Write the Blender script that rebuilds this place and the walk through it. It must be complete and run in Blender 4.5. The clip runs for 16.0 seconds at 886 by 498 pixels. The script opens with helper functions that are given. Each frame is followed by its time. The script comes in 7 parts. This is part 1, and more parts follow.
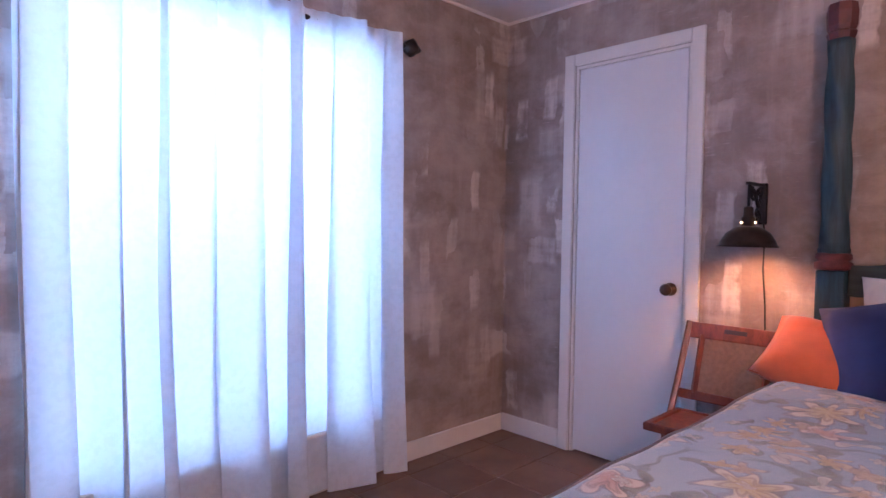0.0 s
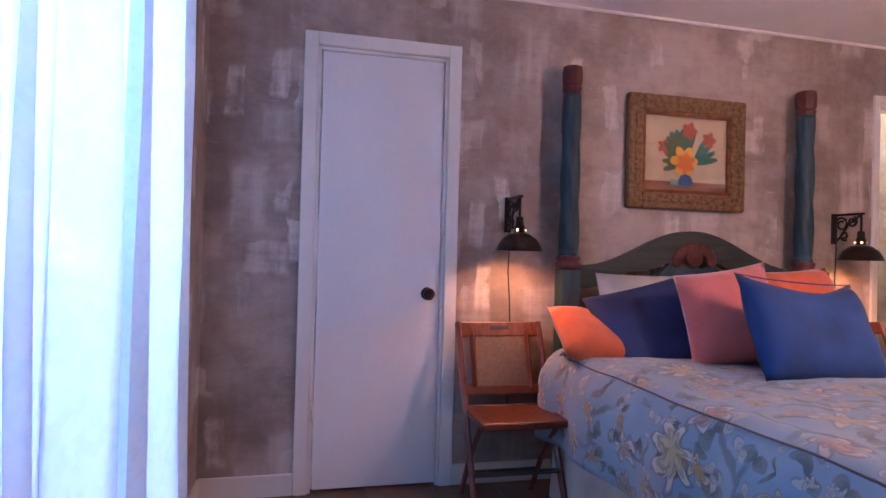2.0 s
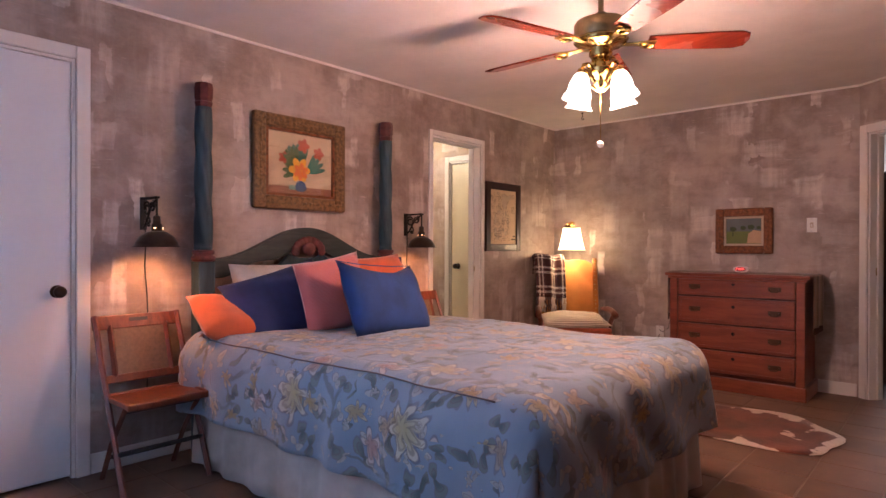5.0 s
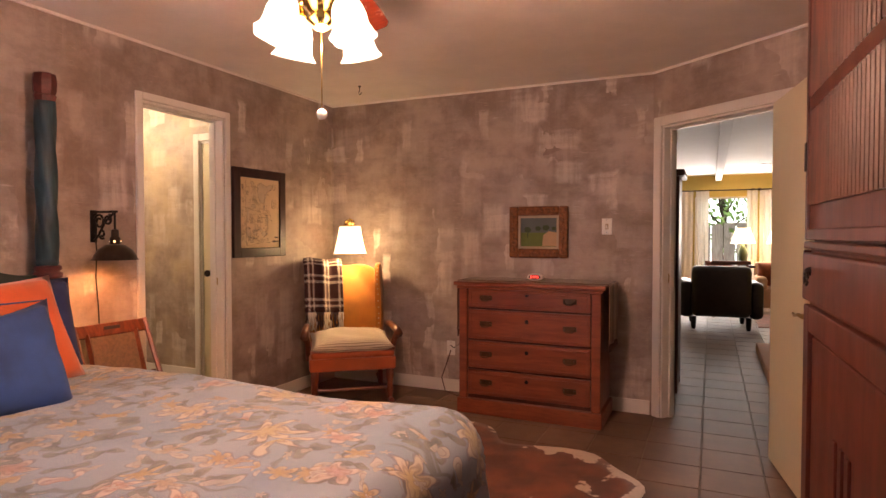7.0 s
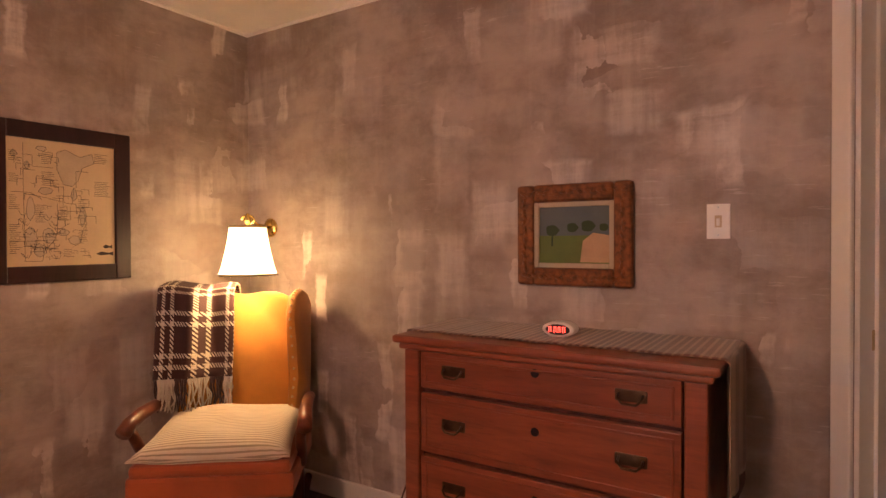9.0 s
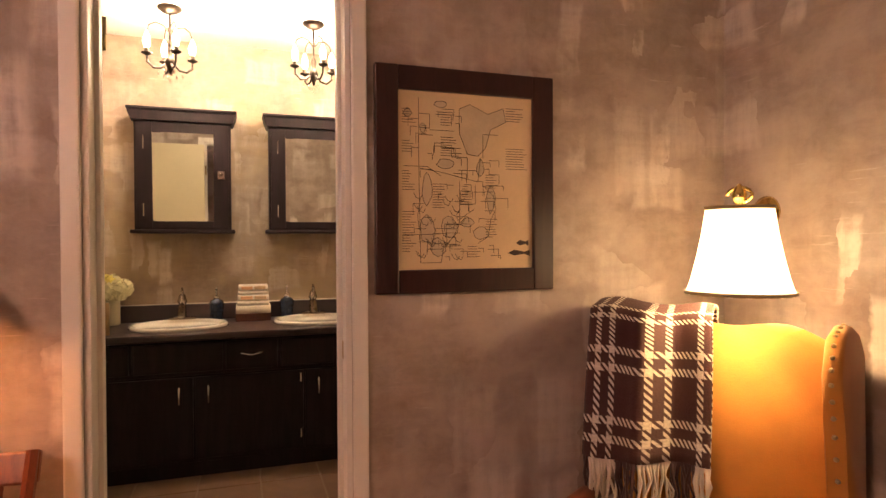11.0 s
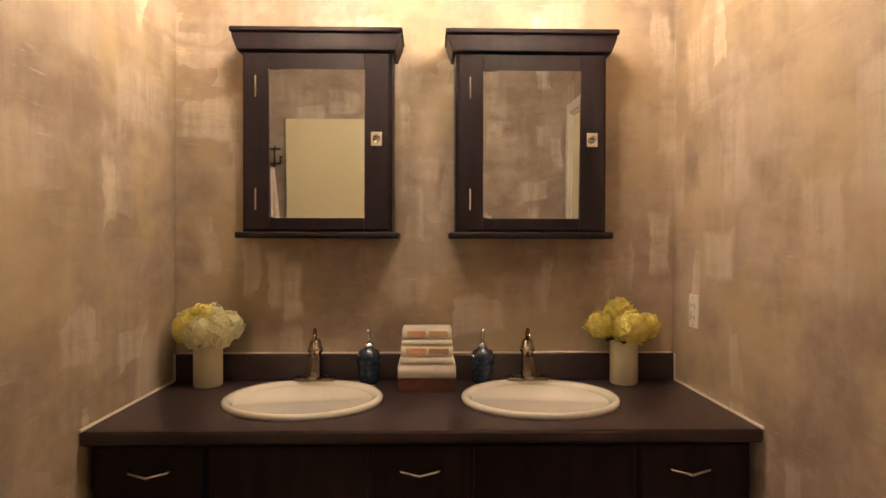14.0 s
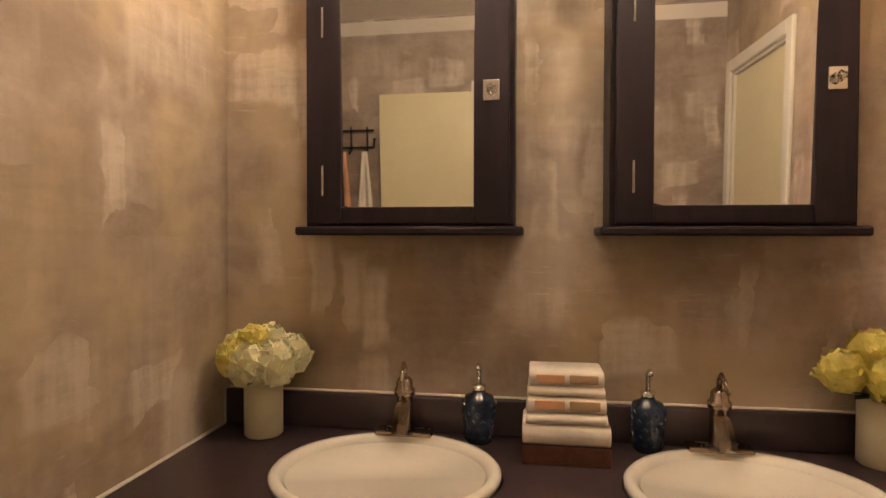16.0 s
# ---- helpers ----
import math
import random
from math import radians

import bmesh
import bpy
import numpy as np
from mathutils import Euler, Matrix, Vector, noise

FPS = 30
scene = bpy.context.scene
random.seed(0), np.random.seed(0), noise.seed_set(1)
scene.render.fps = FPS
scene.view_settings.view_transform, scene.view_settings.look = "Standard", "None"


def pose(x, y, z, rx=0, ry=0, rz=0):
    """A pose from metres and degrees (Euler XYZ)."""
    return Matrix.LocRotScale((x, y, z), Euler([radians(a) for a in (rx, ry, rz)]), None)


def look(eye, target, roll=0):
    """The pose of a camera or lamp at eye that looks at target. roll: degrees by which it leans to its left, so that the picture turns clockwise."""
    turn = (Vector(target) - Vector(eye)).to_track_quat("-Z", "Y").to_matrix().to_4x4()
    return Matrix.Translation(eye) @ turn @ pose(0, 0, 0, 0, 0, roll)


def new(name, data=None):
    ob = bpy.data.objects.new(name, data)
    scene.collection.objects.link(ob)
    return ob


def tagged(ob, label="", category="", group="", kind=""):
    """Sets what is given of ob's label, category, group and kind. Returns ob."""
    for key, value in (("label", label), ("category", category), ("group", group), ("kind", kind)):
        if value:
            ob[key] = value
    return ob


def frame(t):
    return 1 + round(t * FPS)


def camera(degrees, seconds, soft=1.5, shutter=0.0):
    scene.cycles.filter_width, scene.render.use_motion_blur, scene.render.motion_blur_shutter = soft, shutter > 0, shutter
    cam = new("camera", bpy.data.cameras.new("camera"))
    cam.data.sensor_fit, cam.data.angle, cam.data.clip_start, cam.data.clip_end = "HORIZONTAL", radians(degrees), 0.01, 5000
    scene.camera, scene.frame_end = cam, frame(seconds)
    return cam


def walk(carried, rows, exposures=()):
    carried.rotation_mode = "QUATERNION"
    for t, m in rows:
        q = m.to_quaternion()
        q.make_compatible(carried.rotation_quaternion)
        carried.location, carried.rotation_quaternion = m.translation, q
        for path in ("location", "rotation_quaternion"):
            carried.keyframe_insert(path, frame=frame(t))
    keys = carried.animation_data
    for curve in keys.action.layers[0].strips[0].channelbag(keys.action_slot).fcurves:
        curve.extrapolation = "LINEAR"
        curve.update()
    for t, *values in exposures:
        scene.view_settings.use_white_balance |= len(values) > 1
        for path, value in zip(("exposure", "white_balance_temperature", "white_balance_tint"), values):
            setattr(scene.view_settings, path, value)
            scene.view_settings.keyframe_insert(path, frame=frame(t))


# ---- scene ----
cam = camera(73.6, 16.0)
PATH = [
    (0, (-0.022, 0.092, 1.186), (1.374, 1.522, 1.116), 0.8),
    (0.5, (0.1, 0.644, 1.203), (1.75, 1.771, 1.133), 0.9),
    (1, (0.101, 1.198, 1.177), (2.012, 1.784, 1.122), 1.0),
    (1.5, (0.097, 1.637, 1.154), (2.097, 1.61, 1.12), 1.2),
    (2, (-0.089, 1.912, 1.103), (1.857, 1.45, 1.122), 1.5),
    (2.5, (-0.292, 2.081, 1.113), (1.537, 1.273, 1.14), 1.1),
    (3, (-0.406, 2.225, 1.134), (1.318, 1.211, 1.151), 1.2),
    (3.2, (-0.399, 2.34, 1.131), (1.267, 1.233, 1.15), 0.8),
    (5.3, (-0.596, 2.224, 1.135), (0.664, 0.671, 1.118), 0.5),
    (5.5, (-0.58, 2.214, 1.144), (0.628, 0.62, 1.12), 0.7),
    (6, (-0.54, 1.986, 1.152), (0.527, 0.294, 1.125), 0.4),
    (6.5, (-0.463, 1.586, 1.197), (0.478, -0.179, 1.166), 0.1),
    (7, (-0.348, 1.102, 1.267), (0.476, -0.72, 1.215), 0.0),
    (7.5, (-0.33, 0.524, 1.263), (0.457, -1.314, 1.21), -0.0),
    (8, (-0.221, -0.065, 1.26), (0.573, -1.9, 1.217), -0.1),
    (8.2, (-0.2, -0.291, 1.263), (0.606, -2.121, 1.226), -0.1),
    (10.3, (0.725, -1.71, 1.241), (2.46, -2.705, 1.217), -0.4),
    (10.5, (0.82, -1.711, 1.24), (2.622, -2.578, 1.218), -0.3),
    (11, (1.064, -1.689, 1.24), (2.959, -2.327, 1.218), -0.3),
    (11.5, (1.384, -1.677, 1.262), (3.335, -2.116, 1.234), -0.4),
    (12, (1.757, -1.678, 1.257), (3.737, -1.961, 1.234), -0.2),
    (12.5, (2.113, -1.727, 1.262), (4.105, -1.914, 1.246), -0.1),
    (13, (2.415, -1.767, 1.269), (4.413, -1.865, 1.261), -0.0),
    (13.5, (2.642, -1.754, 1.271), (4.641, -1.811, 1.262), 0.0),
    (14, (2.765, -1.753, 1.281), (4.765, -1.796, 1.265), 0.1),
    (14.5, (2.881, -1.767, 1.371), (4.881, -1.789, 1.345), 0.2),
    (15, (3.045, -1.77, 1.41), (5.045, -1.757, 1.374), 0.2),
    (15.5, (3.284, -1.736, 1.317), (5.281, -1.623, 1.312), 0.2),
    (16, (3.42, -1.665, 1.298), (5.397, -1.364, 1.258), 0.1),
]
walk(cam, [(t, look(eye, target, roll)) for t, eye, target, roll in PATH],
     exposures=[(0.0, 0.11, 4900, 21), (1.5, 0.0, 4800, 23), (3.0, 0.1, 5350, 21), (5.5, 0.1, 5850, 20), (6.5, 0.03, 6600, 18), (7.5, 0.13, 6800, 20), (8.2, 0.13, 7000, 21), (11.0, 0.0, 6750, 18), (11.5, -0.06, 6750, 18), (12.0, -0.34, 6750, 18), (12.5, -0.24, 6550, 14), (13.0, -0.2, 6280, 13), (14.0, -0.22, 6280, 14), (16.0, -0.3, 6300, 15)])

# ---- world, lights ----
world = bpy.data.worlds.new("world")
scene.world = world
world.use_nodes = True
sky = world.node_tree.nodes.new("ShaderNodeTexSky")
sky.sky_type, sky.sun_disc = "NISHITA", False
sky.sun_elevation, sky.sun_rotation = radians(37), radians(40)
world.node_tree.links.new(sky.outputs[0], world.node_tree.nodes["Background"].inputs[0])
world.node_tree.nodes["Background"].inputs[1].default_value = 0.12


def lamp(name, kind, power, colour, m, size=0.05, size_y=None, spot=None):
    data = bpy.data.lights.new(name, kind)
    data.energy, data.color = power, colour
    if kind == "AREA":
        data.size = size
        if size_y:
            data.shape, data.size_y = "RECTANGLE", size_y
    elif kind == "SUN":
        data.angle = size
    else:
        data.shadow_soft_size = size
    if spot:
        data.spot_size, data.spot_blend = radians(spot), 0.6
    ob = new(name, data)
    ob.matrix_world = m
    return ob


WARM, AMBER, GOLD, DAY = (1.0, 0.53, 0.34), (1.0, 0.36, 0.11), (1.0, 0.66, 0.3), (0.5, 0.71, 1.0)
lamp("sun_light", "SUN", 4.0, (1.0, 0.95, 0.88), look((0, 0, 10), (-5.0, -6.0, 4.1)), radians(0.5))
lamp("window_daylight", "AREA", 52, DAY, look((1.04, 2.43, 1.15), (1.02, 0, 1.05)), 1.36, 1.7)
lamp("living_daylight", "AREA", 110, (1.0, 0.93, 0.85), look((-0.9, -10.35, 1.2), (-0.7, 0, 1.2)), 2.6, 1.6)
lamp("fan_bulbs", "POINT", 80, WARM, pose(0.718, -0.375, 1.84), 0.09)
lamp("bedside_bulb", "SPOT", 13.5, AMBER, look((2.5, 0.935, 1.14), (2.56, 0.935, 0)), 0.03, spot=150)
lamp("bedside_bulb", "SPOT", 13.5, AMBER, look((2.5, -1.02, 1.14), (2.56, -1.02, 0)), 0.03, spot=150)
lamp("corner_bulb", "POINT", 18, GOLD, pose(2.292, -2.925, 1.19), 0.05)
lamp("table_lamp_bulb", "POINT", 22, GOLD, pose(-0.84, -10.0, 1.22), 0.05)
lamp("table_lamp_bulb", "POINT", 22, GOLD, pose(-1.37, -10.0, 1.22), 0.05)
lamp("chandelier_bulbs", "POINT", 40, (1.0, 0.77, 0.5), pose(4.45, -1.335, 2.27), 0.07)
lamp("chandelier_bulbs", "POINT", 40, (1.0, 0.77, 0.5), pose(4.45, -2.07, 2.27), 0.07)

# ---- materials ----
class Nodes:
    """A small wrapper that strings shader nodes together."""

    def __init__(self, name):
        self.mat = bpy.data.materials.new(name)
        self.mat.use_nodes = True
        self.tree = self.mat.node_tree
        self.bsdf = self.tree.nodes["Principled BSDF"]

    def put(self, socket, value):
        if isinstance(value, bpy.types.NodeSocket):
            self.tree.links.new(value, socket)
        elif isinstance(value, (tuple, list)) and len(value) == 3 and socket.type == "RGBA":
            socket.default_value = (*value, 1)
        else:
            socket.default_value = value

    def node(self, kind, **sockets):
        n = self.tree.nodes.new(kind)
        for key, value in sockets.items():
            self.put(n.inputs[int(key[1:]) if key[0] == "i" and key[1:].isdigit() else key], value)
        return n

    def coords(self, which="Object", scale=(1, 1, 1), turn=(0, 0, 0)):
        n = self.node("ShaderNodeMapping", i0=self.tree.nodes.new("ShaderNodeTexCoord").outputs[which])
        n.inputs["Scale"].default_value, n.inputs["Rotation"].default_value = scale, turn
        return n.outputs[0]

    def noise(self, vec, scale, detail=4.0, rough=0.55, colour=False):
        n = self.node("ShaderNodeTexNoise", Vector=vec, Scale=scale, Detail=detail, Roughness=rough)
        return n.outputs[1 if colour else 0]

    def math(self, op, a, b=0.0, c=0.0):
        n = self.tree.nodes.new("ShaderNodeMath")
        n.operation = op
        for k, v in enumerate((a, b, c)):
            self.put(n.inputs[k], v)
        return n.outputs[0]

    def vmath(self, op, a, b=(0, 0, 0), out=0):
        n = self.tree.nodes.new("ShaderNodeVectorMath")
        n.operation = op
        self.put(n.inputs[0], a)
        self.put(n.inputs[1], b)
        return n.outputs[out]

    def step(self, x, lo, hi, a=0.0, b=1.0):
        n = self.tree.nodes.new("ShaderNodeMapRange")
        n.interpolation_type = "SMOOTHSTEP"
        for k, v in enumerate((x, lo, hi, a, b)):
            self.put(n.inputs[k], v)
        return n.outputs[0]

    def mix(self, fac, a, b, blend="MIX"):
        n = self.tree.nodes.new("ShaderNodeMix")
        n.data_type, n.blend_type = "RGBA", blend
        self.put(n.inputs[0], fac)
        self.put(n.inputs[6], a)
        self.put(n.inputs[7], b)
        return n.outputs[2]

    def cells(self, vec, scale, metric="EUCLIDEAN", jitter=1.0):
        n = self.node("ShaderNodeTexVoronoi", Vector=vec, Scale=scale, Randomness=jitter)
        n.distance = metric
        return n

    def bump(self, height, strength=0.3, distance=0.01):
        n = self.node("ShaderNodeBump", Height=height, Strength=strength, Distance=distance)
        self.put(self.bsdf.inputs["Normal"], n.outputs[0])

    def finish(self, colour, rough=0.5, metal=0.0, **more):
        self.put(self.bsdf.inputs["Base Color"], colour)
        self.put(self.bsdf.inputs["Roughness"], rough)
        self.put(self.bsdf.inputs["Metallic"], metal)
        for key, value in more.items():
            self.put(self.bsdf.inputs[key.replace("_", " ")], value)
        return self.mat


def plain(name, colour, rough=0.5, metal=0.0, vary=0.12, scale=9.0, relief=0.08, **more):
    """One colour with soft mottling and a fine grain."""
    n = Nodes(name)
    vec = n.coords()
    big, fine = n.noise(vec, scale, 5), n.noise(vec, scale * 14, 3)
    dark = tuple(c * (1 - vary) for c in colour)
    light = tuple(min(1.0, c * (1 + vary)) for c in colour)
    tone = n.mix(n.step(n.math("ADD", n.math("MULTIPLY", big, 0.8), n.math("MULTIPLY", fine, 0.2)), 0.3, 0.7), dark, light)
    if relief:
        n.bump(fine, relief, 0.002)
    r = n.math("ADD", n.math("MULTIPLY", big, 0.2), rough - 0.1)
    return n.finish(tone, r, metal, **more)


def timber(name, dark, light, rough=0.4, along=(1, 12, 12), scale=3.0, relief=0.1, **more):
    """Wood whose grain runs along the axis with the small factor."""
    n = Nodes(name)
    vec = n.coords(scale=along)
    warp = n.vmath("ADD", vec, n.vmath("SCALE", n.noise(vec, scale * 0.5, 2, colour=True), (0, 0, 0)))
    grain = n.noise(warp, scale, 6, 0.65)
    streak = n.noise(vec, scale * 5, 3, 0.6)
    spots = n.noise(n.coords(), 5.0, 3)
    tone = n.mix(n.step(grain, 0.32, 0.68), dark, light)
    tone = n.mix(n.step(streak, 0.52, 0.75, 0, 0.45), tone, tuple(c * 0.5 for c in dark))
    tone = n.mix(n.step(spots, 0.45, 0.8, 0, 0.3), tone, tuple(c * 0.7 for c in dark))
    n.bump(streak, relief, 0.002)
    return n.finish(tone, n.math("ADD", n.math("MULTIPLY", spots, 0.25), rough - 0.1), **more)


def plaster(name, low=(0.235, 0.178, 0.15), high=(0.44, 0.36, 0.31), glaze=(0.2, 0.165, 0.15), pale=(0.66, 0.585, 0.53), gild=(0.4, 0.33, 0.28), gilding=0.0):
    """Glazed plaster rubbed over in overlapping, ragged brush patches."""
    n = Nodes(name)
    vec = n.coords()

    def moved(v, by, amount):
        node = n.tree.nodes.new("ShaderNodeVectorMath")
        node.operation = "SCALE"
        n.put(node.inputs[0], n.vmath("SUBTRACT", by, (0.5, 0.5, 0.5)))
        node.inputs["Scale"].default_value = amount
        return n.vmath("ADD", v, node.outputs[0])

    v2 = moved(moved(vec, n.noise(vec, 3.5, 3, colour=True), 0.1), n.noise(vec, 26.0, 3, colour=True), 0.026)
    cloud = n.noise(vec, 1.7, 5, 0.6)
    mottle = n.noise(n.vmath("MULTIPLY", v2, (5.5, 5.5, 8.0)), 1.0, 6, 0.68)
    tone = n.mix(n.step(n.math("ADD", n.math("MULTIPLY", cloud, 0.55), n.math("MULTIPLY", mottle, 0.45)), 0.36, 0.64), low, high)
    tone = n.mix(n.math("MULTIPLY", n.step(n.noise(vec, 2.3, 4, 0.6), 0.4, 0.62), gilding), tone, gild)
    brush = n.noise(n.vmath("MULTIPLY", vec, (22, 22, 2.2)), 1.0, 4, 0.6)
    across = n.noise(n.vmath("MULTIPLY", vec, (2.5, 2.5, 24)), 1.0, 4, 0.6)
    grain = n.noise(vec, 55, 4, 0.7)
    tone = n.mix(n.step(brush, 0.5, 0.72, 0, 0.25), tone, high)
    tone = n.mix(n.step(across, 0.52, 0.76, 0, 0.2), tone, glaze)
    gloss = n.math("ADD", 0.0, 0.0)
    mid = tuple(0.5 * (a + b) for a, b in zip(high, pale))
    deep = tuple(0.86 * c for c in low)
    for scale, stretch, shift, share, colour, strength, soft in (
            (1.7, (1, 1, 1.25), 0.0, 0.5, high, 0.45, 0.3), (2.6, (1, 1, 0.8), 3.7, 0.5, deep, 0.42, 0.28), (3.0, (0.75, 0.75, 1.3), 8.1, 0.56, mid, 0.5, 0.22),
            (3.8, (1.25, 1.25, 0.7), 1.9, 0.72, pale, 0.58, 0.2), (5.2, (1, 1, 1.1), 6.3, 0.68, deep, 0.38, 0.24), (4.4, (0.9, 0.9, 1.2), 14.2, 0.82, pale, 0.6, 0.17), (6.5, (1.6, 1.6, 0.55), 11.2, 0.83, pale, 0.85, 0.18)):
        cell = n.cells(n.vmath("ADD", n.vmath("MULTIPLY", v2, stretch), (shift, shift, shift)), scale, "CHEBYCHEV", 1.0)
        tint = n.node("ShaderNodeSeparateColor", i0=cell.outputs["Color"])
        chosen = n.step(tint.outputs[0], share, share + 0.06)
        shape = n.step(cell.outputs["Distance"], 0.46, 0.46 - soft)
        torn = n.step(n.math("ADD", n.math("ADD", brush, n.math("MULTIPLY", across, 0.7)), n.math("MULTIPLY", grain, 0.35)), 0.72, 1.25, 0.18, 1.0)
        mask = n.math("MULTIPLY", n.math("MULTIPLY", chosen, shape), n.math("MULTIPLY", torn, n.math("MULTIPLY", strength, n.step(tint.outputs[1], 0.0, 1.0, 0.6, 1.2))))
        tone = n.mix(mask, tone, colour)
        gloss = n.math("ADD", gloss, n.math("MULTIPLY", mask, 0.14))
    scratch = n.math("MULTIPLY", n.step(n.noise(n.vmath("MULTIPLY", vec, (9, 9, 90)), 1.0, 3, 0.6), 0.6, 0.72), n.step(n.noise(vec, 3.0, 2), 0.5, 0.65, 0, 0.35))
    tone = n.mix(scratch, tone, pale)
    n.bump(n.math("ADD", n.math("ADD", brush, across), grain), 0.3, 0.003)
    return n.finish(tone, n.math("SUBTRACT", 0.54, gloss))


def local_cell(n, vec, scale, jitter=0.8):
    """The place inside a cell, with its distance, its angle and its random colour."""
    cell = n.cells(vec, scale, "EUCLIDEAN", jitter)
    off = n.vmath("SUBTRACT", n.vmath("MULTIPLY", vec, (scale, scale, scale)), n.vmath("MULTIPLY", cell.outputs["Position"], (scale, scale, scale)))
    sep = n.node("ShaderNodeSeparateXYZ", i0=off)
    rnd = n.node("ShaderNodeSeparateColor", i0=cell.outputs["Color"])
    angle = n.math("ARCTAN2", sep.outputs[1], sep.outputs[0])
    dist = n.math("SQRT", n.math("ADD", n.math("POWER", sep.outputs[0], 2.0), n.math("POWER", sep.outputs[1], 2.0)))
    return sep, dist, angle, rnd


def floral(name):
    """Pale blue cotton with cream, coral and ochre flowers on grey-green stems."""
    n = Nodes(name)
    vec = n.coords("UV", (0.75, 0.75, 0.75))
    flat = n.vmath("MULTIPLY", vec, (1, 1, 0))
    drift = n.vmath("ADD", flat, n.vmath("MULTIPLY", n.vmath("SUBTRACT", n.noise(flat, 9.0, 2, colour=True), (0.5, 0.5, 0.5)), (0.1, 0.1, 0)))
    tone = n.mix(n.step(n.noise(flat, 3.0, 4), 0.35, 0.65), (0.205, 0.285, 0.385), (0.295, 0.37, 0.455))
    edge = n.node("ShaderNodeTexVoronoi", Vector=drift, Scale=4.2)
    edge.feature = "DISTANCE_TO_EDGE"
    stem = n.math("MULTIPLY", n.step(edge.outputs["Distance"], 0.03, 0.012), n.step(n.noise(flat, 5.0, 1), 0.46, 0.56))
    tone = n.mix(n.math("MULTIPLY", stem, 0.7), tone, (0.14, 0.17, 0.16))
    for scale, petals, size, dark, light, share, shift in (
            (11.0, 2.0, 0.34, (0.1, 0.13, 0.12), (0.19, 0.23, 0.2), 0.3, 3.1), (16.0, 2.0, 0.38, (0.36, 0.36, 0.33), (0.45, 0.44, 0.4), 0.75, 7.7),
            (7.0, 5.0, 0.27, (0.37, 0.29, 0.18), (0.44, 0.38, 0.3), 0.72, 1.3), (8.5, 6.0, 0.3, (0.42, 0.3, 0.12), (0.48, 0.41, 0.26), 0.72, 5.9),
            (3.3, 7.0, 0.25, (0.45, 0.38, 0.19), (0.55, 0.51, 0.4), 0.52, 9.2), (5.2, 5.0, 0.25, (0.42, 0.26, 0.2), (0.54, 0.47, 0.41), 0.66, 17.3), (20.0, 5.0, 0.3, (0.4, 0.39, 0.36), (0.48, 0.46, 0.4), 0.85, 11.4)):
        moved = n.vmath("ADD", drift, (shift, shift * 0.37, 0))
        sep, dist, angle, rnd = local_cell(n, moved, scale)
        wave = n.math("COSINE", n.math("ADD", n.math("MULTIPLY", angle, petals), n.math("MULTIPLY", rnd.outputs[1], 6.28)))
        rim = n.math("MULTIPLY", n.math("ADD", 0.72, n.math("MULTIPLY", wave, 0.28 if petals > 2 else 0.55)), size)
        mask = n.math("MULTIPLY", n.step(n.math("SUBTRACT", rim, dist), 0.0, 0.03), n.step(rnd.outputs[0], share, share + 0.02))
        line = n.math("MULTIPLY", n.step(n.math("ABSOLUTE", n.math("SUBTRACT", rim, dist)), 0.035, 0.012), n.step(rnd.outputs[0], share, share + 0.02))
        ruffle = n.math("MULTIPLY", n.step(n.math("ABSOLUTE", n.math("SUBTRACT", n.math("MULTIPLY", rim, 0.56), dist)), 0.03, 0.01), n.step(rnd.outputs[0], share, share + 0.02))
        line = n.math("MAXIMUM", line, ruffle)
        petal = n.mix(n.step(n.math("DIVIDE", dist, size), 0.15, 0.8), dark, light)
        tone = n.mix(n.math("MULTIPLY", mask, 0.88), tone, petal)
        tone = n.mix(n.math("MULTIPLY", line, 0.45), tone, (0.16, 0.12, 0.12))
    weave = n.noise(flat, 900, 1)
    n.bump(n.math("ADD", n.math("MULTIPLY", n.noise(flat, 14, 4), 2.0), weave), 0.35, 0.004)
    return n.finish(tone, 0.75, 0.0, Sheen_Weight=0.35, Sheen_Roughness=0.4)


def fabric(name, colour, vary=0.15, ribs=0.0, second=None, axis=1, sheen=0.3):
    n = Nodes(name)
    vec = n.coords()
    soft, weave = n.noise(vec, 6, 4), n.noise(vec, 260, 2)
    tone = n.mix(n.step(soft, 0.3, 0.7), tuple(c * (1 - vary) for c in colour), tuple(min(1, c * (1 + vary)) for c in colour))
    if second:
        wave = n.math("SINE", n.math("MULTIPLY", n.node("ShaderNodeSeparateXYZ", i0=vec).outputs[axis], ribs))
        tone = n.mix(n.step(wave, 0.2, 0.6), tone, second)
    n.bump(weave, 0.3, 0.002)
    return n.finish(tone, 0.85, 0.0, Sheen_Weight=sheen)


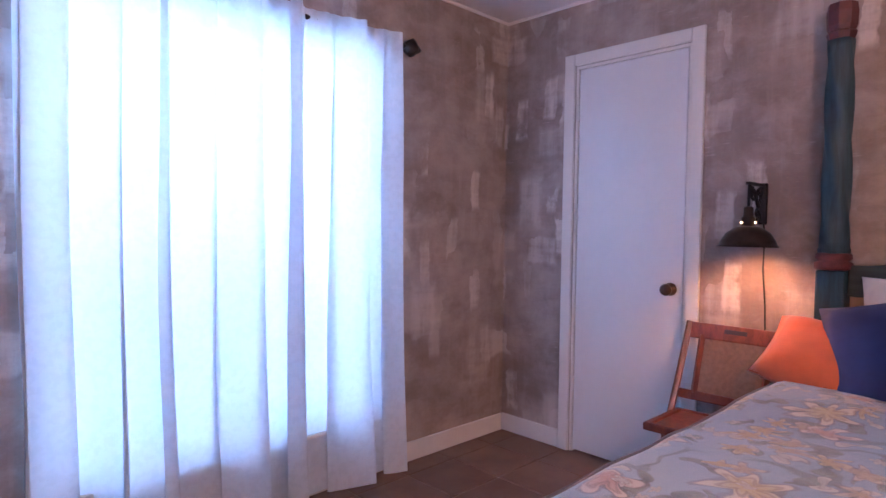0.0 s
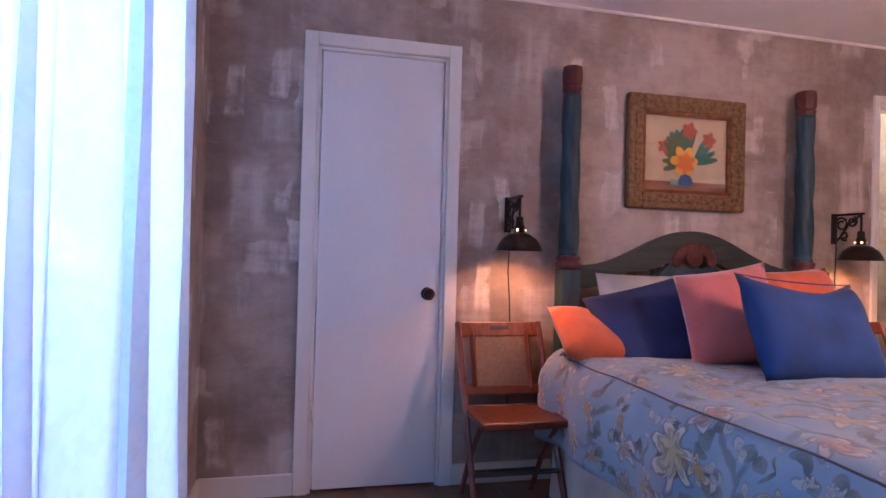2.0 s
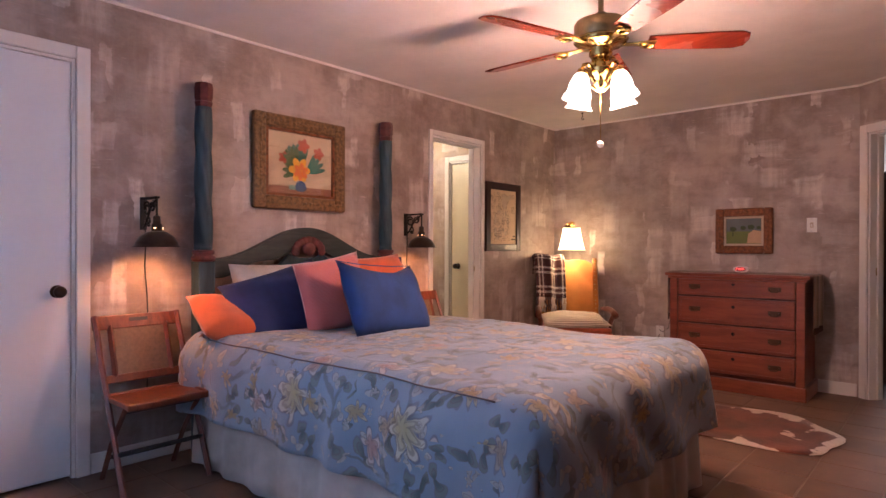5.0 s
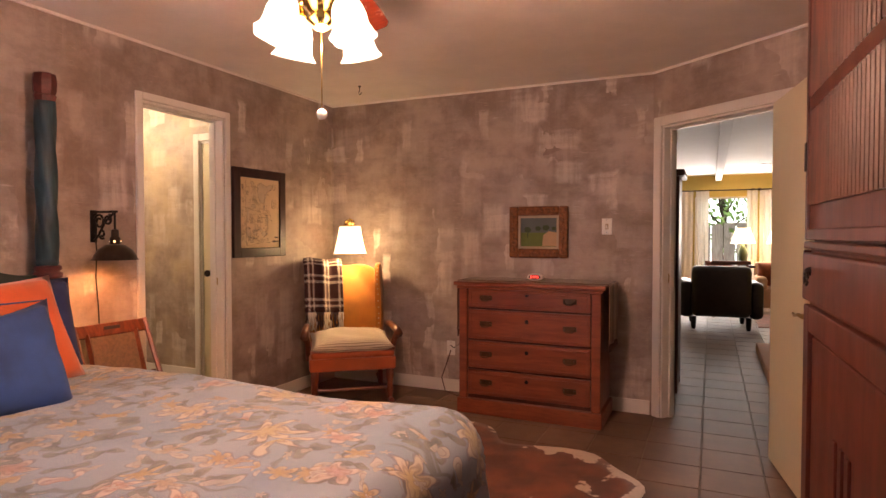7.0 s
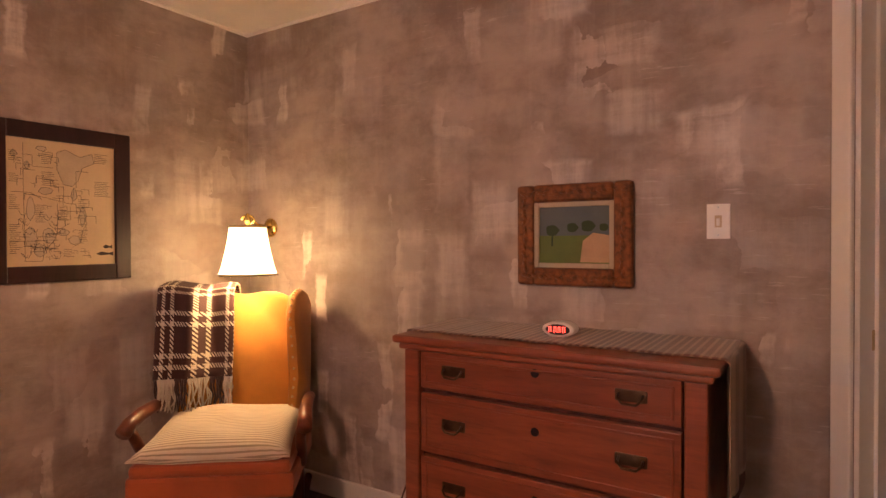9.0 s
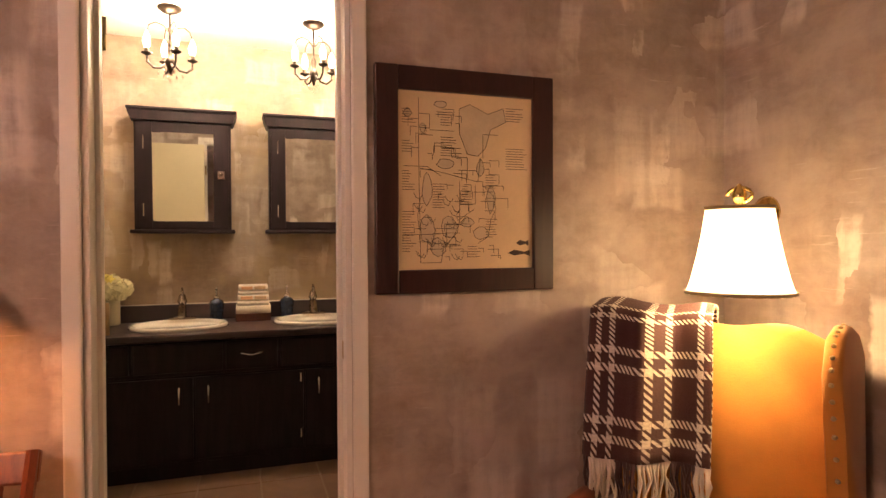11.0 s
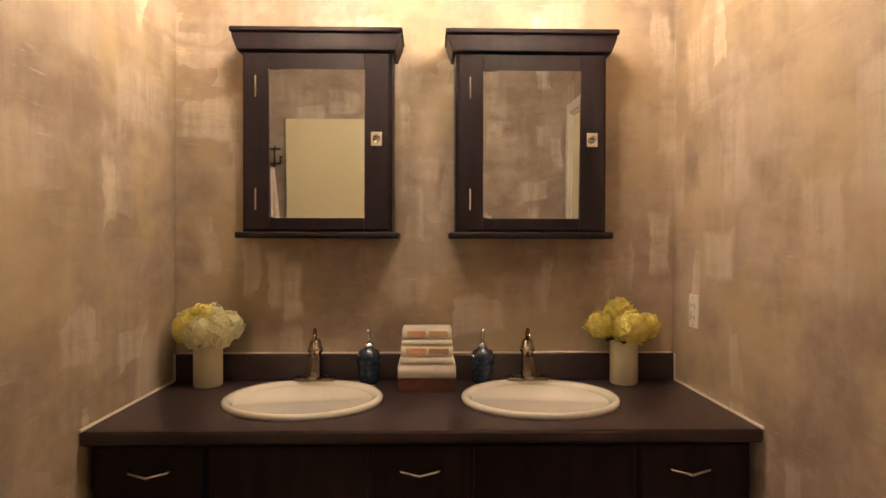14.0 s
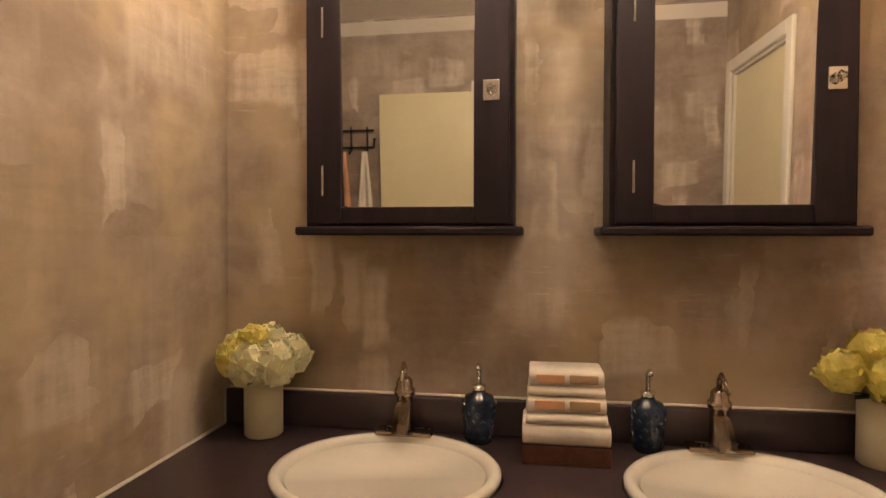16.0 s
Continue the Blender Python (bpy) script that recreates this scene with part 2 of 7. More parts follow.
def tartan(name):
    """Chocolate wool with broad cream checks, woven slantwise."""
    n = Nodes(name)
    sep = n.node("ShaderNodeSeparateXYZ", i0=n.coords("UV"))
    bands = []
    for k, period in ((0, 0.125), (1, 0.135)):
        f = n.math("FRACT", n.math("DIVIDE", sep.outputs[k], period))
        a = n.math("MULTIPLY", n.step(f, 0.2, 0.215), n.step(f, 0.325, 0.31))
        b = n.math("MULTIPLY", n.step(f, 0.46, 0.475), n.step(f, 0.585, 0.57))
        bands.append(n.math("ADD", a, b))
    slant = n.math("SINE", n.math("MULTIPLY", n.math("ADD", sep.outputs[0], sep.outputs[1]), 430.0))
    half = n.step(slant, -0.2, 0.2)
    over = n.math("MULTIPLY", bands[0], bands[1])
    either = n.math("SUBTRACT", n.math("ADD", bands[0], bands[1]), n.math("MULTIPLY", over, 2.0))
    cream = n.math("MAXIMUM", over, n.math("MULTIPLY", either, half))
    wool = n.noise(n.coords("UV"), 220, 3)
    tone = n.mix(cream, (0.05, 0.014, 0.013), (0.68, 0.62, 0.54))
    tone = n.mix(n.step(wool, 0.35, 0.7, 0, 0.3), tone, (0.07, 0.03, 0.026))
    n.bump(wool, 0.6, 0.004)
    return n.finish(tone, 0.92, 0.0, Sheen_Weight=0.05)


def hide(name):
    """Red-brown cow hide, paling to white at the rim (uv x runs from the middle to the rim)."""
    n = Nodes(name)
    vec = n.coords()
    out = n.node("ShaderNodeSeparateXYZ", i0=n.coords("UV")).outputs[0]
    patch = n.math("ADD", n.math("MULTIPLY", n.noise(vec, 3.2, 4, 0.55), 1.2), n.math("MULTIPLY", out, 0.57))
    hair = n.noise(n.vmath("MULTIPLY", vec, (40, 160, 1)), 1.0, 2)
    tone = n.mix(n.step(n.noise(vec, 5, 3), 0.35, 0.7), (0.075, 0.02, 0.01), (0.2, 0.058, 0.027))
    tone = n.mix(n.step(patch, 1.11, 1.14), tone, (0.7, 0.62, 0.52))
    tone = n.mix(n.step(hair, 0.5, 0.8, 0, 0.35), tone, (0.1, 0.045, 0.025))
    n.bump(hair, 0.5, 0.004)
    return n.finish(tone, 0.55, 0.0, Sheen_Weight=0.15)


def ceramic(name, dark, light, rough):
    """Floor tile, each piece of a slightly different shade."""
    n = Nodes(name)
    vec = n.coords("Object")
    own = n.tree.nodes.new("ShaderNodeObjectInfo").outputs["Random"]
    world_vec = n.tree.nodes.new("ShaderNodeNewGeometry")
    isle = world_vec.outputs["Random Per Island"]
    stain = n.noise(world_vec.outputs["Position"], 4.0, 5, 0.6)
    tone = n.mix(n.step(stain, 0.3, 0.7), dark, light)
    tone = n.mix(n.math("MULTIPLY", n.math("FRACT", n.math("ADD", own, isle)), 0.4), tone, tuple(c * 0.72 for c in dark))
    n.bump(n.noise(world_vec.outputs["Position"], 24, 4), 0.12, 0.004)
    return n.finish(tone, n.math("ADD", n.math("MULTIPLY", stain, 0.2), rough - 0.1))


def sheer(name, tint, thin, pale=0.5):
    """Thin curtain cloth: lets part of the light straight through and scatters the rest."""
    n = Nodes(name)
    n.tree.nodes.remove(n.bsdf)
    vec = n.coords()
    weave = n.step(n.noise(vec, 34, 3), 0.45, 0.62)
    lucent = n.node("ShaderNodeBsdfTranslucent", Color=tint)
    face = n.node("ShaderNodeBsdfDiffuse", Color=tint)
    clear = n.node("ShaderNodeBsdfTransparent")
    a = n.node("ShaderNodeMixShader", i0=pale, i1=lucent.outputs[0], i2=face.outputs[0])
    b = n.node("ShaderNodeMixShader", i0=n.math("ADD", n.math("MULTIPLY", weave, 0.05), thin), i1=a.outputs[0], i2=clear.outputs[0])
    n.put(n.tree.nodes["Material Output"].inputs[0], b.outputs[0])
    return n.mat


def glowing(name, colour, strength):
    n = Nodes(name)
    return n.finish((0.9, 0.88, 0.82), 0.5, 0.0, Emission_Color=colour, Emission_Strength=strength)


def lit_cloth(name, colour, strength):
    """Lamp shade cloth: glows, and lets part of the bulb's light through."""
    n = Nodes(name)
    n.finish((0.9, 0.86, 0.76), 0.8, 0.0, Emission_Color=colour, Emission_Strength=strength)
    thin = n.node("ShaderNodeMixShader", i0=0.5, i1=n.bsdf.outputs[0], i2=n.node("ShaderNodeBsdfTransparent").outputs[0])
    n.put(n.tree.nodes["Material Output"].inputs[0], thin.outputs[0])
    return n.mat


def mirror_glass(name):
    return Nodes(name).finish((0.9, 0.9, 0.88), 0.02, 1.0)


def clear_glass(name, tint=(1, 1, 1)):
    n = Nodes(name)
    gl = n.node("ShaderNodeBsdfGlossy", Color=(1, 1, 1), Roughness=0.03)
    cl = n.node("ShaderNodeBsdfTransparent", Color=tint)
    fr = n.node("ShaderNodeFresnel", IOR=1.5)
    n.tree.nodes.remove(n.bsdf)
    n.put(n.tree.nodes["Material Output"].inputs[0], n.node("ShaderNodeMixShader", i0=fr.outputs[0], i1=cl.outputs[0], i2=gl.outputs[0]).outputs[0])
    return n.mat


def brickwork(name):
    n = Nodes(name)
    own = n.tree.nodes.new("ShaderNodeNewGeometry").outputs["Random Per Island"]
    vec = n.coords()
    tone = n.mix(own, (0.42, 0.21, 0.13), (0.56, 0.35, 0.24))
    tone = n.mix(n.step(n.noise(vec, 9, 4), 0.4, 0.75, 0, 0.6), tone, (0.48, 0.33, 0.25))
    n.bump(n.noise(vec, 45, 4), 0.5, 0.006)
    return n.finish(tone, 0.85)


M_WALL = plaster("rubbed taupe plaster")
M_WALLBATH = plaster("rubbed gold and taupe plaster", (0.25, 0.185, 0.145), (0.46, 0.37, 0.295), (0.23, 0.175, 0.14), (0.68, 0.6, 0.52), (0.48, 0.375, 0.23), 0.68)
M_WHITE = plain("white gloss paint", (0.74, 0.71, 0.66), 0.35, vary=0.05, scale=3)
M_DOOR = plain("white door paint", (0.72, 0.72, 0.72), 0.32, vary=0.04, scale=2)
M_CREAM = plain("cream door paint", (0.72, 0.66, 0.46), 0.32, vary=0.04, scale=2)
M_CEIL = plain("ceiling paint", (0.8, 0.745, 0.7), 0.75, vary=0.05, scale=4, relief=0.25)
M_LRCEIL = plain("white ceiling paint", (0.8, 0.8, 0.8), 0.7, vary=0.03, scale=2)
M_MUSTARD = plain("mustard wall paint", (0.5, 0.36, 0.09), 0.7, vary=0.06, scale=3)
M_GROUT = plain("grey brown grout", (0.24, 0.185, 0.14), 0.9)
M_TILE = ceramic("brown ceramic tile", (0.13, 0.072, 0.045), (0.21, 0.128, 0.085), 0.55)
M_TUBTILE = plain("white wall tile", (0.78, 0.77, 0.74), 0.2, vary=0.03)
M_BRONZE = plain("dark bronze", (0.045, 0.032, 0.025), 0.38, 0.8, vary=0.3, scale=20)
M_IRON = plain("black iron", (0.02, 0.018, 0.017), 0.5, 0.6, vary=0.3, scale=25)
M_BRASS = plain("polished brass", (0.72, 0.5, 0.16), 0.18, 1.0, vary=0.1, scale=20, relief=0)
M_ANTIQUE = plain("antique brass", (0.42, 0.31, 0.16), 0.35, 1.0, vary=0.2, scale=20)
M_PULL = plain("tarnished dark brass", (0.1, 0.06, 0.035), 0.42, 0.9, vary=0.3, scale=25)
M_NICKEL = plain("brushed nickel", (0.36, 0.3, 0.25), 0.25, 1.0, vary=0.1, scale=30)
M_CHROME = plain("chrome", (0.75, 0.74, 0.72), 0.12, 1.0, vary=0.05, relief=0)
M_REDWOOD = timber("red varnished wood", (0.18, 0.042, 0.02), (0.27, 0.074, 0.032), 0.35, (1, 9, 9), 2.5)
M_CHAIRWOOD = timber("orange varnished wood", (0.095, 0.022, 0.01), (0.185, 0.05, 0.02), 0.34, (9, 9, 1), 2.5)
M_CHAIRDARK = plain("worn black paint and slot shade", (0.025, 0.02, 0.022), 0.5)
M_CANE = plain("brown panel cane", (0.16, 0.1, 0.06), 0.6, vary=0.2, scale=60, relief=0.4)
M_ARMOIRE = timber("dark red teak", (0.048, 0.01, 0.006), (0.105, 0.025, 0.012), 0.42, (9, 9, 1), 2.0)
M_FANWOOD = timber("cherry fan blade", (0.14, 0.018, 0.008), (0.24, 0.04, 0.015), 0.25, (1, 9, 9), 2.0)
M_FANGREY = timber("weathered fan blade", (0.07, 0.05, 0.045), (0.13, 0.09, 0.08), 0.3, (1, 9, 9), 2.0)
M_TEAL = timber("worn teal paint", (0.009, 0.028, 0.042), (0.022, 0.062, 0.08), 0.5, (9, 9, 1), 3.0)
M_GREENWOOD = timber("worn green paint", (0.013, 0.022, 0.02), (0.036, 0.05, 0.042), 0.5, (9, 1, 9), 3.0)
M_REDPAINT = plain("worn red paint", (0.085, 0.017, 0.016), 0.5, vary=0.4, scale=25)
M_BLACKWOOD = timber("espresso wood", (0.009, 0.005, 0.008), (0.018, 0.01, 0.014), 0.45, (9, 9, 1), 2.0, 0.04, Specular_IOR_Level=0.25)
M_FRAMEDARK = timber("dark mahogany frame", (0.02, 0.007, 0.007), (0.04, 0.013, 0.012), 0.35, (9, 9, 1), 2.0)
M_GILT = plain("old gilt plaster", (0.17, 0.1, 0.04), 0.45, 0.35, vary=0.5, scale=45, relief=0.6)
M_GILTRED = plain("reddish gilt", (0.18, 0.065, 0.02), 0.4, 0.4, vary=0.5, scale=45, relief=0.6)
M_MAT = plain("mount board", (0.5, 0.42, 0.31), 0.8, vary=0.04)
M_PAPER = plain("aged map paper", (0.62, 0.48, 0.3), 0.75, vary=0.08, scale=6)
M_INK = plain("sepia ink", (0.05, 0.035, 0.03), 0.8)
M_INKPALE = plain("pale sepia wash", (0.52, 0.42, 0.29), 0.8)
M_QUILT = floral("flowered cotton")
M_SKIRT = fabric("cream cotton", (0.5, 0.46, 0.41))
M_BLUE = fabric("navy velvet", (0.018, 0.03, 0.115), 0.25, sheen=0.05)
M_BLUE2 = fabric("bright blue cotton", (0.015, 0.05, 0.19), 0.25, sheen=0.05)
M_ORANGE = fabric("orange cotton", (0.55, 0.105, 0.026))
M_PINK = fabric("coral ribbed cotton", (0.56, 0.14, 0.12), 0.1, 900.0, (0.62, 0.22, 0.19), 2)
M_PIPING = fabric("pale piping", (0.7, 0.5, 0.45))
M_SEAM = fabric("dark seam", (0.12, 0.1, 0.11))
M_FRINGE = fabric("brown fringe", (0.2, 0.11, 0.09))
M_PLAID = tartan("brown and cream plaid wool")
M_WOOLCREAM = fabric("cream wool", (0.62, 0.55, 0.47))
M_WOOLBROWN = fabric("brown wool", (0.06, 0.025, 0.022))
M_VELVET = fabric("gold velvet", (0.42, 0.165, 0.018), 0.12)
M_VELVETRED = fabric("rust velvet", (0.34, 0.075, 0.02), 0.12)
M_STRIPE = fabric("striped ticking", (0.62, 0.53, 0.4), 0.08, 420.0, (0.3, 0.24, 0.17), 2)
M_HIDE = hide("cow hide")
M_CURTAIN = sheer("white sheer cotton", (0.8, 0.86, 0.93), 0.01, 0.76)
M_LRCURTAIN = sheer("white lined curtain", (0.9, 0.84, 0.78), 0.04)
M_SHADE = lit_cloth("lit lamp shade", (1.0, 0.8, 0.5), 2.6)
M_TULIP = glowing("lit frosted glass", (1.0, 0.8, 0.55), 7.0)
M_FLAME = glowing("lit candle bulb", (1.0, 0.78, 0.4), 14.0)
M_BULB = glowing("lit bulb", (1.0, 0.55, 0.2), 10.0)
M_TRIM = fabric("gold trim", (0.45, 0.33, 0.15))
M_COUNTER = plain("dark laminate", (0.034, 0.021, 0.025), 0.32, vary=0.08, scale=40, relief=0)
M_BASIN = plain("almond porcelain", (0.78, 0.75, 0.68), 0.12, vary=0.02, relief=0)
M_CAULK = plain("white caulk", (0.72, 0.68, 0.6), 0.5)
M_MIRROR = mirror_glass("silvered mirror")
M_GLASS = clear_glass("window glass")
M_CRYSTAL = clear_glass("cut crystal", (0.9, 0.88, 0.84))
M_VASE = plain("frosted cream glass", (0.6, 0.55, 0.38), 0.4, vary=0.05)
M_PETALCREAM = plain("cream petals", (0.74, 0.7, 0.45), 0.7, vary=0.12, scale=30)
M_PETALYELLOW = plain("yellow petals", (0.78, 0.69, 0.2), 0.7, vary=0.15, scale=30)
M_LEAF = plain("dark leaves", (0.05, 0.07, 0.02), 0.6, vary=0.3)
M_BLUEGLASS = plain("blue cobbled glass", (0.015, 0.025, 0.05), 0.15, vary=0.5, scale=60)
M_TOWEL = fabric("white towel", (0.74, 0.68, 0.6))
M_TOWELPEACH = fabric("peach towel stripe", (0.66, 0.36, 0.2))
M_TOWELTAN = fabric("tan towel stripe", (0.42, 0.28, 0.16))
M_TRAY = timber("red brown tray", (0.06, 0.02, 0.012), (0.1, 0.035, 0.02), 0.4)
M_PLATE = plain("white plastic", (0.76, 0.74, 0.7), 0.3, vary=0.02, relief=0)
# black plastic; its black also stands for shade in closet gap and outlet slots
M_PLASTICSHADE = plain("black plastic and shaded holes", (0.01, 0.01, 0.01), 0.35)
M_CORD = plain("black cord", (0.012, 0.011, 0.01), 0.5)
M_BROWNCORD = plain("brown cord", (0.08, 0.03, 0.02), 0.5)
M_LED = glowing("red digits", (1.0, 0.03, 0.02), 4.0)
M_RUNNER = fabric("striped woven runner", (0.12, 0.05, 0.035), 0.2, 260.0, (0.24, 0.15, 0.1), 0)
M_LEATHER = plain("black brown leather", (0.022, 0.014, 0.013), 0.38, vary=0.25, scale=14, relief=0.3)
M_BRICK = brickwork("pale red brick")
M_MORTAR = plain("mortar", (0.36, 0.26, 0.2), 0.9)
M_SOFA = fabric("tan sofa cloth", (0.4, 0.24, 0.13))
M_CUSHION = fabric("rust cushion", (0.3, 0.08, 0.03), 0.4)
M_RUG = fabric("red carpet", (0.25, 0.07, 0.04), 0.4)
M_FENCE = timber("grey fence board", (0.2, 0.18, 0.15), (0.33, 0.3, 0.26), 0.8, (9, 9, 1), 3.0)
M_FOLIAGE = plain("garden leaves", (0.2, 0.36, 0.09), 0.6, vary=0.5, scale=12)
M_BARK = plain("bark", (0.07, 0.05, 0.035), 0.9, vary=0.3)
M_GRASS = plain("garden ground", (0.12, 0.13, 0.07), 0.9, vary=0.3, scale=3)
M_TASSEL = fabric("gold tassel", (0.5, 0.3, 0.05), 0.3)
M_YELLOWFLOWER = plain("painted yellow", (0.75, 0.42, 0.02), 0.7)
M_OIL = {k: plain("painted " + k, c, 0.7) for k, c in {
    "orange": (0.7, 0.2, 0.02), "teal": (0.02, 0.16, 0.13), "green": (0.05, 0.12, 0.04), "red": (0.42, 0.07, 0.03), "blue": (0.03, 0.1, 0.26),
    "aqua": (0.22, 0.42, 0.4), "paper": (0.56, 0.47, 0.33), "table": (0.24, 0.1, 0.06), "sky": (0.1, 0.13, 0.14), "field": (0.12, 0.17, 0.04), "sand": (0.5, 0.34, 0.2), "tree": (0.03, 0.06, 0.02)}.items()}

# ---- mesh helpers ----
def part(name, bm, material, parent=None, label="", smooth=False, thick=0.0):
    """Links a bmesh as one mesh object under a thing or a part."""
    me = bpy.data.meshes.new(name)
    bmesh.ops.recalc_face_normals(bm, faces=bm.faces)
    bm.to_mesh(me)
    bm.free()
    me.materials.append(material)
    if smooth:
        me.polygons.foreach_set("use_smooth", [True] * len(me.polygons))
    ob = new(name, me)
    if parent:
        ob.parent = parent
    if label:
        ob["label"] = label
    if thick:
        mod = ob.modifiers.new("thickness", "SOLIDIFY")
        mod.thickness, mod.offset = thick, 0.0
    return ob


def thing(name, label, category, m=None, group="", kind=""):
    ob = new(name)
    ob.empty_display_size = 0.1
    if m is not None:
        ob.matrix_world = m
    return tagged(ob, label, category, group, kind)


def B():
    return bmesh.new()


def box(bm, lo, hi, bev=0.0, m=None):
    """A box between two corners, its edges rounded by bev."""
    (x0, y0, z0), (x1, y1, z1) = lo, hi
    at = Matrix.Translation(((x0 + x1) / 2, (y0 + y1) / 2, (z0 + z1) / 2)) @ Matrix.Diagonal((abs(x1 - x0), abs(y1 - y0), abs(z1 - z0), 1))
    made = bmesh.ops.create_cube(bm, size=1, matrix=(m @ at) if m is not None else at)
    if bev:
        edges = list({e for v in made["verts"] for e in v.link_edges})
        bmesh.ops.bevel(bm, geom=edges, offset=bev, segments=2, affect="EDGES", profile=0.5)
    return bm


def turned(bm, profile, m=None, seg=20, flute=0.0, count=8, twist=0.0, caps=True):
    """A turned body: rings of (radius, height) about z, with optional (twisted) flutes."""
    m = m if m is not None else Matrix()
    rings = []
    for r, z in profile:
        ring = []
        for k in range(seg):
            a = 2 * math.pi * k / seg
            rr = r * (1 + flute * math.cos(count * a + twist * z))
            ring.append(bm.verts.new(m @ Vector((rr * math.cos(a), rr * math.sin(a), z))))
        rings.append(ring)
    for a, b in zip(rings, rings[1:]):
        for k in range(seg):
            bm.faces.new((a[k], a[(k + 1) % seg], b[(k + 1) % seg], b[k]))
    for ring in (rings[0], rings[-1]) if caps else ():
        if profile[rings.index(ring)][0] > 1e-4:
            bm.faces.new(ring)
    return bm


def tube(bm, pts, r, seg=8, r_end=None):
    """A round rod along a line of points."""
    pts = [Vector(p) for p in pts]
    rings = []
    for i, p in enumerate(pts):
        d = (pts[min(i + 1, len(pts) - 1)] - pts[max(i - 1, 0)]).normalized()
        side = d.cross(Vector((0, 0, 1)) if abs(d.z) < 0.9 else Vector((1, 0, 0))).normalized()
        up = side.cross(d)
        rr = r if r_end is None else r + (r_end - r) * i / (len(pts) - 1)
        rings.append([bm.verts.new(p + rr * (math.cos(2 * math.pi * k / seg) * side + math.sin(2 * math.pi * k / seg) * up)) for k in range(seg)])
    for a, b in zip(rings, rings[1:]):
        for k in range(seg):
            bm.faces.new((a[k], a[(k + 1) % seg], b[(k + 1) % seg], b[k]))
    bm.faces.new(rings[0])
    bm.faces.new(rings[-1])
    return bm


def slab(bm, outline, d0, d1, m=None, bev=0.0):
    """A flat outline in the local x, z plane, thick from y = d0 to d1."""
    m = m if m is not None else Matrix()
    front = [bm.verts.new(m @ Vector((x, d0, z))) for x, z in outline]
    back = [bm.verts.new(m @ Vector((x, d1, z))) for x, z in outline]
    n = len(outline)
    faces = [bm.faces.new(front), bm.faces.new(back[::-1])]
    for k in range(n):
        bm.faces.new((front[k], back[k], back[(k + 1) % n], front[(k + 1) % n]))
    if bev:
        edges = list({e for f in faces for e in f.edges})
        bmesh.ops.bevel(bm, geom=edges, offset=bev, segments=2, affect="EDGES", profile=0.5)
    bmesh.ops.triangulate(bm, faces=[f for f in bm.faces if len(f.verts) > 8])
    return bm


def sheet(bm, fn, nu, nv, uv=None):
    """A grid of fn(u, v), u and v from 0 to 1, with uv in metres from the function uv."""
    grid = [[bm.verts.new(fn(i / nu, j / nv)) for j in range(nv + 1)] for i in range(nu + 1)]
    layer = bm.loops.layers.uv.new("UVMap") if uv else None
    for i in range(nu):
        for j in range(nv):
            f = bm.faces.new((grid[i][j], grid[i + 1][j], grid[i + 1][j + 1], grid[i][j + 1]))
            if layer:
                for loop, (a, b) in zip(f.loops, ((i, j), (i + 1, j), (i + 1, j + 1), (i, j + 1))):
                    loop[layer].uv = uv(a / nu, b / nv)
    return bm


def cushion(bm, w, h, d, m=None, sag=0.0, seed=0.0):
    """A stuffed pillow in the local x, z plane with pinched corners."""
    m = m if m is not None else Matrix()
    n = 14
    for side in (1, -1):
        grid = []
        for i in range(n + 1):
            row = []
            for j in range(n + 1):
                u, v = 2 * i / n - 1, 2 * j / n - 1
                puff = (max(0.0, (1 - u ** 4) * (1 - v ** 4))) ** 0.55
                pinch = 1 - 0.09 * (1 - u * u) * v * v * 0 - 0.06 * (u * u * (1 - v * v) + v * v * (1 - u * u))
                wob = 0.012 * noise.noise(Vector((u * 2 + seed, v * 2, side)))
                z = v * h / 2 * pinch - sag * (1 - u * u) * max(0, v)
                row.append(bm.verts.new(m @ Vector((u * w / 2 * pinch, side * (d / 2 * puff + wob * puff), z))))
            grid.append(row)
        for i in range(n):
            for j in range(n):
                q = (grid[i][j], grid[i + 1][j], grid[i + 1][j + 1], grid[i][j + 1])
                bm.faces.new(q if side > 0 else q[::-1])
    bmesh.ops.remove_doubles(bm, verts=bm.verts, dist=0.0008)
    return bm


def frame_bars(bm, x0, z0, x1, z1, width, d0, d1, bev=0.004):
    """Four mitred-looking bars of a frame in the x, z plane."""
    box(bm, (x0, d0, z0), (x0 + width, d1, z1), bev)
    box(bm, (x1 - width, d0, z0), (x1, d1, z1), bev)
    box(bm, (x0 + width, d0, z0), (x1 - width, d1, z0 + width), bev)
    box(bm, (x0 + width, d0, z1 - width), (x1 - width, d1, z1), bev)
    return bm


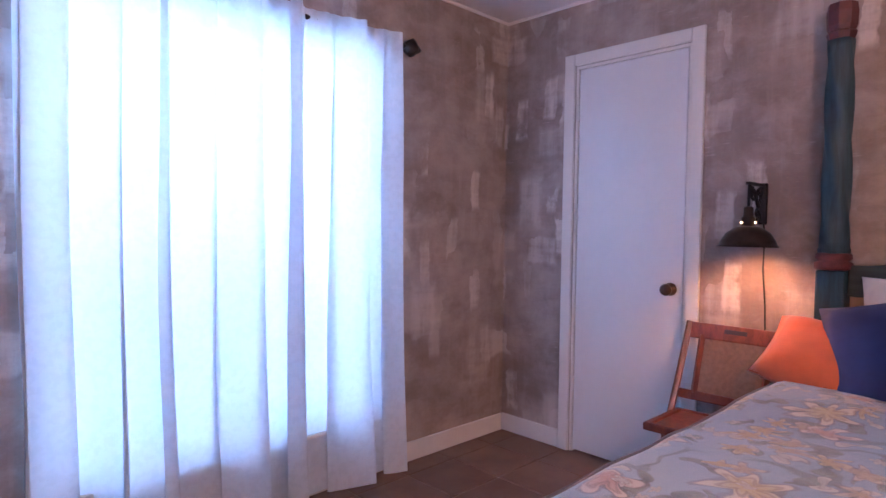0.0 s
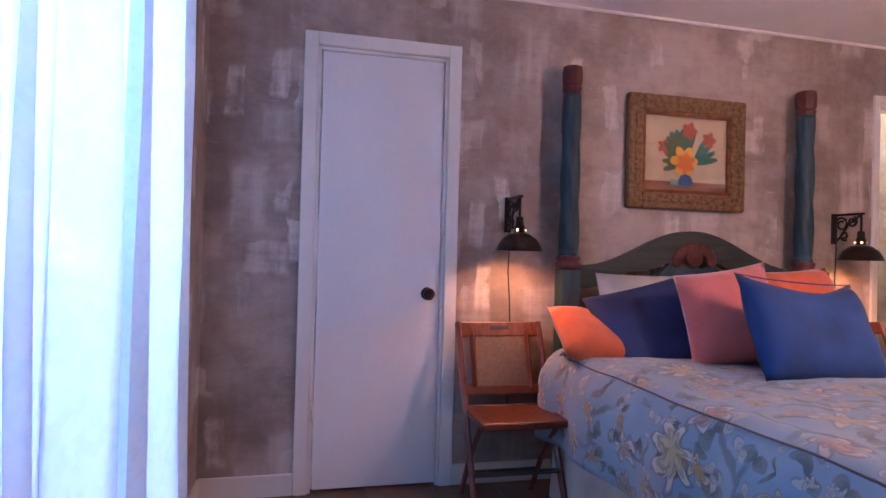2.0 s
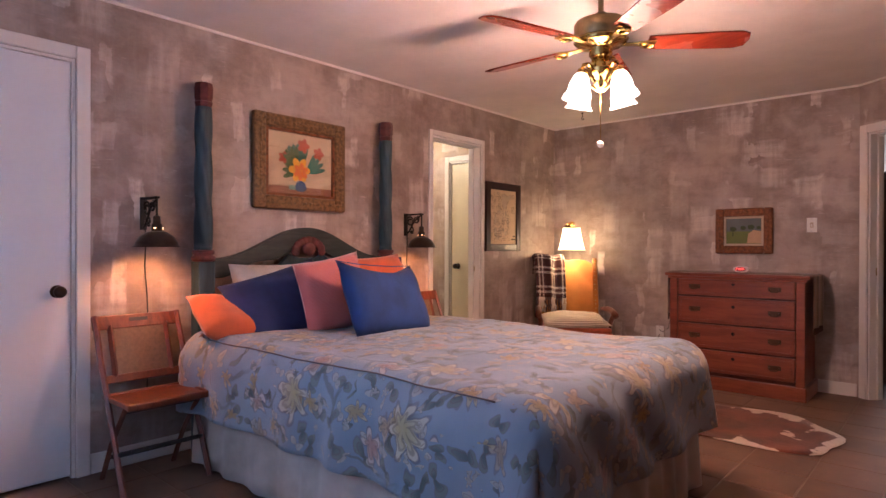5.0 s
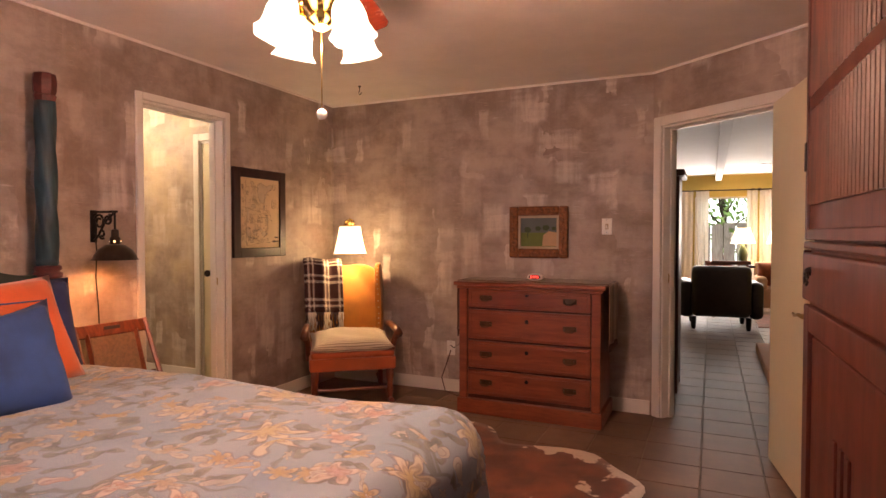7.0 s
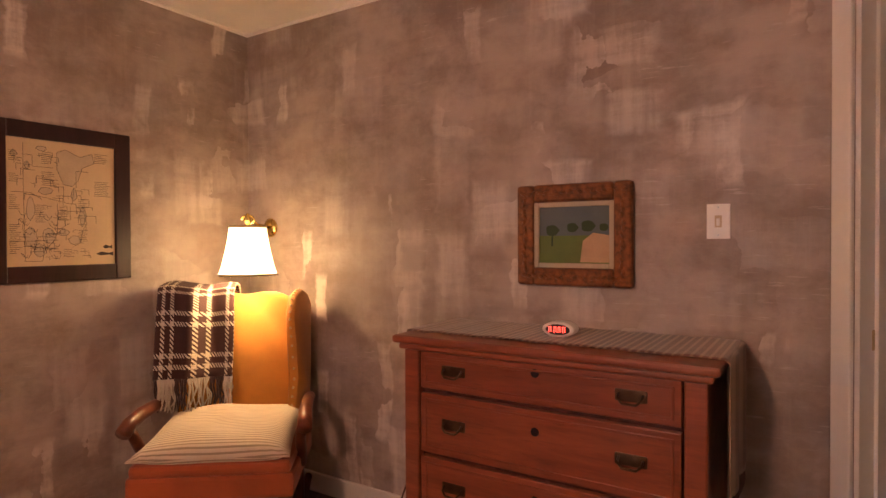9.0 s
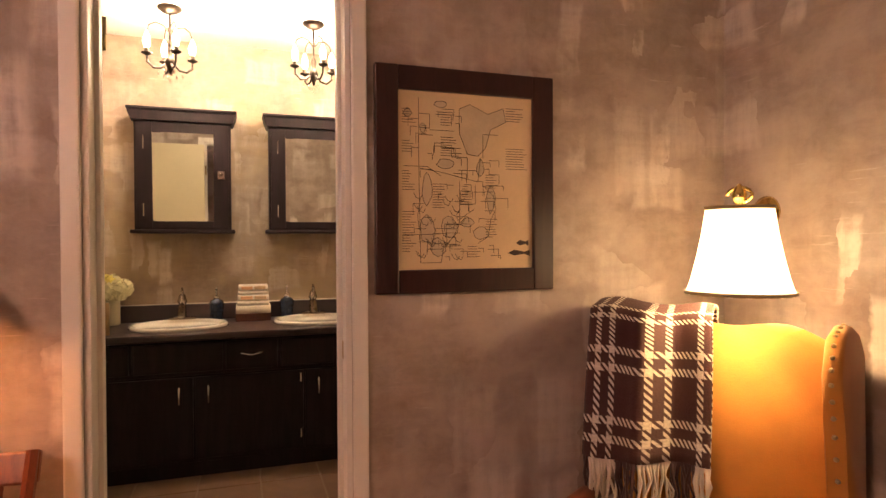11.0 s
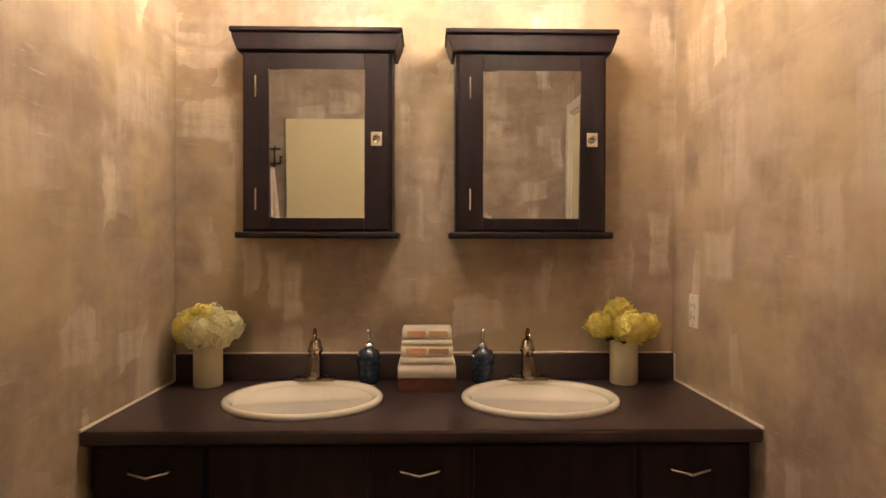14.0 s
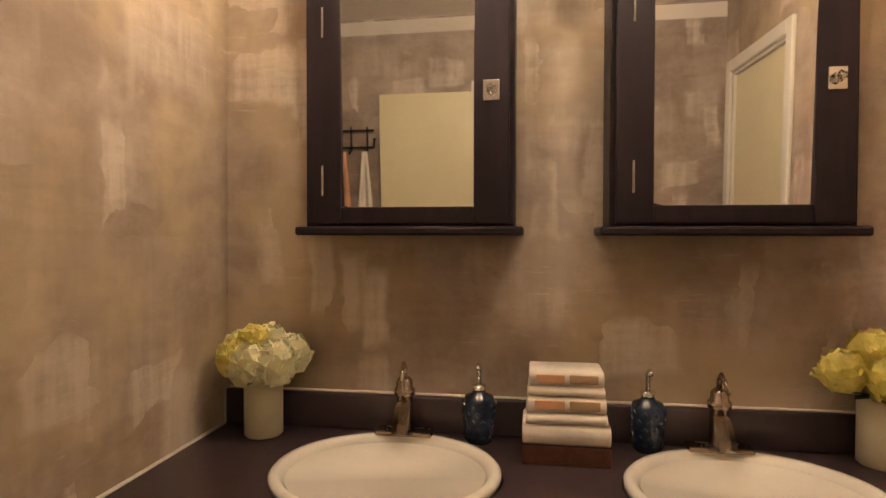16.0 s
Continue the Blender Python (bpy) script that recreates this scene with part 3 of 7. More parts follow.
def wall_run(name, a, b, z0, z1, t, material, holes=(), label=""):
    """A wall from a to b (its inner face), thick to the left of the run, with holes (s0, s1, bottom, top) cut right through."""
    a, b = Vector((*a, 0)), Vector((*b, 0))
    d = (b - a).normalized()
    out = Vector((-d.y, d.x, 0))
    length = (b - a).length
    bm = B()
    m = Matrix((( d.x, out.x, 0, a.x), (d.y, out.y, 0, a.y), (0, 0, 1, 0), (0, 0, 0, 1)))
    cuts = sorted(holes)
    s = 0.0
    for s0, s1, lo, hi in cuts:
        if s0 > s:
            box(bm, (s, 0, z0), (s0, t, z1), m=m)
        if lo > z0:
            box(bm, (s0, 0, z0), (s1, t, lo), m=m)
        if hi < z1:
            box(bm, (s0, 0, hi), (s1, t, z1), m=m)
        s = s1
    if s < length:
        box(bm, (s, 0, z0), (length, t, z1), m=m)
    bmesh.ops.remove_doubles(bm, verts=bm.verts, dist=0.0002)
    ob = part(name, bm, material)
    return tagged(ob, label or "rubbed taupe plaster wall", "wall", kind="structure")


FACE_W = Matrix(((0, 1, 0, 0), (-1, 0, 0, 0), (0, 0, 1, 0), (0, 0, 0, 1)))

# ---- the large structure ----
EX, NY, SY, WX, CEIL = 2.675, 2.335, -3.245, -1.65, 2.38
BX0, BX1, BYL, BYR, BCEIL = 2.795, 4.985, -0.81, -2.672, 2.47
ux, uy = -0.78, 0.6258
CX, CY = 0.02, -3.245
AX, AY = CX + 2.14 * ux, CY + 2.14 * uy

wall_run("wall_east", (EX, NY + 0.12), (EX, SY - 0.12), 0, BCEIL + 0.1, 0.12, M_WALL,
         [(NY + 0.12 - 1.865, NY + 0.12 - 1.25, 0, 2.045), (NY + 0.12 + 1.325, NY + 0.12 + 1.968, 0, 2.048)])
wall_run("wall_north", (0.2, NY), (EX, NY), 0, CEIL + 0.1, 0.14, M_WALL, [(0.14, 1.54, 0.28, 2.02)])
wall_run("wall_north_alcove", (WX, 2.8), (0.2, 2.8), 0, CEIL + 0.1, 0.12, M_WALL)
wall_run("wall_alcove_side", (0.2, 2.92), (0.2, NY + 0.14), 0, CEIL + 0.1, 0.12, M_WALL)
wall_run("wall_west", (WX, AY), (WX, 2.92), 0, CEIL + 0.1, 0.12, M_WALL)
wall_run("wall_south", (EX, SY), (CX, CY), 0, CEIL + 0.1, 0.12, M_WALL)
wall_run("wall_angled", (CX, CY), (AX, AY), 0, CEIL + 0.1, 0.12, M_WALL, [(0.078, 0.93, 0, 1.998)])
wall_run("wall_bath_back", (BX1, 0.15), (BX1, BYR - 0.1), 0, BCEIL + 0.1, 0.1, M_WALLBATH)
wall_run("wall_bath_right", (BX1, BYR), (BX0, BYR), 0, BCEIL + 0.1, 0.1, M_WALLBATH, [(BX1 - 3.64, BX1 - 2.92, 0, 2.055)])
wall_run("wall_bath_partition", (4.05, BYL), (BX1, BYL), 0, BCEIL + 0.1, 0.1, M_WALLBATH)
wall_run("wall_tub", (BX0, 0.1), (BX1, 0.1), 0, BCEIL + 0.1, 0.1, M_TUBTILE, label="white tiled wall of the bath recess")
tagged(part("wall_bath_inner", box(B(), (4.05, BYL + 0.1, 0), (4.06, 0.1, BCEIL)), M_TUBTILE), "white tiled side of the bath recess", "wall", kind="structure")

bm = B()
box(bm, (WX - 0.1, -3.36, CEIL), (EX + 0.12, 2.95, CEIL + 0.08))
tagged(part("ceiling", bm, M_CEIL), "textured off-white bedroom ceiling", "ceiling", kind="structure")
tagged(part("ceiling_bath", box(B(), (BX0, BYR - 0.1, BCEIL), (BX1 + 0.1, 0.2, BCEIL + 0.08)), M_CEIL), "pale bathroom ceiling", "ceiling", kind="structure")


def trim_run(name, a, b, z0, z1, t, material, label, bev=0.006):
    """A flat board along a wall face, standing proud to the right of the run."""
    a, b = Vector((*a, 0)), Vector((*b, 0))
    d = (b - a).normalized()
    out = Vector((d.y, -d.x, 0))
    m = Matrix(((d.x, out.x, 0, a.x), (d.y, out.y, 0, a.y), (0, 0, 1, 0), (0, 0, 0, 1)))
    bm = box(B(), (0, 0, z0), ((b - a).length, t, z1), bev, m)
    return tagged(part(name, bm, material), label, "trim", kind="structure")


BASE = "white painted wooden baseboard"
for a, b in (((EX, 2.33), (EX, 1.928)), ((EX, 1.187), (EX, -1.278)), ((EX, -2.012), (EX, SY)), ((EX - 0.015, SY), (0.03, SY)), ((0.2, NY), (EX - 0.015, NY))):
    trim_run("baseboard", a, b, 0.0, 0.1, 0.014, M_WHITE, BASE)
trim_run("baseboard", (BX1 - 0.6, BYR), (3.705, BYR), 0.0, 0.1, 0.014, M_WHITE, BASE)

# a thin bead where walls meet the ceiling
m_ang = Matrix(((ux, -uy, 0, CX), (uy, ux, 0, CY), (0, 0, 1, 0), (0, 0, 0, 1)))
tagged(part("baseboard", box(B(), (0.995, -0.014, 0), (2.1, 0, 0.1), 0.005, m_ang), M_WHITE), BASE, "trim", kind="structure")
COVE = "thin painted bead under the ceiling"
for a, b in (((EX, NY), (EX, SY)), ((EX, SY), (CX, SY)), ((0.2, NY), (EX, NY))):
    trim_run("trim", a, b, CEIL - 0.016, CEIL, 0.012, M_CEIL, COVE, 0.004)
tagged(part("trim", box(B(), (0, -0.012, CEIL - 0.016), (2.1, 0, CEIL), 0.004, m_ang), M_CEIL), COVE, "trim", kind="structure")


def casing(name, m, width, top, depth, material, label, board=0.062):
    """Door lining with a moulded casing on the near side (local y < 0) and stops; local x from 0 to width."""
    ob = thing(name, label, "door frame", m, kind="structure")
    bm = B()
    for x0, x1 in ((-board, 0.0), (width, width + board)):
        box(bm, (x0, -0.018, 0), (x1, 0.0, top + board), 0.005)
    box(bm, (0, -0.018, top), (width, 0.0, top + board), 0.005)
    part("casing", bm, material, ob)
    bm = B()
    for x0, x1 in ((0.0, 0.016), (width - 0.016, width)):
        box(bm, (x0, 0, 0), (x1, depth, top), 0.002)
    box(bm, (0.016, 0, top - 0.016), (width - 0.016, depth, top), 0.002)
    part("jamb", bm, material, ob)
    bm = B()
    for x0, x1 in ((0.016, 0.028), (width - 0.028, width - 0.016)):
        box(bm, (x0, depth * 0.5, 0), (x1, depth * 0.5 + 0.035, top - 0.016), 0.002)
    box(bm, (0.028, depth * 0.5, top - 0.028), (width - 0.028, depth * 0.5 + 0.035, top - 0.016), 0.002)
    part("door_stop", bm, material, ob)
    bm = B()
    for x0, x1 in ((-board, 0.0), (width, width + board)):
        box(bm, (x0, depth, 0), (x1, depth + 0.018, top + board), 0.005)
    box(bm, (0, depth, top), (width, depth + 0.018, top + board), 0.005)
    part("back_casing", bm, material, ob)
    return ob


def knob(parent, x, y, z, out, material):
    """A round door knob with its rose; out is -1 or 1 along local y."""
    m = Matrix.Translation((x, y, z)) @ pose(0, 0, 0, 90 if out < 0 else -90)
    part("knob", turned(B(), [(0.031, 0), (0.031, 0.004), (0.012, 0.009), (0.012, 0.03), (0.024, 0.036), (0.029, 0.048), (0.026, 0.06), (0.016, 0.066), (0.001, 0.067)], m), material, parent, "dark bronze knob", True)


def hinges(parent, x, y, heights, material):
    for z in heights:
        part("hinge", turned(B(), [(0.007, 0), (0.007, 0.085)], pose(x, y, z), 10), material, parent, "painted hinge", True)


# closet door, shut; seen from the room it faces -x
to_e = lambda x, y: Matrix(((0, 1, 0, x), (-1, 0, 0, y), (0, 0, 1, 0), (0, 0, 0, 1)))
casing("door_frame_1", to_e(EX, 1.865), 0.615, 2.045, 0.12, M_WHITE, "white painted closet door frame with flat casing")
door = thing("door_1", "plain white flush closet door, shut", "door", to_e(EX + 0.004, 1.862), kind="structure")
part("leaf", box(B(), (0.018, 0.0, 0.014), (0.592, 0.036, 2.026), 0.003), M_DOOR, door)
knob(door, 0.535, 0.0, 0.915, -1, M_BRONZE)
hinges(door, 0.014, -0.004, (0.33, 1.76), M_WHITE)
# added black sheet: closet's shade put into its colour
part("closet_shade", box(B(), (0.0, 0.1, 0.0), (0.61, 0.112, 2.04)), M_PLASTICSHADE, door, "black sheet in place of the closet's shade beyond the gap")

casing("door_frame_2", to_e(EX, -1.325), 0.643, 2.048, 0.12, M_WHITE, "white painted bathroom doorway with moulded casing", 0.042)
leaf = thing("door_2", "cream flush bathroom door, folded back on the wall", "door", to_e(BX0 + 0.03, -0.745), kind="structure")
part("leaf", box(B(), (0.0, 0.0, 0.012), (0.59, 0.035, 2.02), 0.003), M_CREAM, leaf)
knob(leaf, 0.06, 0.035, 0.93, 1, M_BRONZE)
hinges(leaf, 0.6, 0.0, (0.25, 1.0, 1.75), M_ANTIQUE)
tagged(part("strike_plate", box(B(), (EX + 0.05, -1.953, 0.915), (EX + 0.08, -1.95, 0.965), 0.001), M_ANTIQUE), "small brass strike plate on the doorway", "strike plate")

m_br = Matrix(((-1, 0, 0, 3.64), (0, -1, 0, BYR), (0, 0, 1, 0), (0, 0, 0, 1)))
casing("door_frame_4", m_br, 0.72, 2.055, 0.1, M_WHITE, "white painted frame of the inner bathroom door")
inner = thing("door_4", "cream flush inner bathroom door, shut", "door", m_br @ Matrix.Translation((0, 0.012, 0)), kind="structure")
part("leaf", box(B(), (0.018, 0.0, 0.012), (0.702, 0.035, 2.035), 0.003), M_CREAM, inner)
knob(inner, 0.11, 0.0, 0.93, -1, M_BRONZE)

# doorway to the living room in the angled wall
m_ld = m_ang @ Matrix.Translation((0.078, 0, 0))
casing("door_frame_3", m_ld, 0.852, 1.998, 0.12, M_WHITE, "white painted living room doorway with moulded casing")
tagged(part("strike_plate", box(B(), (0.012, 0.05, 0.93), (0.0175, 0.08, 0.99), 0.001, m_ld), M_ANTIQUE), "small brass strike plate on the doorway", "strike plate")
hx, hy = -0.15, 0.9887
leaf = thing("door_3", "cream flush bedroom door, open into the room", "door", Matrix(((hx, -hy, 0, CX + 0.915 * ux + 0.04), (hy, hx, 0, CY + 0.915 * uy + 0.03), (0, 0, 1, 0), (0, 0, 0, 1))), kind="structure")
part("leaf", box(B(), (0.0, 0.0, 0.012), (0.78, 0.036, 1.985), 0.003), M_CREAM, leaf)
part("rose", turned(B(), [(0.028, 0), (0.028, 0.006), (0.014, 0.011), (0.012, 0.045)], Matrix.Translation((0.715, 0, 0.9)) @ pose(0, 0, 0, 90)), M_ANTIQUE, leaf, "brass rose", True)
part("lever", tube(B(), [(0.72, -0.045, 0.9), (0.69, -0.05, 0.905), (0.66, -0.05, 0.9), (0.63, -0.05, 0.893), (0.6, -0.048, 0.9)], 0.009, 8, 0.006), M_ANTIQUE, leaf, "curved brass lever", True)
hinges(leaf, -0.008, 0.01, (0.25, 1.0, 1.75), M_ANTIQUE)

# bedroom window
win = thing("window_1", "tall white framed window behind sheer curtains", "window", pose(0.34, NY, 0.28), kind="structure")
part("window_sill", box(B(), (-0.03, -0.03, -0.02), (1.43, 0.1, 0.0), 0.005), M_WHITE, win)
bm = B()
frame_bars(bm, 0, 0, 1.4, 1.74, 0.05, 0.07, 0.12)
part("window_frame", bm, M_WHITE, win)
part("mullion", box(B(), (0.68, 0.075, 0.05), (0.72, 0.115, 1.69), 0.003), M_WHITE, win)
for x0, x1 in ((0.05, 0.68), (0.72, 1.35)):
    pane = part("pane", box(B(), (x0, 0.092, 0.05), (x1, 0.096, 1.69)), M_GLASS, win)
    pane.visible_shadow = False

# outside the bedroom window
M_OUT = glowing("bright overcast garden light", (0.84, 0.92, 1.0), 3.0)
tagged(part("backdrop", box(B(), (-12, 7.0, -1), (18, 7.05, 12)), M_OUT), "bright hazy daylight beyond the window", "backdrop", kind="structure")

# ---- bedroom: the bed ----
BED_Y0, BED_Y1, BED_X0, BED_X1, BED_TOP = -0.76, 0.81, 0.31, 2.5, 0.645


def make_bed():
    bed = thing("bed", "four-post bed with worn green arched headboard and teal twisted posts", "bed", pose(2.58, -0.03, 0))
    for k, y in enumerate((0.685, -0.685)):
        post = part("post", turned(B(), [(0.047, 1.1), (0.05, 1.13)] + [(0.047 - 0.004 * i / 30, 1.13 + 0.77 * i / 30) for i in range(31)], pose(-0.01, y, 0), 24, 0.09, 4, 22.0), M_TEAL, bed, "worn teal twisted post", True)
        part("block", box(B(), (-0.058, y - 0.048, 0), (0.038, y + 0.048, 1.05), 0.008), M_TEAL, post, "square teal post foot")
        part("collar", turned(B(), [(0.045, 1.05), (0.062, 1.055), (0.064, 1.075), (0.05, 1.085), (0.06, 1.095), (0.058, 1.11), (0.046, 1.115)], pose(-0.01, y, 0), 24), M_REDPAINT, post, "worn red collar", True)
        part("finial", turned(B(), [(0.042, 1.9), (0.046, 1.91), (0.05, 1.925), (0.044, 1.932), (0.05, 1.95), (0.052, 2.0), (0.047, 2.03), (0.03, 2.036)], pose(-0.01, y, 0), 8), M_REDPAINT, post, "worn red post cap")
    top, low = [], []
    n = 40
    for k in range(n + 1):
        y = 0.635 - 1.27 * k / n
        f = 0.5 + 0.5 * math.cos(math.pi * min(1, abs(y) / 0.6))
        top.append((y, 1.07 + 0.185 * f))
        low.append((y, 0.975 + 0.15 * f + 0.02 * math.cos(3 * math.pi * y / 0.6)))
    m = Matrix(((0, 1, 0, 0), (1, 0, 0, 0), (0, 0, 1, 0), (0, 0, 0, 1)))
    part("headboard_arch", slab(B(), top + low[::-1], -0.028, 0.028, m, 0.006), M_GREENWOOD, bed, "worn green carved arch")
    part("splat", slab(B(), [(-0.19, 0.62), (0.19, 0.62), (0.15, 0.85), (0.1, 0.93), (0.2, 1.02), (0.13, 1.09), (0.06, 1.06), (-0.06, 1.06), (-0.13, 1.09), (-0.2, 1.02), (-0.1, 0.93), (-0.15, 0.85)], -0.016, 0.016, m, 0.004), M_TEAL, bed, "scrolled teal splat")
    bm = B()
    for k in range(11):
        a = math.pi * k / 10
        petal = Matrix.Translation((-0.034, 0.1 * math.cos(a), 1.1 + 0.075 * math.sin(a))) @ pose(0, 0, 0, 0, 0, 0)
        bmesh.ops.create_uvsphere(bm, u_segments=8, v_segments=6, radius=1, matrix=petal @ Matrix.Diagonal((0.011, 0.032, 0.026, 1)))
    bmesh.ops.create_uvsphere(bm, u_segments=12, v_segments=8, radius=1, matrix=Matrix.Translation((-0.036, 0, 1.12)) @ Matrix.Diagonal((0.013, 0.05, 0.045, 1)))
    part("carving", bm, M_REDPAINT, bed, "carved red rosette", True)
    part("lower_rail", box(B(), (-0.025, -0.64, 0.4), (0.025, 0.64, 0.62), 0.01), M_GREENWOOD, bed)
    for y in (-0.69, 0.7):
        part("side_rail", box(B(), (-2.15, y - 0.02, 0.2), (-0.05, y + 0.02, 0.34), 0.006), M_BLACKWOOD, bed)
    part("mattress", box(B(), (-2.12, -0.66, 0.32), (-0.06, 0.72, 0.6), 0.05), M_SKIRT, bed, "cream mattress")
    return bed


make_bed()


def make_comforter():
    r, drop = 0.13, 0.44
    cy, half, x_head, x_foot = (BED_Y0 + BED_Y1) / 2, (BED_Y1 - BED_Y0) / 2, BED_X1, BED_X0
    inner, length = half - r, x_head - x_foot - r
    span, run = inner + drop, length + drop

    def flat(u, v):
        s, t = (2 * u - 1) * span, v * run
        return s, t

    def place(u, v):
        s, t = flat(u, v)
        ds, dt = max(0.0, abs(s) - inner), max(0.0, t - length)
        d, far = max(ds, dt), math.hypot(ds, dt)
        ox, oy = (dt / far, math.copysign(ds / far, s)) if far > 1e-6 else (0, 0)
        if d < r * math.pi / 2:
            out, down = r * math.sin(d / r), r * (1 - math.cos(d / r))
        else:
            out, down = r + 0.02 * (d - r * math.pi / 2) / drop, r + d - r * math.pi / 2
        hang = min(1.0, d / drop)
        arc = t * 1.0 + (s if dt > ds else 0)
        fold = 0.022 * hang * math.sin(arc * 15 + 1.2 * math.sin(arc * 5)) + 0.016 * hang * noise.noise(Vector((s * 4, t * 4, 1)))
        out += fold
        x = x_head - min(t, length) - ox * out
        y = cy + max(-inner, min(inner, s)) + oy * out
        puff = 0.02 * noise.noise(Vector((x * 2.2, y * 2.2, 3))) + 0.007 * noise.noise(Vector((x * 7, y * 7, 5)))
        z = BED_TOP + 0.02 - down + puff * (1 - hang) - 0.03 * max(0, (0.5 - t)) + 0.012 * math.exp(-((ds - 0.03) / 0.05) ** 2)
        return Vector((x, y, z))

    quilt = tagged(part("comforter", sheet(B(), place, 90, 96, lambda u, v: flat(u, v)), M_QUILT, None, "", True, 0.025),
                   "pale blue comforter printed with cream and coral flowers, on the bed", "comforter")
    seam = [place(0.5 + 0.5 * (inner + 0.075) / span, v / 60) + Vector((0, 0.008, 0.014)) for v in range(4, 49)]
    part("seam", tube(B(), seam, 0.0035, 6), M_SEAM, quilt, "dark corded seam", True)


make_comforter()


def make_skirt():
    corners = [Vector((2.46, BED_Y1 - 0.06, 0)), Vector((BED_X0 + 0.07, BED_Y1 - 0.06, 0)), Vector((BED_X0 + 0.07, BED_Y0 + 0.06, 0)), Vector((2.46, BED_Y0 + 0.06, 0))]
    lens = [(b - a).length for a, b in zip(corners, corners[1:])]
    total = sum(lens)

    def place(u, v):
        s = u * total
        k = 0
        while k < 2 and s > lens[k]:
            s -= lens[k]
            k += 1
        a, b = corners[k], corners[k + 1]
        d = (b - a).normalized()
        out = Vector((d.y, -d.x, 0)) * -1
        p = a + d * min(s, lens[k])
        wave = 0.012 * math.sin(u * total * 34 + 2 * math.sin(u * total * 6)) * (0.4 + 0.6 * v) + 0.02 * v
        return p - out * wave + Vector((0, 0, 0.36 - 0.35 * v))

    tagged(part("bed_skirt", sheet(B(), place, 260, 5), M_SKIRT, None, "", True, 0.004), "gathered cream cotton bed skirt reaching the floor", "bed skirt")


make_skirt()


def make_pillow(name, label, w, h, d, m, material, piping=None, seed=0.0, sag=0.0):
    ob = thing(name, label, "pillow", m, "pillows on the bed")
    part("cover", cushion(B(), w, h, d, sag=sag, seed=seed), material, ob, smooth=True)
    rim = [(u * w / 2 * 0.97, 0, v * h / 2 * 0.97) for u, v in ((-1, -1), (-0.5, -0.95), (0, -0.94), (0.5, -0.95), (1, -1), (0.95, -0.5), (0.94, 0), (0.95, 0.5), (1, 1), (0.5, 0.95), (0, 0.94), (-0.5, 0.95), (-1, 1), (-0.95, 0.5), (-0.94, 0), (-0.95, -0.5), (-1, -1))]
    part("piping" if piping else "edge_seam", tube(B(), rim, 0.006 if piping else 0.003, 6), piping or material, ob, smooth=True)


make_pillow("orange_pillow", "plain orange pillow lying flat against the headboard", 0.48, 0.33, 0.17, pose(2.35, 0.575, 0.735, 58, -12, 92), M_ORANGE)
make_pillow("blue_pillow", "large navy velvet pillow leaning on the headboard", 0.64, 0.46, 0.19, pose(2.3, 0.3, 0.8, 32, 13, 92), M_BLUE, seed=2)
make_pillow("white_pillow", "white pillow behind the coloured ones", 0.6, 0.4, 0.15, pose(2.45, 0.25, 0.84, 12, 0, 90), M_SKIRT, seed=3)
make_pillow("blue_pillow", "dark blue pillow propped against the headboard", 0.5, 0.42, 0.15, pose(2.33, -0.44, 0.86, 14, 0, 90), M_BLUE, seed=6)
make_pillow("orange_pillow", "orange pillow propped upright behind a blue one", 0.5, 0.47, 0.15, pose(2.13, -0.27, 0.865, 26, 3, 90), M_ORANGE, seed=4)
make_pillow("coral_pillow", "coral ribbed pillow with pale piping, standing on edge", 0.43, 0.42, 0.14, pose(2.05, 0.16, 0.87, 10, 9, 86), M_PINK, M_PIPING, seed=5)
make_pillow("blue_pillow", "bright blue cotton pillow leaning in front of the others", 0.58, 0.44, 0.18, pose(1.8, 0.0, 0.85, 27, -4, 92), M_BLUE2, seed=8, sag=0.06)

# fringed throw edge under the orange pillow
bm = B()
random.seed(4)
for k in range(70):
    y, x = 0.42 + 0.36 * random.random(), 2.3 + 0.12 * random.random()
    tube(bm, [(x, y, 0.665), (x - 0.03, y + 0.01 * random.uniform(-1, 1), 0.682), (x - 0.07, y + 0.03 * random.uniform(-1, 1), 0.668 + 0.01 * random.random())], 0.004, 4)
tagged(part("fringed_throw", bm, M_FRINGE, None, "", True), "brown fringed throw under the orange pillow", "throw", kind="stuff")

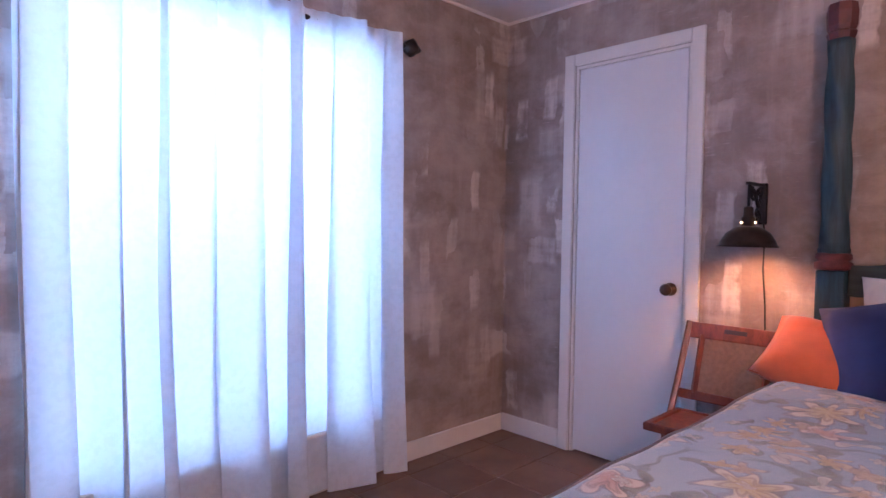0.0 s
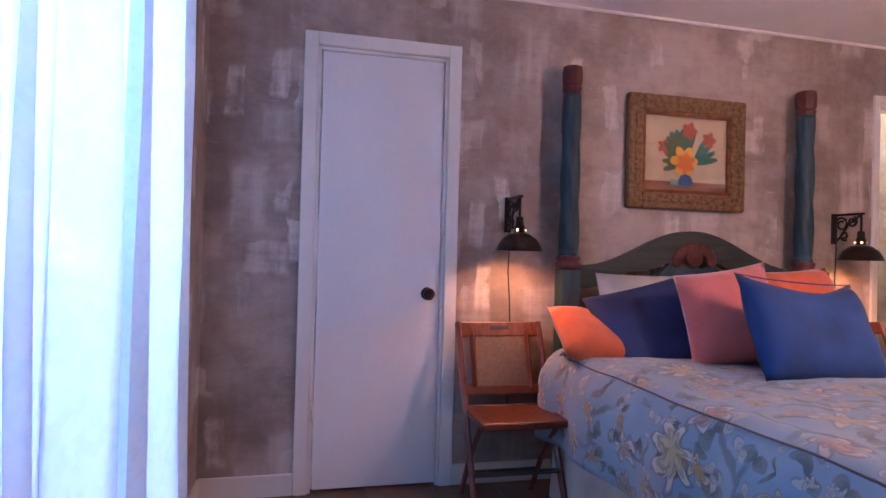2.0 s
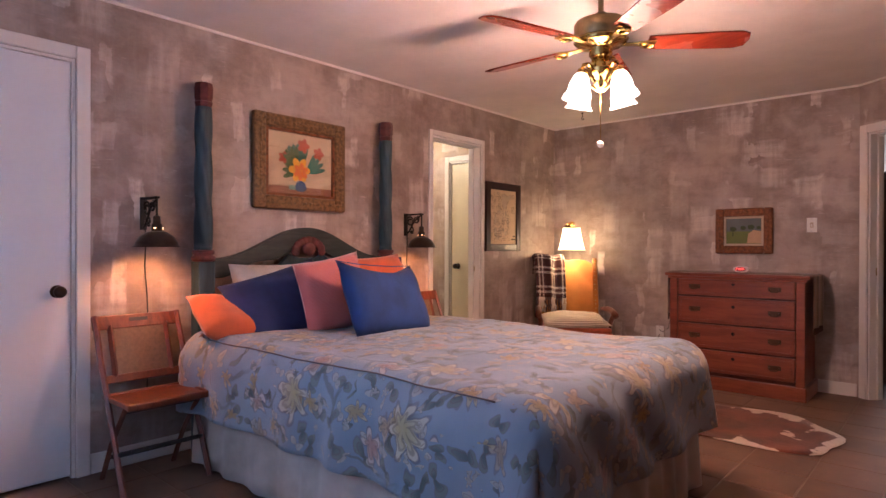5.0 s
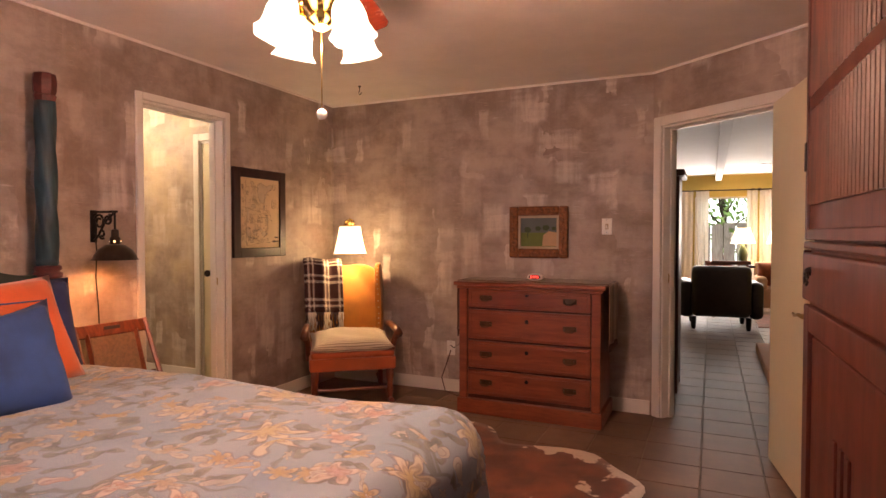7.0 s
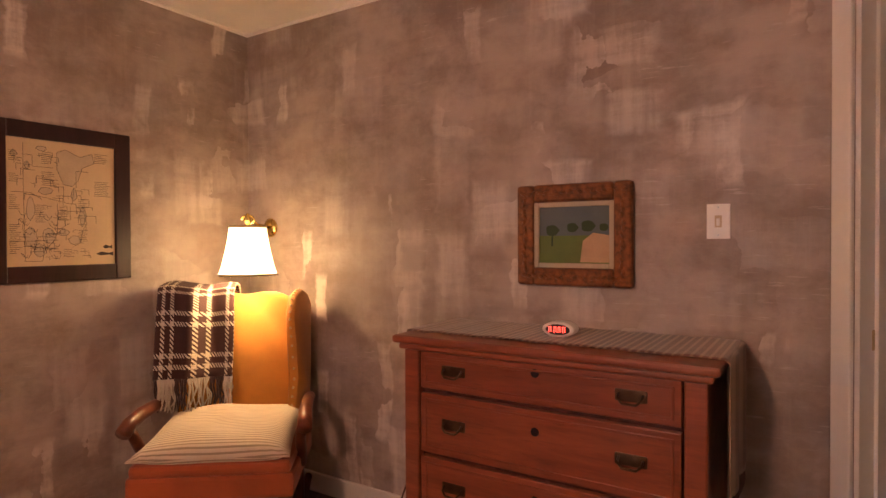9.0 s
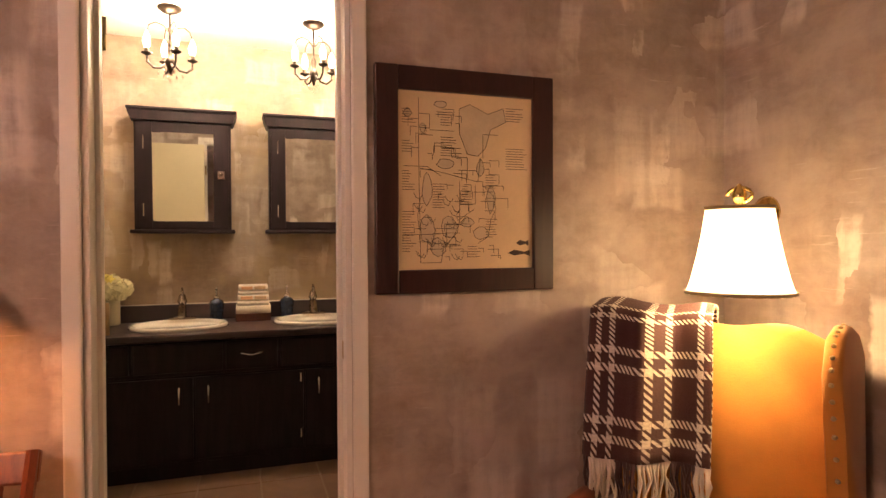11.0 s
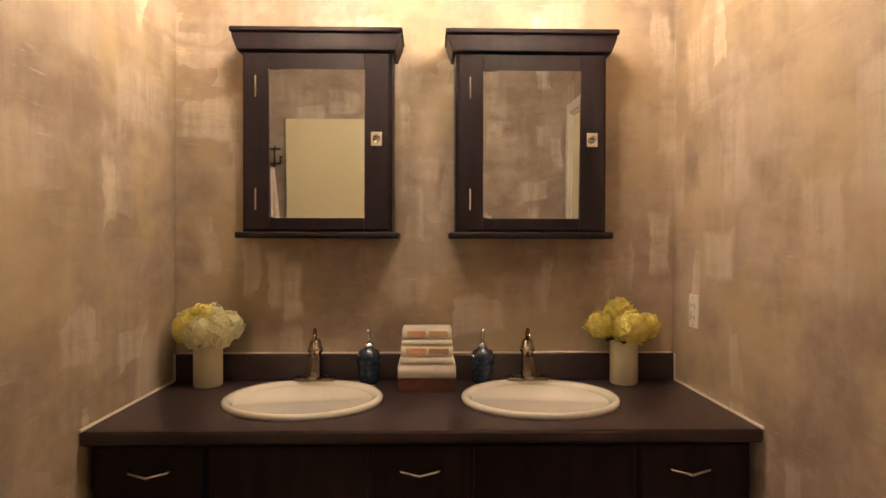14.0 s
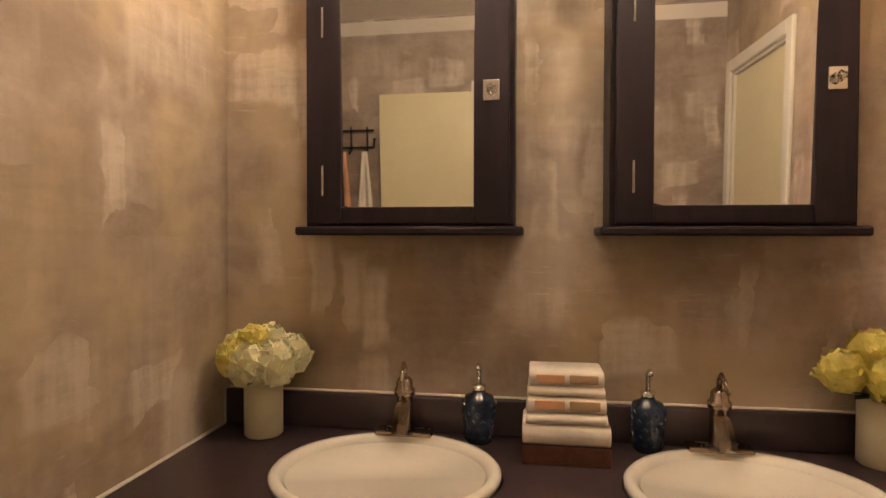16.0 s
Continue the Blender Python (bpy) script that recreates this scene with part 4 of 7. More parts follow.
# ---- bedroom: folding chairs ----
def make_folding_chair(m, label, group):
    """Slatted folding chair; its back stands towards local +y, its seat faces -y."""
    ch = thing("folding_chair", label, "chair", m, group)
    w = 0.2
    for s in (-1, 1):
        x = s * w
        part("back_post", tube(B(), [(x, -0.2, 0.0), (x, -0.03, 0.36), (x, 0.08, 0.58), (x * 0.99, 0.17, 0.79)], 0.014, 6), M_CHAIRWOOD, ch)
        part("leg", tube(B(), [(x * 0.86, 0.14, 0.0), (x * 0.86, 0.02, 0.2), (x * 0.86, -0.16, 0.41)], 0.013, 6), M_CHAIRWOOD, ch)
        part("seat_rail", box(B(), (x * 0.93 - 0.014, -0.24, 0.405), (x * 0.93 + 0.014, 0.06, 0.43), 0.005), M_CHAIRWOOD, ch)
        part("upright", tube(B(), [(s * 0.135, 0.075, 0.5), (s * 0.135, 0.155, 0.74)], 0.014, 4), M_CHAIRWOOD, ch)
    tilt = pose(0, 0.165, 0.755, -18)
    bm = box(B(), (-w - 0.012, -0.011, -0.035), (w + 0.012, 0.011, 0.035), 0.006, tilt)
    part("top_rail", bm, M_CHAIRWOOD, ch)
    # rail is not pierced: a dark strip gives the shade inside the slot
    part("grip_slot", box(B(), (-0.045, -0.0135, -0.002), (0.045, -0.011, 0.016), 0.001, tilt), M_CHAIRDARK, ch, "dark strip for the shade in the hand slot")
    part("lower_rail", box(B(), (-w, -0.01, -0.02), (w, 0.01, 0.02), 0.005, pose(0, 0.075, 0.49, -18)), M_CHAIRWOOD, ch)
    part("back_panel", box(B(), (-0.122, -0.004, -0.125), (0.122, 0.004, 0.115), 0.002, pose(0, 0.118, 0.62, -18)), M_CANE, ch, "brown woven back panel")
    part("seat_panel", box(B(), (-0.172, -0.225, 0.412), (0.172, 0.05, 0.422), 0.003), M_CHAIRWOOD, ch)
    part("seat_front", box(B(), (-w, -0.25, 0.4), (w, -0.222, 0.432), 0.008), M_CHAIRWOOD, ch)
    part("seat_back", box(B(), (-w, 0.045, 0.402), (w, 0.07, 0.428), 0.006), M_CHAIRWOOD, ch)
    part("stretcher", tube(B(), [(-w, -0.12, 0.18), (w, -0.12, 0.18)], 0.011, 6), M_CHAIRDARK, ch, "black painted stretcher")
    part("stretcher", tube(B(), [(-w * 0.86, 0.07, 0.12), (w * 0.86, 0.07, 0.12)], 0.011, 6), M_CHAIRDARK, ch, "black painted stretcher")
    part("stretcher", tube(B(), [(-w * 0.86, -0.13, 0.375), (w * 0.86, -0.13, 0.375)], 0.011, 6), M_CHAIRDARK, ch, "black painted stretcher")
    return ch


GROUP_FC = "folding chairs beside the bed"
make_folding_chair(pose(2.42, 0.995, 0, 0, 0, -90), "orange varnished folding chair with brown cane back, beside the closet door", GROUP_FC)
make_folding_chair(pose(2.42, -1.04, 0, 0, 0, -94), "orange varnished folding chair half hidden behind the bed", GROUP_FC)


# ---- bedroom: wall lamps over the chairs ----
def make_bracket_lamp(y, label):
    la = thing("wall_lamp", label, "wall lamp", pose(EX, y, 1.13), "bedside wall lamps")
    part("wall_plate", box(B(), (-0.016, -0.016, 0.09), (0, 0.016, 0.262), 0.004), M_IRON, la)
    part("arm", box(B(), (-0.19, -0.01, 0.246), (-0.016, 0.01, 0.258), 0.003), M_IRON, la)
    for c, (ax, az, r, turns, a0) in enumerate(((-0.055, 0.2, 0.04, 1.3, 0.4), (-0.12, 0.212, 0.03, 1.25, 2.0), (-0.075, 0.135, 0.026, 1.2, 4.2))):
        pts = [(ax + r * (1 - 0.6 * k / 20) * math.cos(a0 + turns * 2 * math.pi * k / 20), 0, az + r * (1 - 0.6 * k / 20) * math.sin(a0 + turns * 2 * math.pi * k / 20)) for k in range(21)]
        part("scroll", tube(B(), pts, 0.006, 6), M_IRON, la, "", True)
    part("brace", tube(B(), [(-0.016, 0, 0.1), (-0.05, 0, 0.13), (-0.1, 0, 0.2), (-0.17, 0, 0.245)], 0.006, 6), M_IRON, la, "", True)
    part("socket", turned(B(), [(0.01, 0.16), (0.018, 0.155), (0.02, 0.12), (0.026, 0.115), (0.026, 0.085), (0.03, 0.08)][::-1], pose(-0.175, 0, 0), 14), M_BRONZE, la, "", True)
    part("hanger", tube(B(), [(-0.175, 0, 0.16), (-0.175, 0, 0.25)], 0.006, 6), M_IRON, la)
    part("shade", turned(B(), [(0.03, 0.082), (0.05, 0.076), (0.082, 0.052), (0.1, 0.022), (0.106, 0.004), (0.116, 0.0), (0.106, 0.001), (0.098, 0.02), (0.078, 0.048), (0.046, 0.07), (0.02, 0.075)], pose(-0.175, 0, 0), 28), M_BRONZE, la, "dark bronze dome shade", True)
    bm = B()
    bmesh.ops.create_uvsphere(bm, u_segments=12, v_segments=8, radius=0.026, matrix=Matrix.Translation((-0.175, 0, 0.04)))
    part("bulb", bm, M_BULB, la, "glowing bulb", True)
    # no real holes: glowing boxes imitate bulb light leaking through the vents
    for k in range(3):
        a = 2.1 * k + 2.4
        part("vent_glow", box(B(), (-0.003, -0.003, -0.004), (0.003, 0.003, 0.004), 0.001, Matrix.Translation((-0.175 + 0.028 * math.cos(a), 0.028 * math.sin(a), 0.096))), M_BULB, la, "small glowing box for bulb light through a vent hole")
    part("cord", tube(B(), [(-0.02, 0.0, 0.14), (-0.012, -0.012, 0.05), (-0.01, -0.008, -0.1), (-0.009, -0.02, -0.25), (-0.009, -0.025, -0.4), (-0.009, -0.02, -0.8)], 0.0032, 6), M_CORD, la, "thin black cord")


make_bracket_lamp(0.935, "lit bronze dome wall lamp on scrolled bracket by the closet")
make_bracket_lamp(-1.02, "lit bronze dome wall lamp on scrolled bracket by the bathroom")


# ---- bedroom: pictures ----
def ornate(bm, x0, z0, x1, z1, width, d, step, size, seed):
    """Small raised leaves and beads along a picture frame."""
    random.seed(seed)
    run = []
    n = max(2, int((x1 - x0) / step))
    m = max(2, int((z1 - z0) / step))
    for k in range(n + 1):
        x = x0 + width / 2 + (x1 - x0 - width) * k / n
        run += [(x, z0 + width / 2, 0), (x, z1 - width / 2, 0)]
    for k in range(1, m):
        z = z0 + width / 2 + (z1 - z0 - width) * k / m
        run += [(x0 + width / 2, z, 1), (x1 - width / 2, z, 1)]
    for x, z, up in run:
        a = random.uniform(-0.6, 0.6) + (math.pi / 2 if up else 0)
        mm = Matrix.Translation((x + random.uniform(-1, 1) * size * 0.3, -d, z + random.uniform(-1, 1) * size * 0.3)) @ Matrix.Rotation(a, 4, "Y") @ Matrix.Diagonal((size * random.uniform(0.8, 1.3), size * 0.45, size * random.uniform(0.4, 0.7), 1))
        bmesh.ops.create_icosphere(bm, subdivisions=1, radius=1, matrix=mm)


def petals(bm, cx, cz, r, n, y, slim=0.45, a0=0.0, lo=0.0, hi=6.283):
    for k in range(n):
        a = a0 + lo + (hi - lo) * k / n
        pts = [(cx + r * (0.5 + 0.5 * math.cos(t)) * math.cos(a) - slim * r * 0.5 * math.sin(t) * math.sin(a),
                cz + r * (0.5 + 0.5 * math.cos(t)) * math.sin(a) + slim * r * 0.5 * math.sin(t) * math.cos(a)) for t in [2 * math.pi * q / 12 for q in range(12)]]
        bm.faces.new([bm.verts.new((x, y - 0.0002 * k, z)) for x, z in pts])


def patch(bm, pts, y):
    bm.faces.new([bm.verts.new((x, y, z)) for x, z in pts])


pic = thing("flower_painting", "still life of orange tulips in a blue vase, ornate gilt frame", "painting", to_e(EX, 0.305))
PW, PZ0, PZ1 = 0.7, 1.37, 1.965
part("frame", frame_bars(B(), 0, PZ0, PW, PZ1, 0.085, -0.045, 0, 0.012), M_GILT, pic, "brown gilt frame with carved leaves")
bm = B()
ornate(bm, 0, PZ0, PW, PZ1, 0.085, 0.043, 0.03, 0.017, 3)
part("carved_leaves", bm, M_GILT, pic)
part("inner_frame", frame_bars(B(), 0.085, PZ0 + 0.085, PW - 0.085, PZ1 - 0.085, 0.018, -0.034, 0, 0.003), M_GILTRED, pic)
part("canvas", box(B(), (0.1, -0.014, PZ0 + 0.1), (PW - 0.1, -0.01, PZ1 - 0.1)), M_OIL["paper"], pic)
part("tabletop_paint", box(B(), (0.1, -0.0155, PZ0 + 0.1), (PW - 0.1, -0.0142, PZ0 + 0.15)), M_OIL["table"], pic)
fx, fz = PW * 0.5, 1.62
bm = B(); petals(bm, fx - 0.02, fz + 0.02, 0.16, 5, -0.0165, 0.3, 1.1, 0, 1.2); petals(bm, fx + 0.05, fz, 0.15, 4, -0.0167, 0.22, 0.2, 0, 1.2)
part("painted_leaves", bm, M_OIL["teal"], pic)
bm = B(); petals(bm, fx - 0.04, fz + 0.03, 0.13, 4, -0.0172, 0.3, 1.5, 0, 1.4); petals(bm, fx - 0.02, fz, 0.12, 3, -0.0173, 0.3, 2.7, 0, 1.2)
part("painted_stems", bm, M_OIL["green"], pic)
for dx, dz, r in ((0.02, 0.17, 0.05), (0.14, 0.13, 0.045), (-0.13, 0.08, 0.04)):
    bm = B()
    petals(bm, fx + dx, fz + dz, r, 5, -0.0175, 0.7)
    part("painted_tulip", bm, M_OIL["red"], pic)
bm = B(); petals(bm, fx - 0.01, fz + 0.01, 0.085, 6, -0.018, 0.6)
part("painted_yellow_petals", bm, M_YELLOWFLOWER, pic)
bm = B(); petals(bm, fx, fz, 0.06, 6, -0.0186, 0.6, 0.4)
part("painted_orange_petals", bm, M_OIL["orange"], pic)
part("painted_vase", slab(B(), [(fx + 0.0 + 0.05 * math.cos(2 * math.pi * k / 16) * (1 if math.sin(2 * math.pi * k / 16) < 0 else 0.8), 1.525 + 0.035 * math.sin(2 * math.pi * k / 16)) for k in range(16)], -0.0195, -0.0188), M_OIL["blue"], pic)
part("painted_shadow", box(B(), (fx - 0.09, -0.0184, 1.5), (fx - 0.03, -0.018, 1.53), 0.0), M_OIL["aqua"], pic)
part("picture_glass", box(B(), (0.1, -0.026, PZ0 + 0.1), (PW - 0.1, -0.0245, PZ1 - 0.1)), M_GLASS, pic).visible_shadow = False

mp = thing("framed_map", "old printed map in a wide dark wooden frame", "framed map", to_e(EX, -2.03))
MW, MZ0, MZ1 = 0.545, 1.098, 1.732
part("frame", frame_bars(B(), 0, MZ0, MW, MZ1, 0.066, -0.026, 0, 0.004), M_FRAMEDARK, mp, "wide dark mahogany frame")
part("paper", box(B(), (0.06, -0.012, MZ0 + 0.06), (MW - 0.06, -0.008, MZ1 - 0.06)), M_PAPER, mp)
px0, px1, pz0, pz1 = 0.07, MW - 0.07, MZ0 + 0.07, MZ1 - 0.07
PX = lambda f: px0 + (px1 - px0) * f
PZ = lambda f: pz1 - (pz1 - pz0) * f
lines = []
random.seed(12)
lines += [[(0.14, 0.03), (0.14, 0.42), (0.15, 0.97), (0.3, 0.97)], [(0.14, 0.43), (0.3, 0.45), (0.58, 0.5), (0.6, 0.36)], [(0.44, 0.5), (0.44, 0.72)], [(0.03, 0.42), (0.2, 0.42), (0.3, 0.47)],
          [(0.14, 0.12), (0.22, 0.12), (0.22, 0.2), (0.14, 0.2)], [(0.22, 0.21), (0.4, 0.21)], [(0.38, 0.3), (0.38, 0.36), (0.5, 0.36), (0.5, 0.48)], [(0.62, 0.36), (0.62, 0.22), (0.74, 0.22)], [(0.56, 0.52), (0.56, 0.63), (0.44, 0.63)]]
lines += [[(0.62, 0.52), (0.7, 0.58), (0.72, 0.66), (0.68, 0.72)], [(0.15, 0.6), (0.13, 0.7), (0.14, 0.78)], [(0.3, 0.97), (0.32, 0.88), (0.42, 0.8), (0.44, 0.72), (0.55, 0.66)], [(0.58, 0.86), (0.66, 0.82), (0.68, 0.72)]]
shore = [(0.44, 0.08), (0.52, 0.05), (0.66, 0.1), (0.78, 0.06), (0.8, 0.14), (0.68, 0.19), (0.64, 0.3), (0.58, 0.35), (0.5, 0.34), (0.44, 0.22), (0.44, 0.08)]
lines.append(shore)
blob = lambda cx, cy, rx, ry, n=11: [(cx + rx * math.cos(6.283 * k / n) * random.uniform(0.75, 1.15), cy + ry * math.sin(6.283 * k / n) * random.uniform(0.75, 1.15)) for k in range(n)]
islands = [blob(0.2, 0.55, 0.04, 0.09), blob(0.68, 0.6, 0.035, 0.08), blob(0.2, 0.78, 0.06, 0.08), blob(0.36, 0.77, 0.07, 0.06), blob(0.5, 0.74, 0.05, 0.03), blob(0.28, 0.88, 0.06, 0.05), blob(0.6, 0.8, 0.06, 0.035), blob(0.3, 0.06, 0.05, 0.02),
           blob(0.06, 0.12, 0.03, 0.025), blob(0.17, 0.2, 0.02, 0.03), blob(0.34, 0.4, 0.07, 0.03), blob(0.6, 0.42, 0.03, 0.05)]
for k in range(85):
    a, b = random.uniform(0.12, 0.72), random.uniform(0.04, 0.95)
    if 0.42 < a < 0.8 and b < 0.34:
        continue
    c = a + random.choice((-1, 1)) * random.uniform(0.03, 0.12)
    d = b + random.uniform(0.02, 0.06)
    lines.append([(a, b), (c, b), (c, d)])
for k in range(26):
    a, b = random.uniform(0.13, 0.45), random.uniform(0.55, 0.97)
    lines.append([(a + 0.03 * math.cos(q), b + 0.022 * math.sin(1.3 * q)) for q in range(4)])
bm = B()
for run in lines + [i + i[:1] for i in islands]:
    for (a, b), (c, d) in zip(run, run[1:]):
        p, q = Vector((PX(a), 0, PZ(b))), Vector((PX(c), 0, PZ(d)))
        side = (q - p).normalized().cross(Vector((0, 1, 0))) * 0.0008
        bm.faces.new([bm.verts.new(v + Vector((0, -0.0128, 0))) for v in (p - side, q - side, q + side, p + side)])
part("map_print", bm, M_INK, mp)["kind"] = "stuff"
bm = B()
for k, i in enumerate(islands + [shore[:-1]]):
    bm.faces.new([bm.verts.new((PX(a), -0.0123 - 0.00002 * k, PZ(b))) for a, b in i])
part("map_wash", bm, M_INKPALE, mp)["kind"] = "stuff"
bm = B()
for x0, z0, n, w in ((0.02, 0.1, 6, 0.1), (0.02, 0.28, 5, 0.11), (0.02, 0.45, 8, 0.09), (0.02, 0.68, 16, 0.1), (0.24, 0.52, 10, 0.12), (0.46, 0.53, 8, 0.08), (0.3, 0.25, 8, 0.16), (0.8, 0.06, 6, 0.14), (0.8, 0.3, 9, 0.18), (0.64, 0.72, 8, 0.1), (0.5, 0.88, 5, 0.12), (0.3, 0.12, 5, 0.1), (0.64, 0.46, 6, 0.1)):
    for k in range(n):
        ww = w * random.uniform(0.5, 1.0)
        box(bm, (PX(x0), -0.0131, PZ(z0 + 0.015 * k)), (PX(x0 + ww), -0.0125, PZ(z0 + 0.015 * k) + 0.0016))
part("map_writing", bm, M_INK, mp, "rows of tiny unreadable print")["kind"] = "stuff"
bm = B()
for cx, cy, s in ((0.9, 0.92, 0.09), (0.93, 0.86, 0.05)):
    patch(bm, [(PX(cx - s), PZ(cy)), (PX(cx - s * 0.4), PZ(cy - 0.02)), (PX(cx + s * 0.5), PZ(cy - 0.008)), (PX(cx + s), PZ(cy - 0.018)), (PX(cx + s), PZ(cy + 0.018)), (PX(cx + s * 0.5), PZ(cy + 0.006)), (PX(cx - s * 0.4), PZ(cy + 0.014))], -0.0132)
part("printed_fish", bm, M_INK, mp)

sp = thing("landscape_painting", "small landscape with trees and hay field in a carved gilt frame", "painting", Matrix(((-1, 0, 0, 1.05), (0, -1, 0, SY), (0, 0, 1, 0), (0, 0, 0, 1))))
SW_, SZ0, SZ1 = 0.447, 1.085, 1.47
part("frame", frame_bars(B(), 0, SZ0, SW_, SZ1, 0.068, -0.04, 0, 0.012), M_GILTRED, sp, "carved reddish gilt frame")
bm = B()
ornate(bm, 0, SZ0, SW_, SZ1, 0.068, 0.038, 0.026, 0.016, 5)
part("carved_leaves", bm, M_GILTRED, sp)
part("liner", frame_bars(B(), 0.068, SZ0 + 0.068, SW_ - 0.068, SZ1 - 0.068, 0.018, -0.026, 0, 0.003), M_MAT, sp, "pale linen liner")
part("canvas", box(B(), (0.08, -0.014, SZ0 + 0.08), (SW_ - 0.08, -0.01, SZ1 - 0.08)), M_OIL["sky"], sp)
part("painted_field", box(B(), (0.086, -0.0155, SZ0 + 0.086), (SW_ - 0.086, -0.0142, SZ0 + 0.19)), M_OIL["field"], sp)
part("painted_hay", slab(B(), [(0.25, SZ0 + 0.09), (0.36, SZ0 + 0.09), (0.36, SZ0 + 0.19), (0.3, SZ0 + 0.2), (0.26, SZ0 + 0.17)], -0.0165, -0.0157), M_OIL["sand"], sp)
for cx, cz, r in ((0.14, SZ0 + 0.21, 0.03), (0.22, SZ0 + 0.22, 0.025), (0.28, SZ0 + 0.225, 0.03), (0.34, SZ0 + 0.22, 0.02)):
    bm = B()
    patch(bm, [(cx + r * (1 + 0.2 * math.sin(5 * k)) * math.cos(6.283 * k / 12), cz + 0.7 * r * math.sin(6.283 * k / 12)) for k in range(12)], -0.017)
    part("painted_tree", bm, M_OIL["tree"], sp)
bm = B()
patch(bm, [(0.135, SZ0 + 0.15), (0.142, SZ0 + 0.15), (0.144, SZ0 + 0.2), (0.137, SZ0 + 0.2)], -0.0172)
part("painted_trunk", bm, M_OIL["tree"], sp)


def wall_plate(name, label, m, toggles, category):
    ob = thing(name, label, category, m)
    part("plate", box(B(), (-0.036, -0.006, -0.058), (0.036, 0, 0.058), 0.003), M_PLATE, ob)
    if toggles:
        part("toggle", box(B(), (-0.005, -0.016, -0.012), (0.005, -0.006, 0.012), 0.002, pose(0, 0, 0, 12)), M_PLATE, ob)
        part("toggle_well", box(B(), (-0.011, -0.0075, -0.02), (0.011, -0.006, 0.02), 0.001), M_INKPALE, ob)
    else:
        for z in (-0.02, 0.02):
            part("socket", box(B(), (-0.014, -0.0078, z - 0.013), (0.014, -0.006, z + 0.013), 0.004), M_PLATE, ob)
            # slots are black boxes, the holes' shade put into their colour
            part("slot", box(B(), (-0.006, -0.0085, z - 0.004), (-0.004, -0.0078, z + 0.005)), M_PLASTICSHADE, ob)
            part("slot", box(B(), (0.004, -0.0085, z - 0.004), (0.006, -0.0078, z + 0.005)), M_PLASTICSHADE, ob)
    for z in (-0.046, 0.046):
        part("screw", turned(B(), [(0.003, 0), (0.003, 0.001)], Matrix.Translation((0, -0.006, z)) @ pose(0, 0, 0, 90), 8), M_CHROME, ob)
    return ob


to_s = lambda x, z: Matrix(((-1, 0, 0, x), (0, -1, 0, SY), (0, 0, 1, z), (0, 0, 0, 1)))
wall_plate("light_switch", "white toggle light switch on the plaster wall", to_s(0.33, 1.318), True, "light switch")
outlet = wall_plate("power_outlet", "white double power outlet low on the wall", to_s(1.545, 0.35), False, "outlet")

# ---- bedroom: curtains ----
def make_curtain(x0, x1, ytop, z0, z1, folds, amp, seed, label, material, name="curtain", lap=0.6, spread=0.0, group="", nu=150):
    """Hanging cloth in soft uneven folds that lap over themselves; spread widens (or narrows) the hem."""
    def place(u, v):
        w = 1 - v
        width = (x1 - x0) * (1 + spread * w)
        ph = folds * 2 * math.pi * (u + 0.05 * math.sin(4.1 * u + seed) + 0.02 * w * math.sin(7 * u + 2 * seed))
        deep = 0.6 + 0.55 * w + 0.35 * noise.noise(Vector((u * 5, v * 1.2, seed)))
        x = x0 + width * (u + lap * deep * math.sin(ph) / (2 * math.pi * folds)) + 0.012 * w * math.sin(5 * v + seed)
        y = ytop + amp * deep * math.cos(ph * 0.5 + seed) + 0.5 * amp * math.cos(ph + 1.3) + 0.012 * noise.noise(Vector((u * 7, v * 3, seed)))
        if v > 0.965:
            y += 0.006 * math.sin(folds * 9 * u * math.pi)
        z = z0 + (z1 - z0) * v + (0.004 * math.sin(ph) + 0.008 * noise.noise(Vector((u * 6, 0, seed))) if v < 0.02 else 0)
        return Vector((x, y, z))
    ob = thing(name, label, "curtain", None, group)
    part("panel", sheet(B(), place, nu, 40), material, ob, "", True)
    return ob


rod_y, pole_y = 2.272, 2.306
LABEL_SHEER = "white sheer cotton curtain with woven spots, hanging to the floor"
make_curtain(0.28, 0.76, rod_y, 0.012, 2.1, 4, 0.03, 1.0, LABEL_SHEER, M_CURTAIN, group="sheer curtains", lap=1.6, spread=0.0, nu=120)
make_curtain(0.685, 1.29, rod_y, 0.012, 2.1, 4, 0.032, 2.0, LABEL_SHEER, M_CURTAIN, group="sheer curtains", lap=1.7, spread=0.035, nu=170)
make_curtain(1.19, 1.785, rod_y - 0.002, 0.012, 2.1, 4, 0.034, 2.6, LABEL_SHEER, M_CURTAIN, group="sheer curtains", lap=1.7, spread=0.05, nu=170)
rod = thing("curtain_rod", "dark bronze curtain rod with leaf finials", "curtain rod")
part("pole", tube(B(), [(0.12, pole_y, 2.065), (1.86, pole_y, 2.065)], 0.012, 10), M_BRONZE, rod, "", True)
for x, s in ((1.86, 1), (0.12, -1)):
    part("finial", turned(B(), [(0.014, 0), (0.03, 0.012), (0.042, 0.035), (0.034, 0.06), (0.02, 0.075), (0.016, 0.088), (0.002, 0.11)], Matrix.Translation((x, pole_y, 2.065)) @ pose(0, 0, 0, 0, 90 * s), 12, 0.12, 5), M_BRONZE, rod, "carved bronze finial", True)
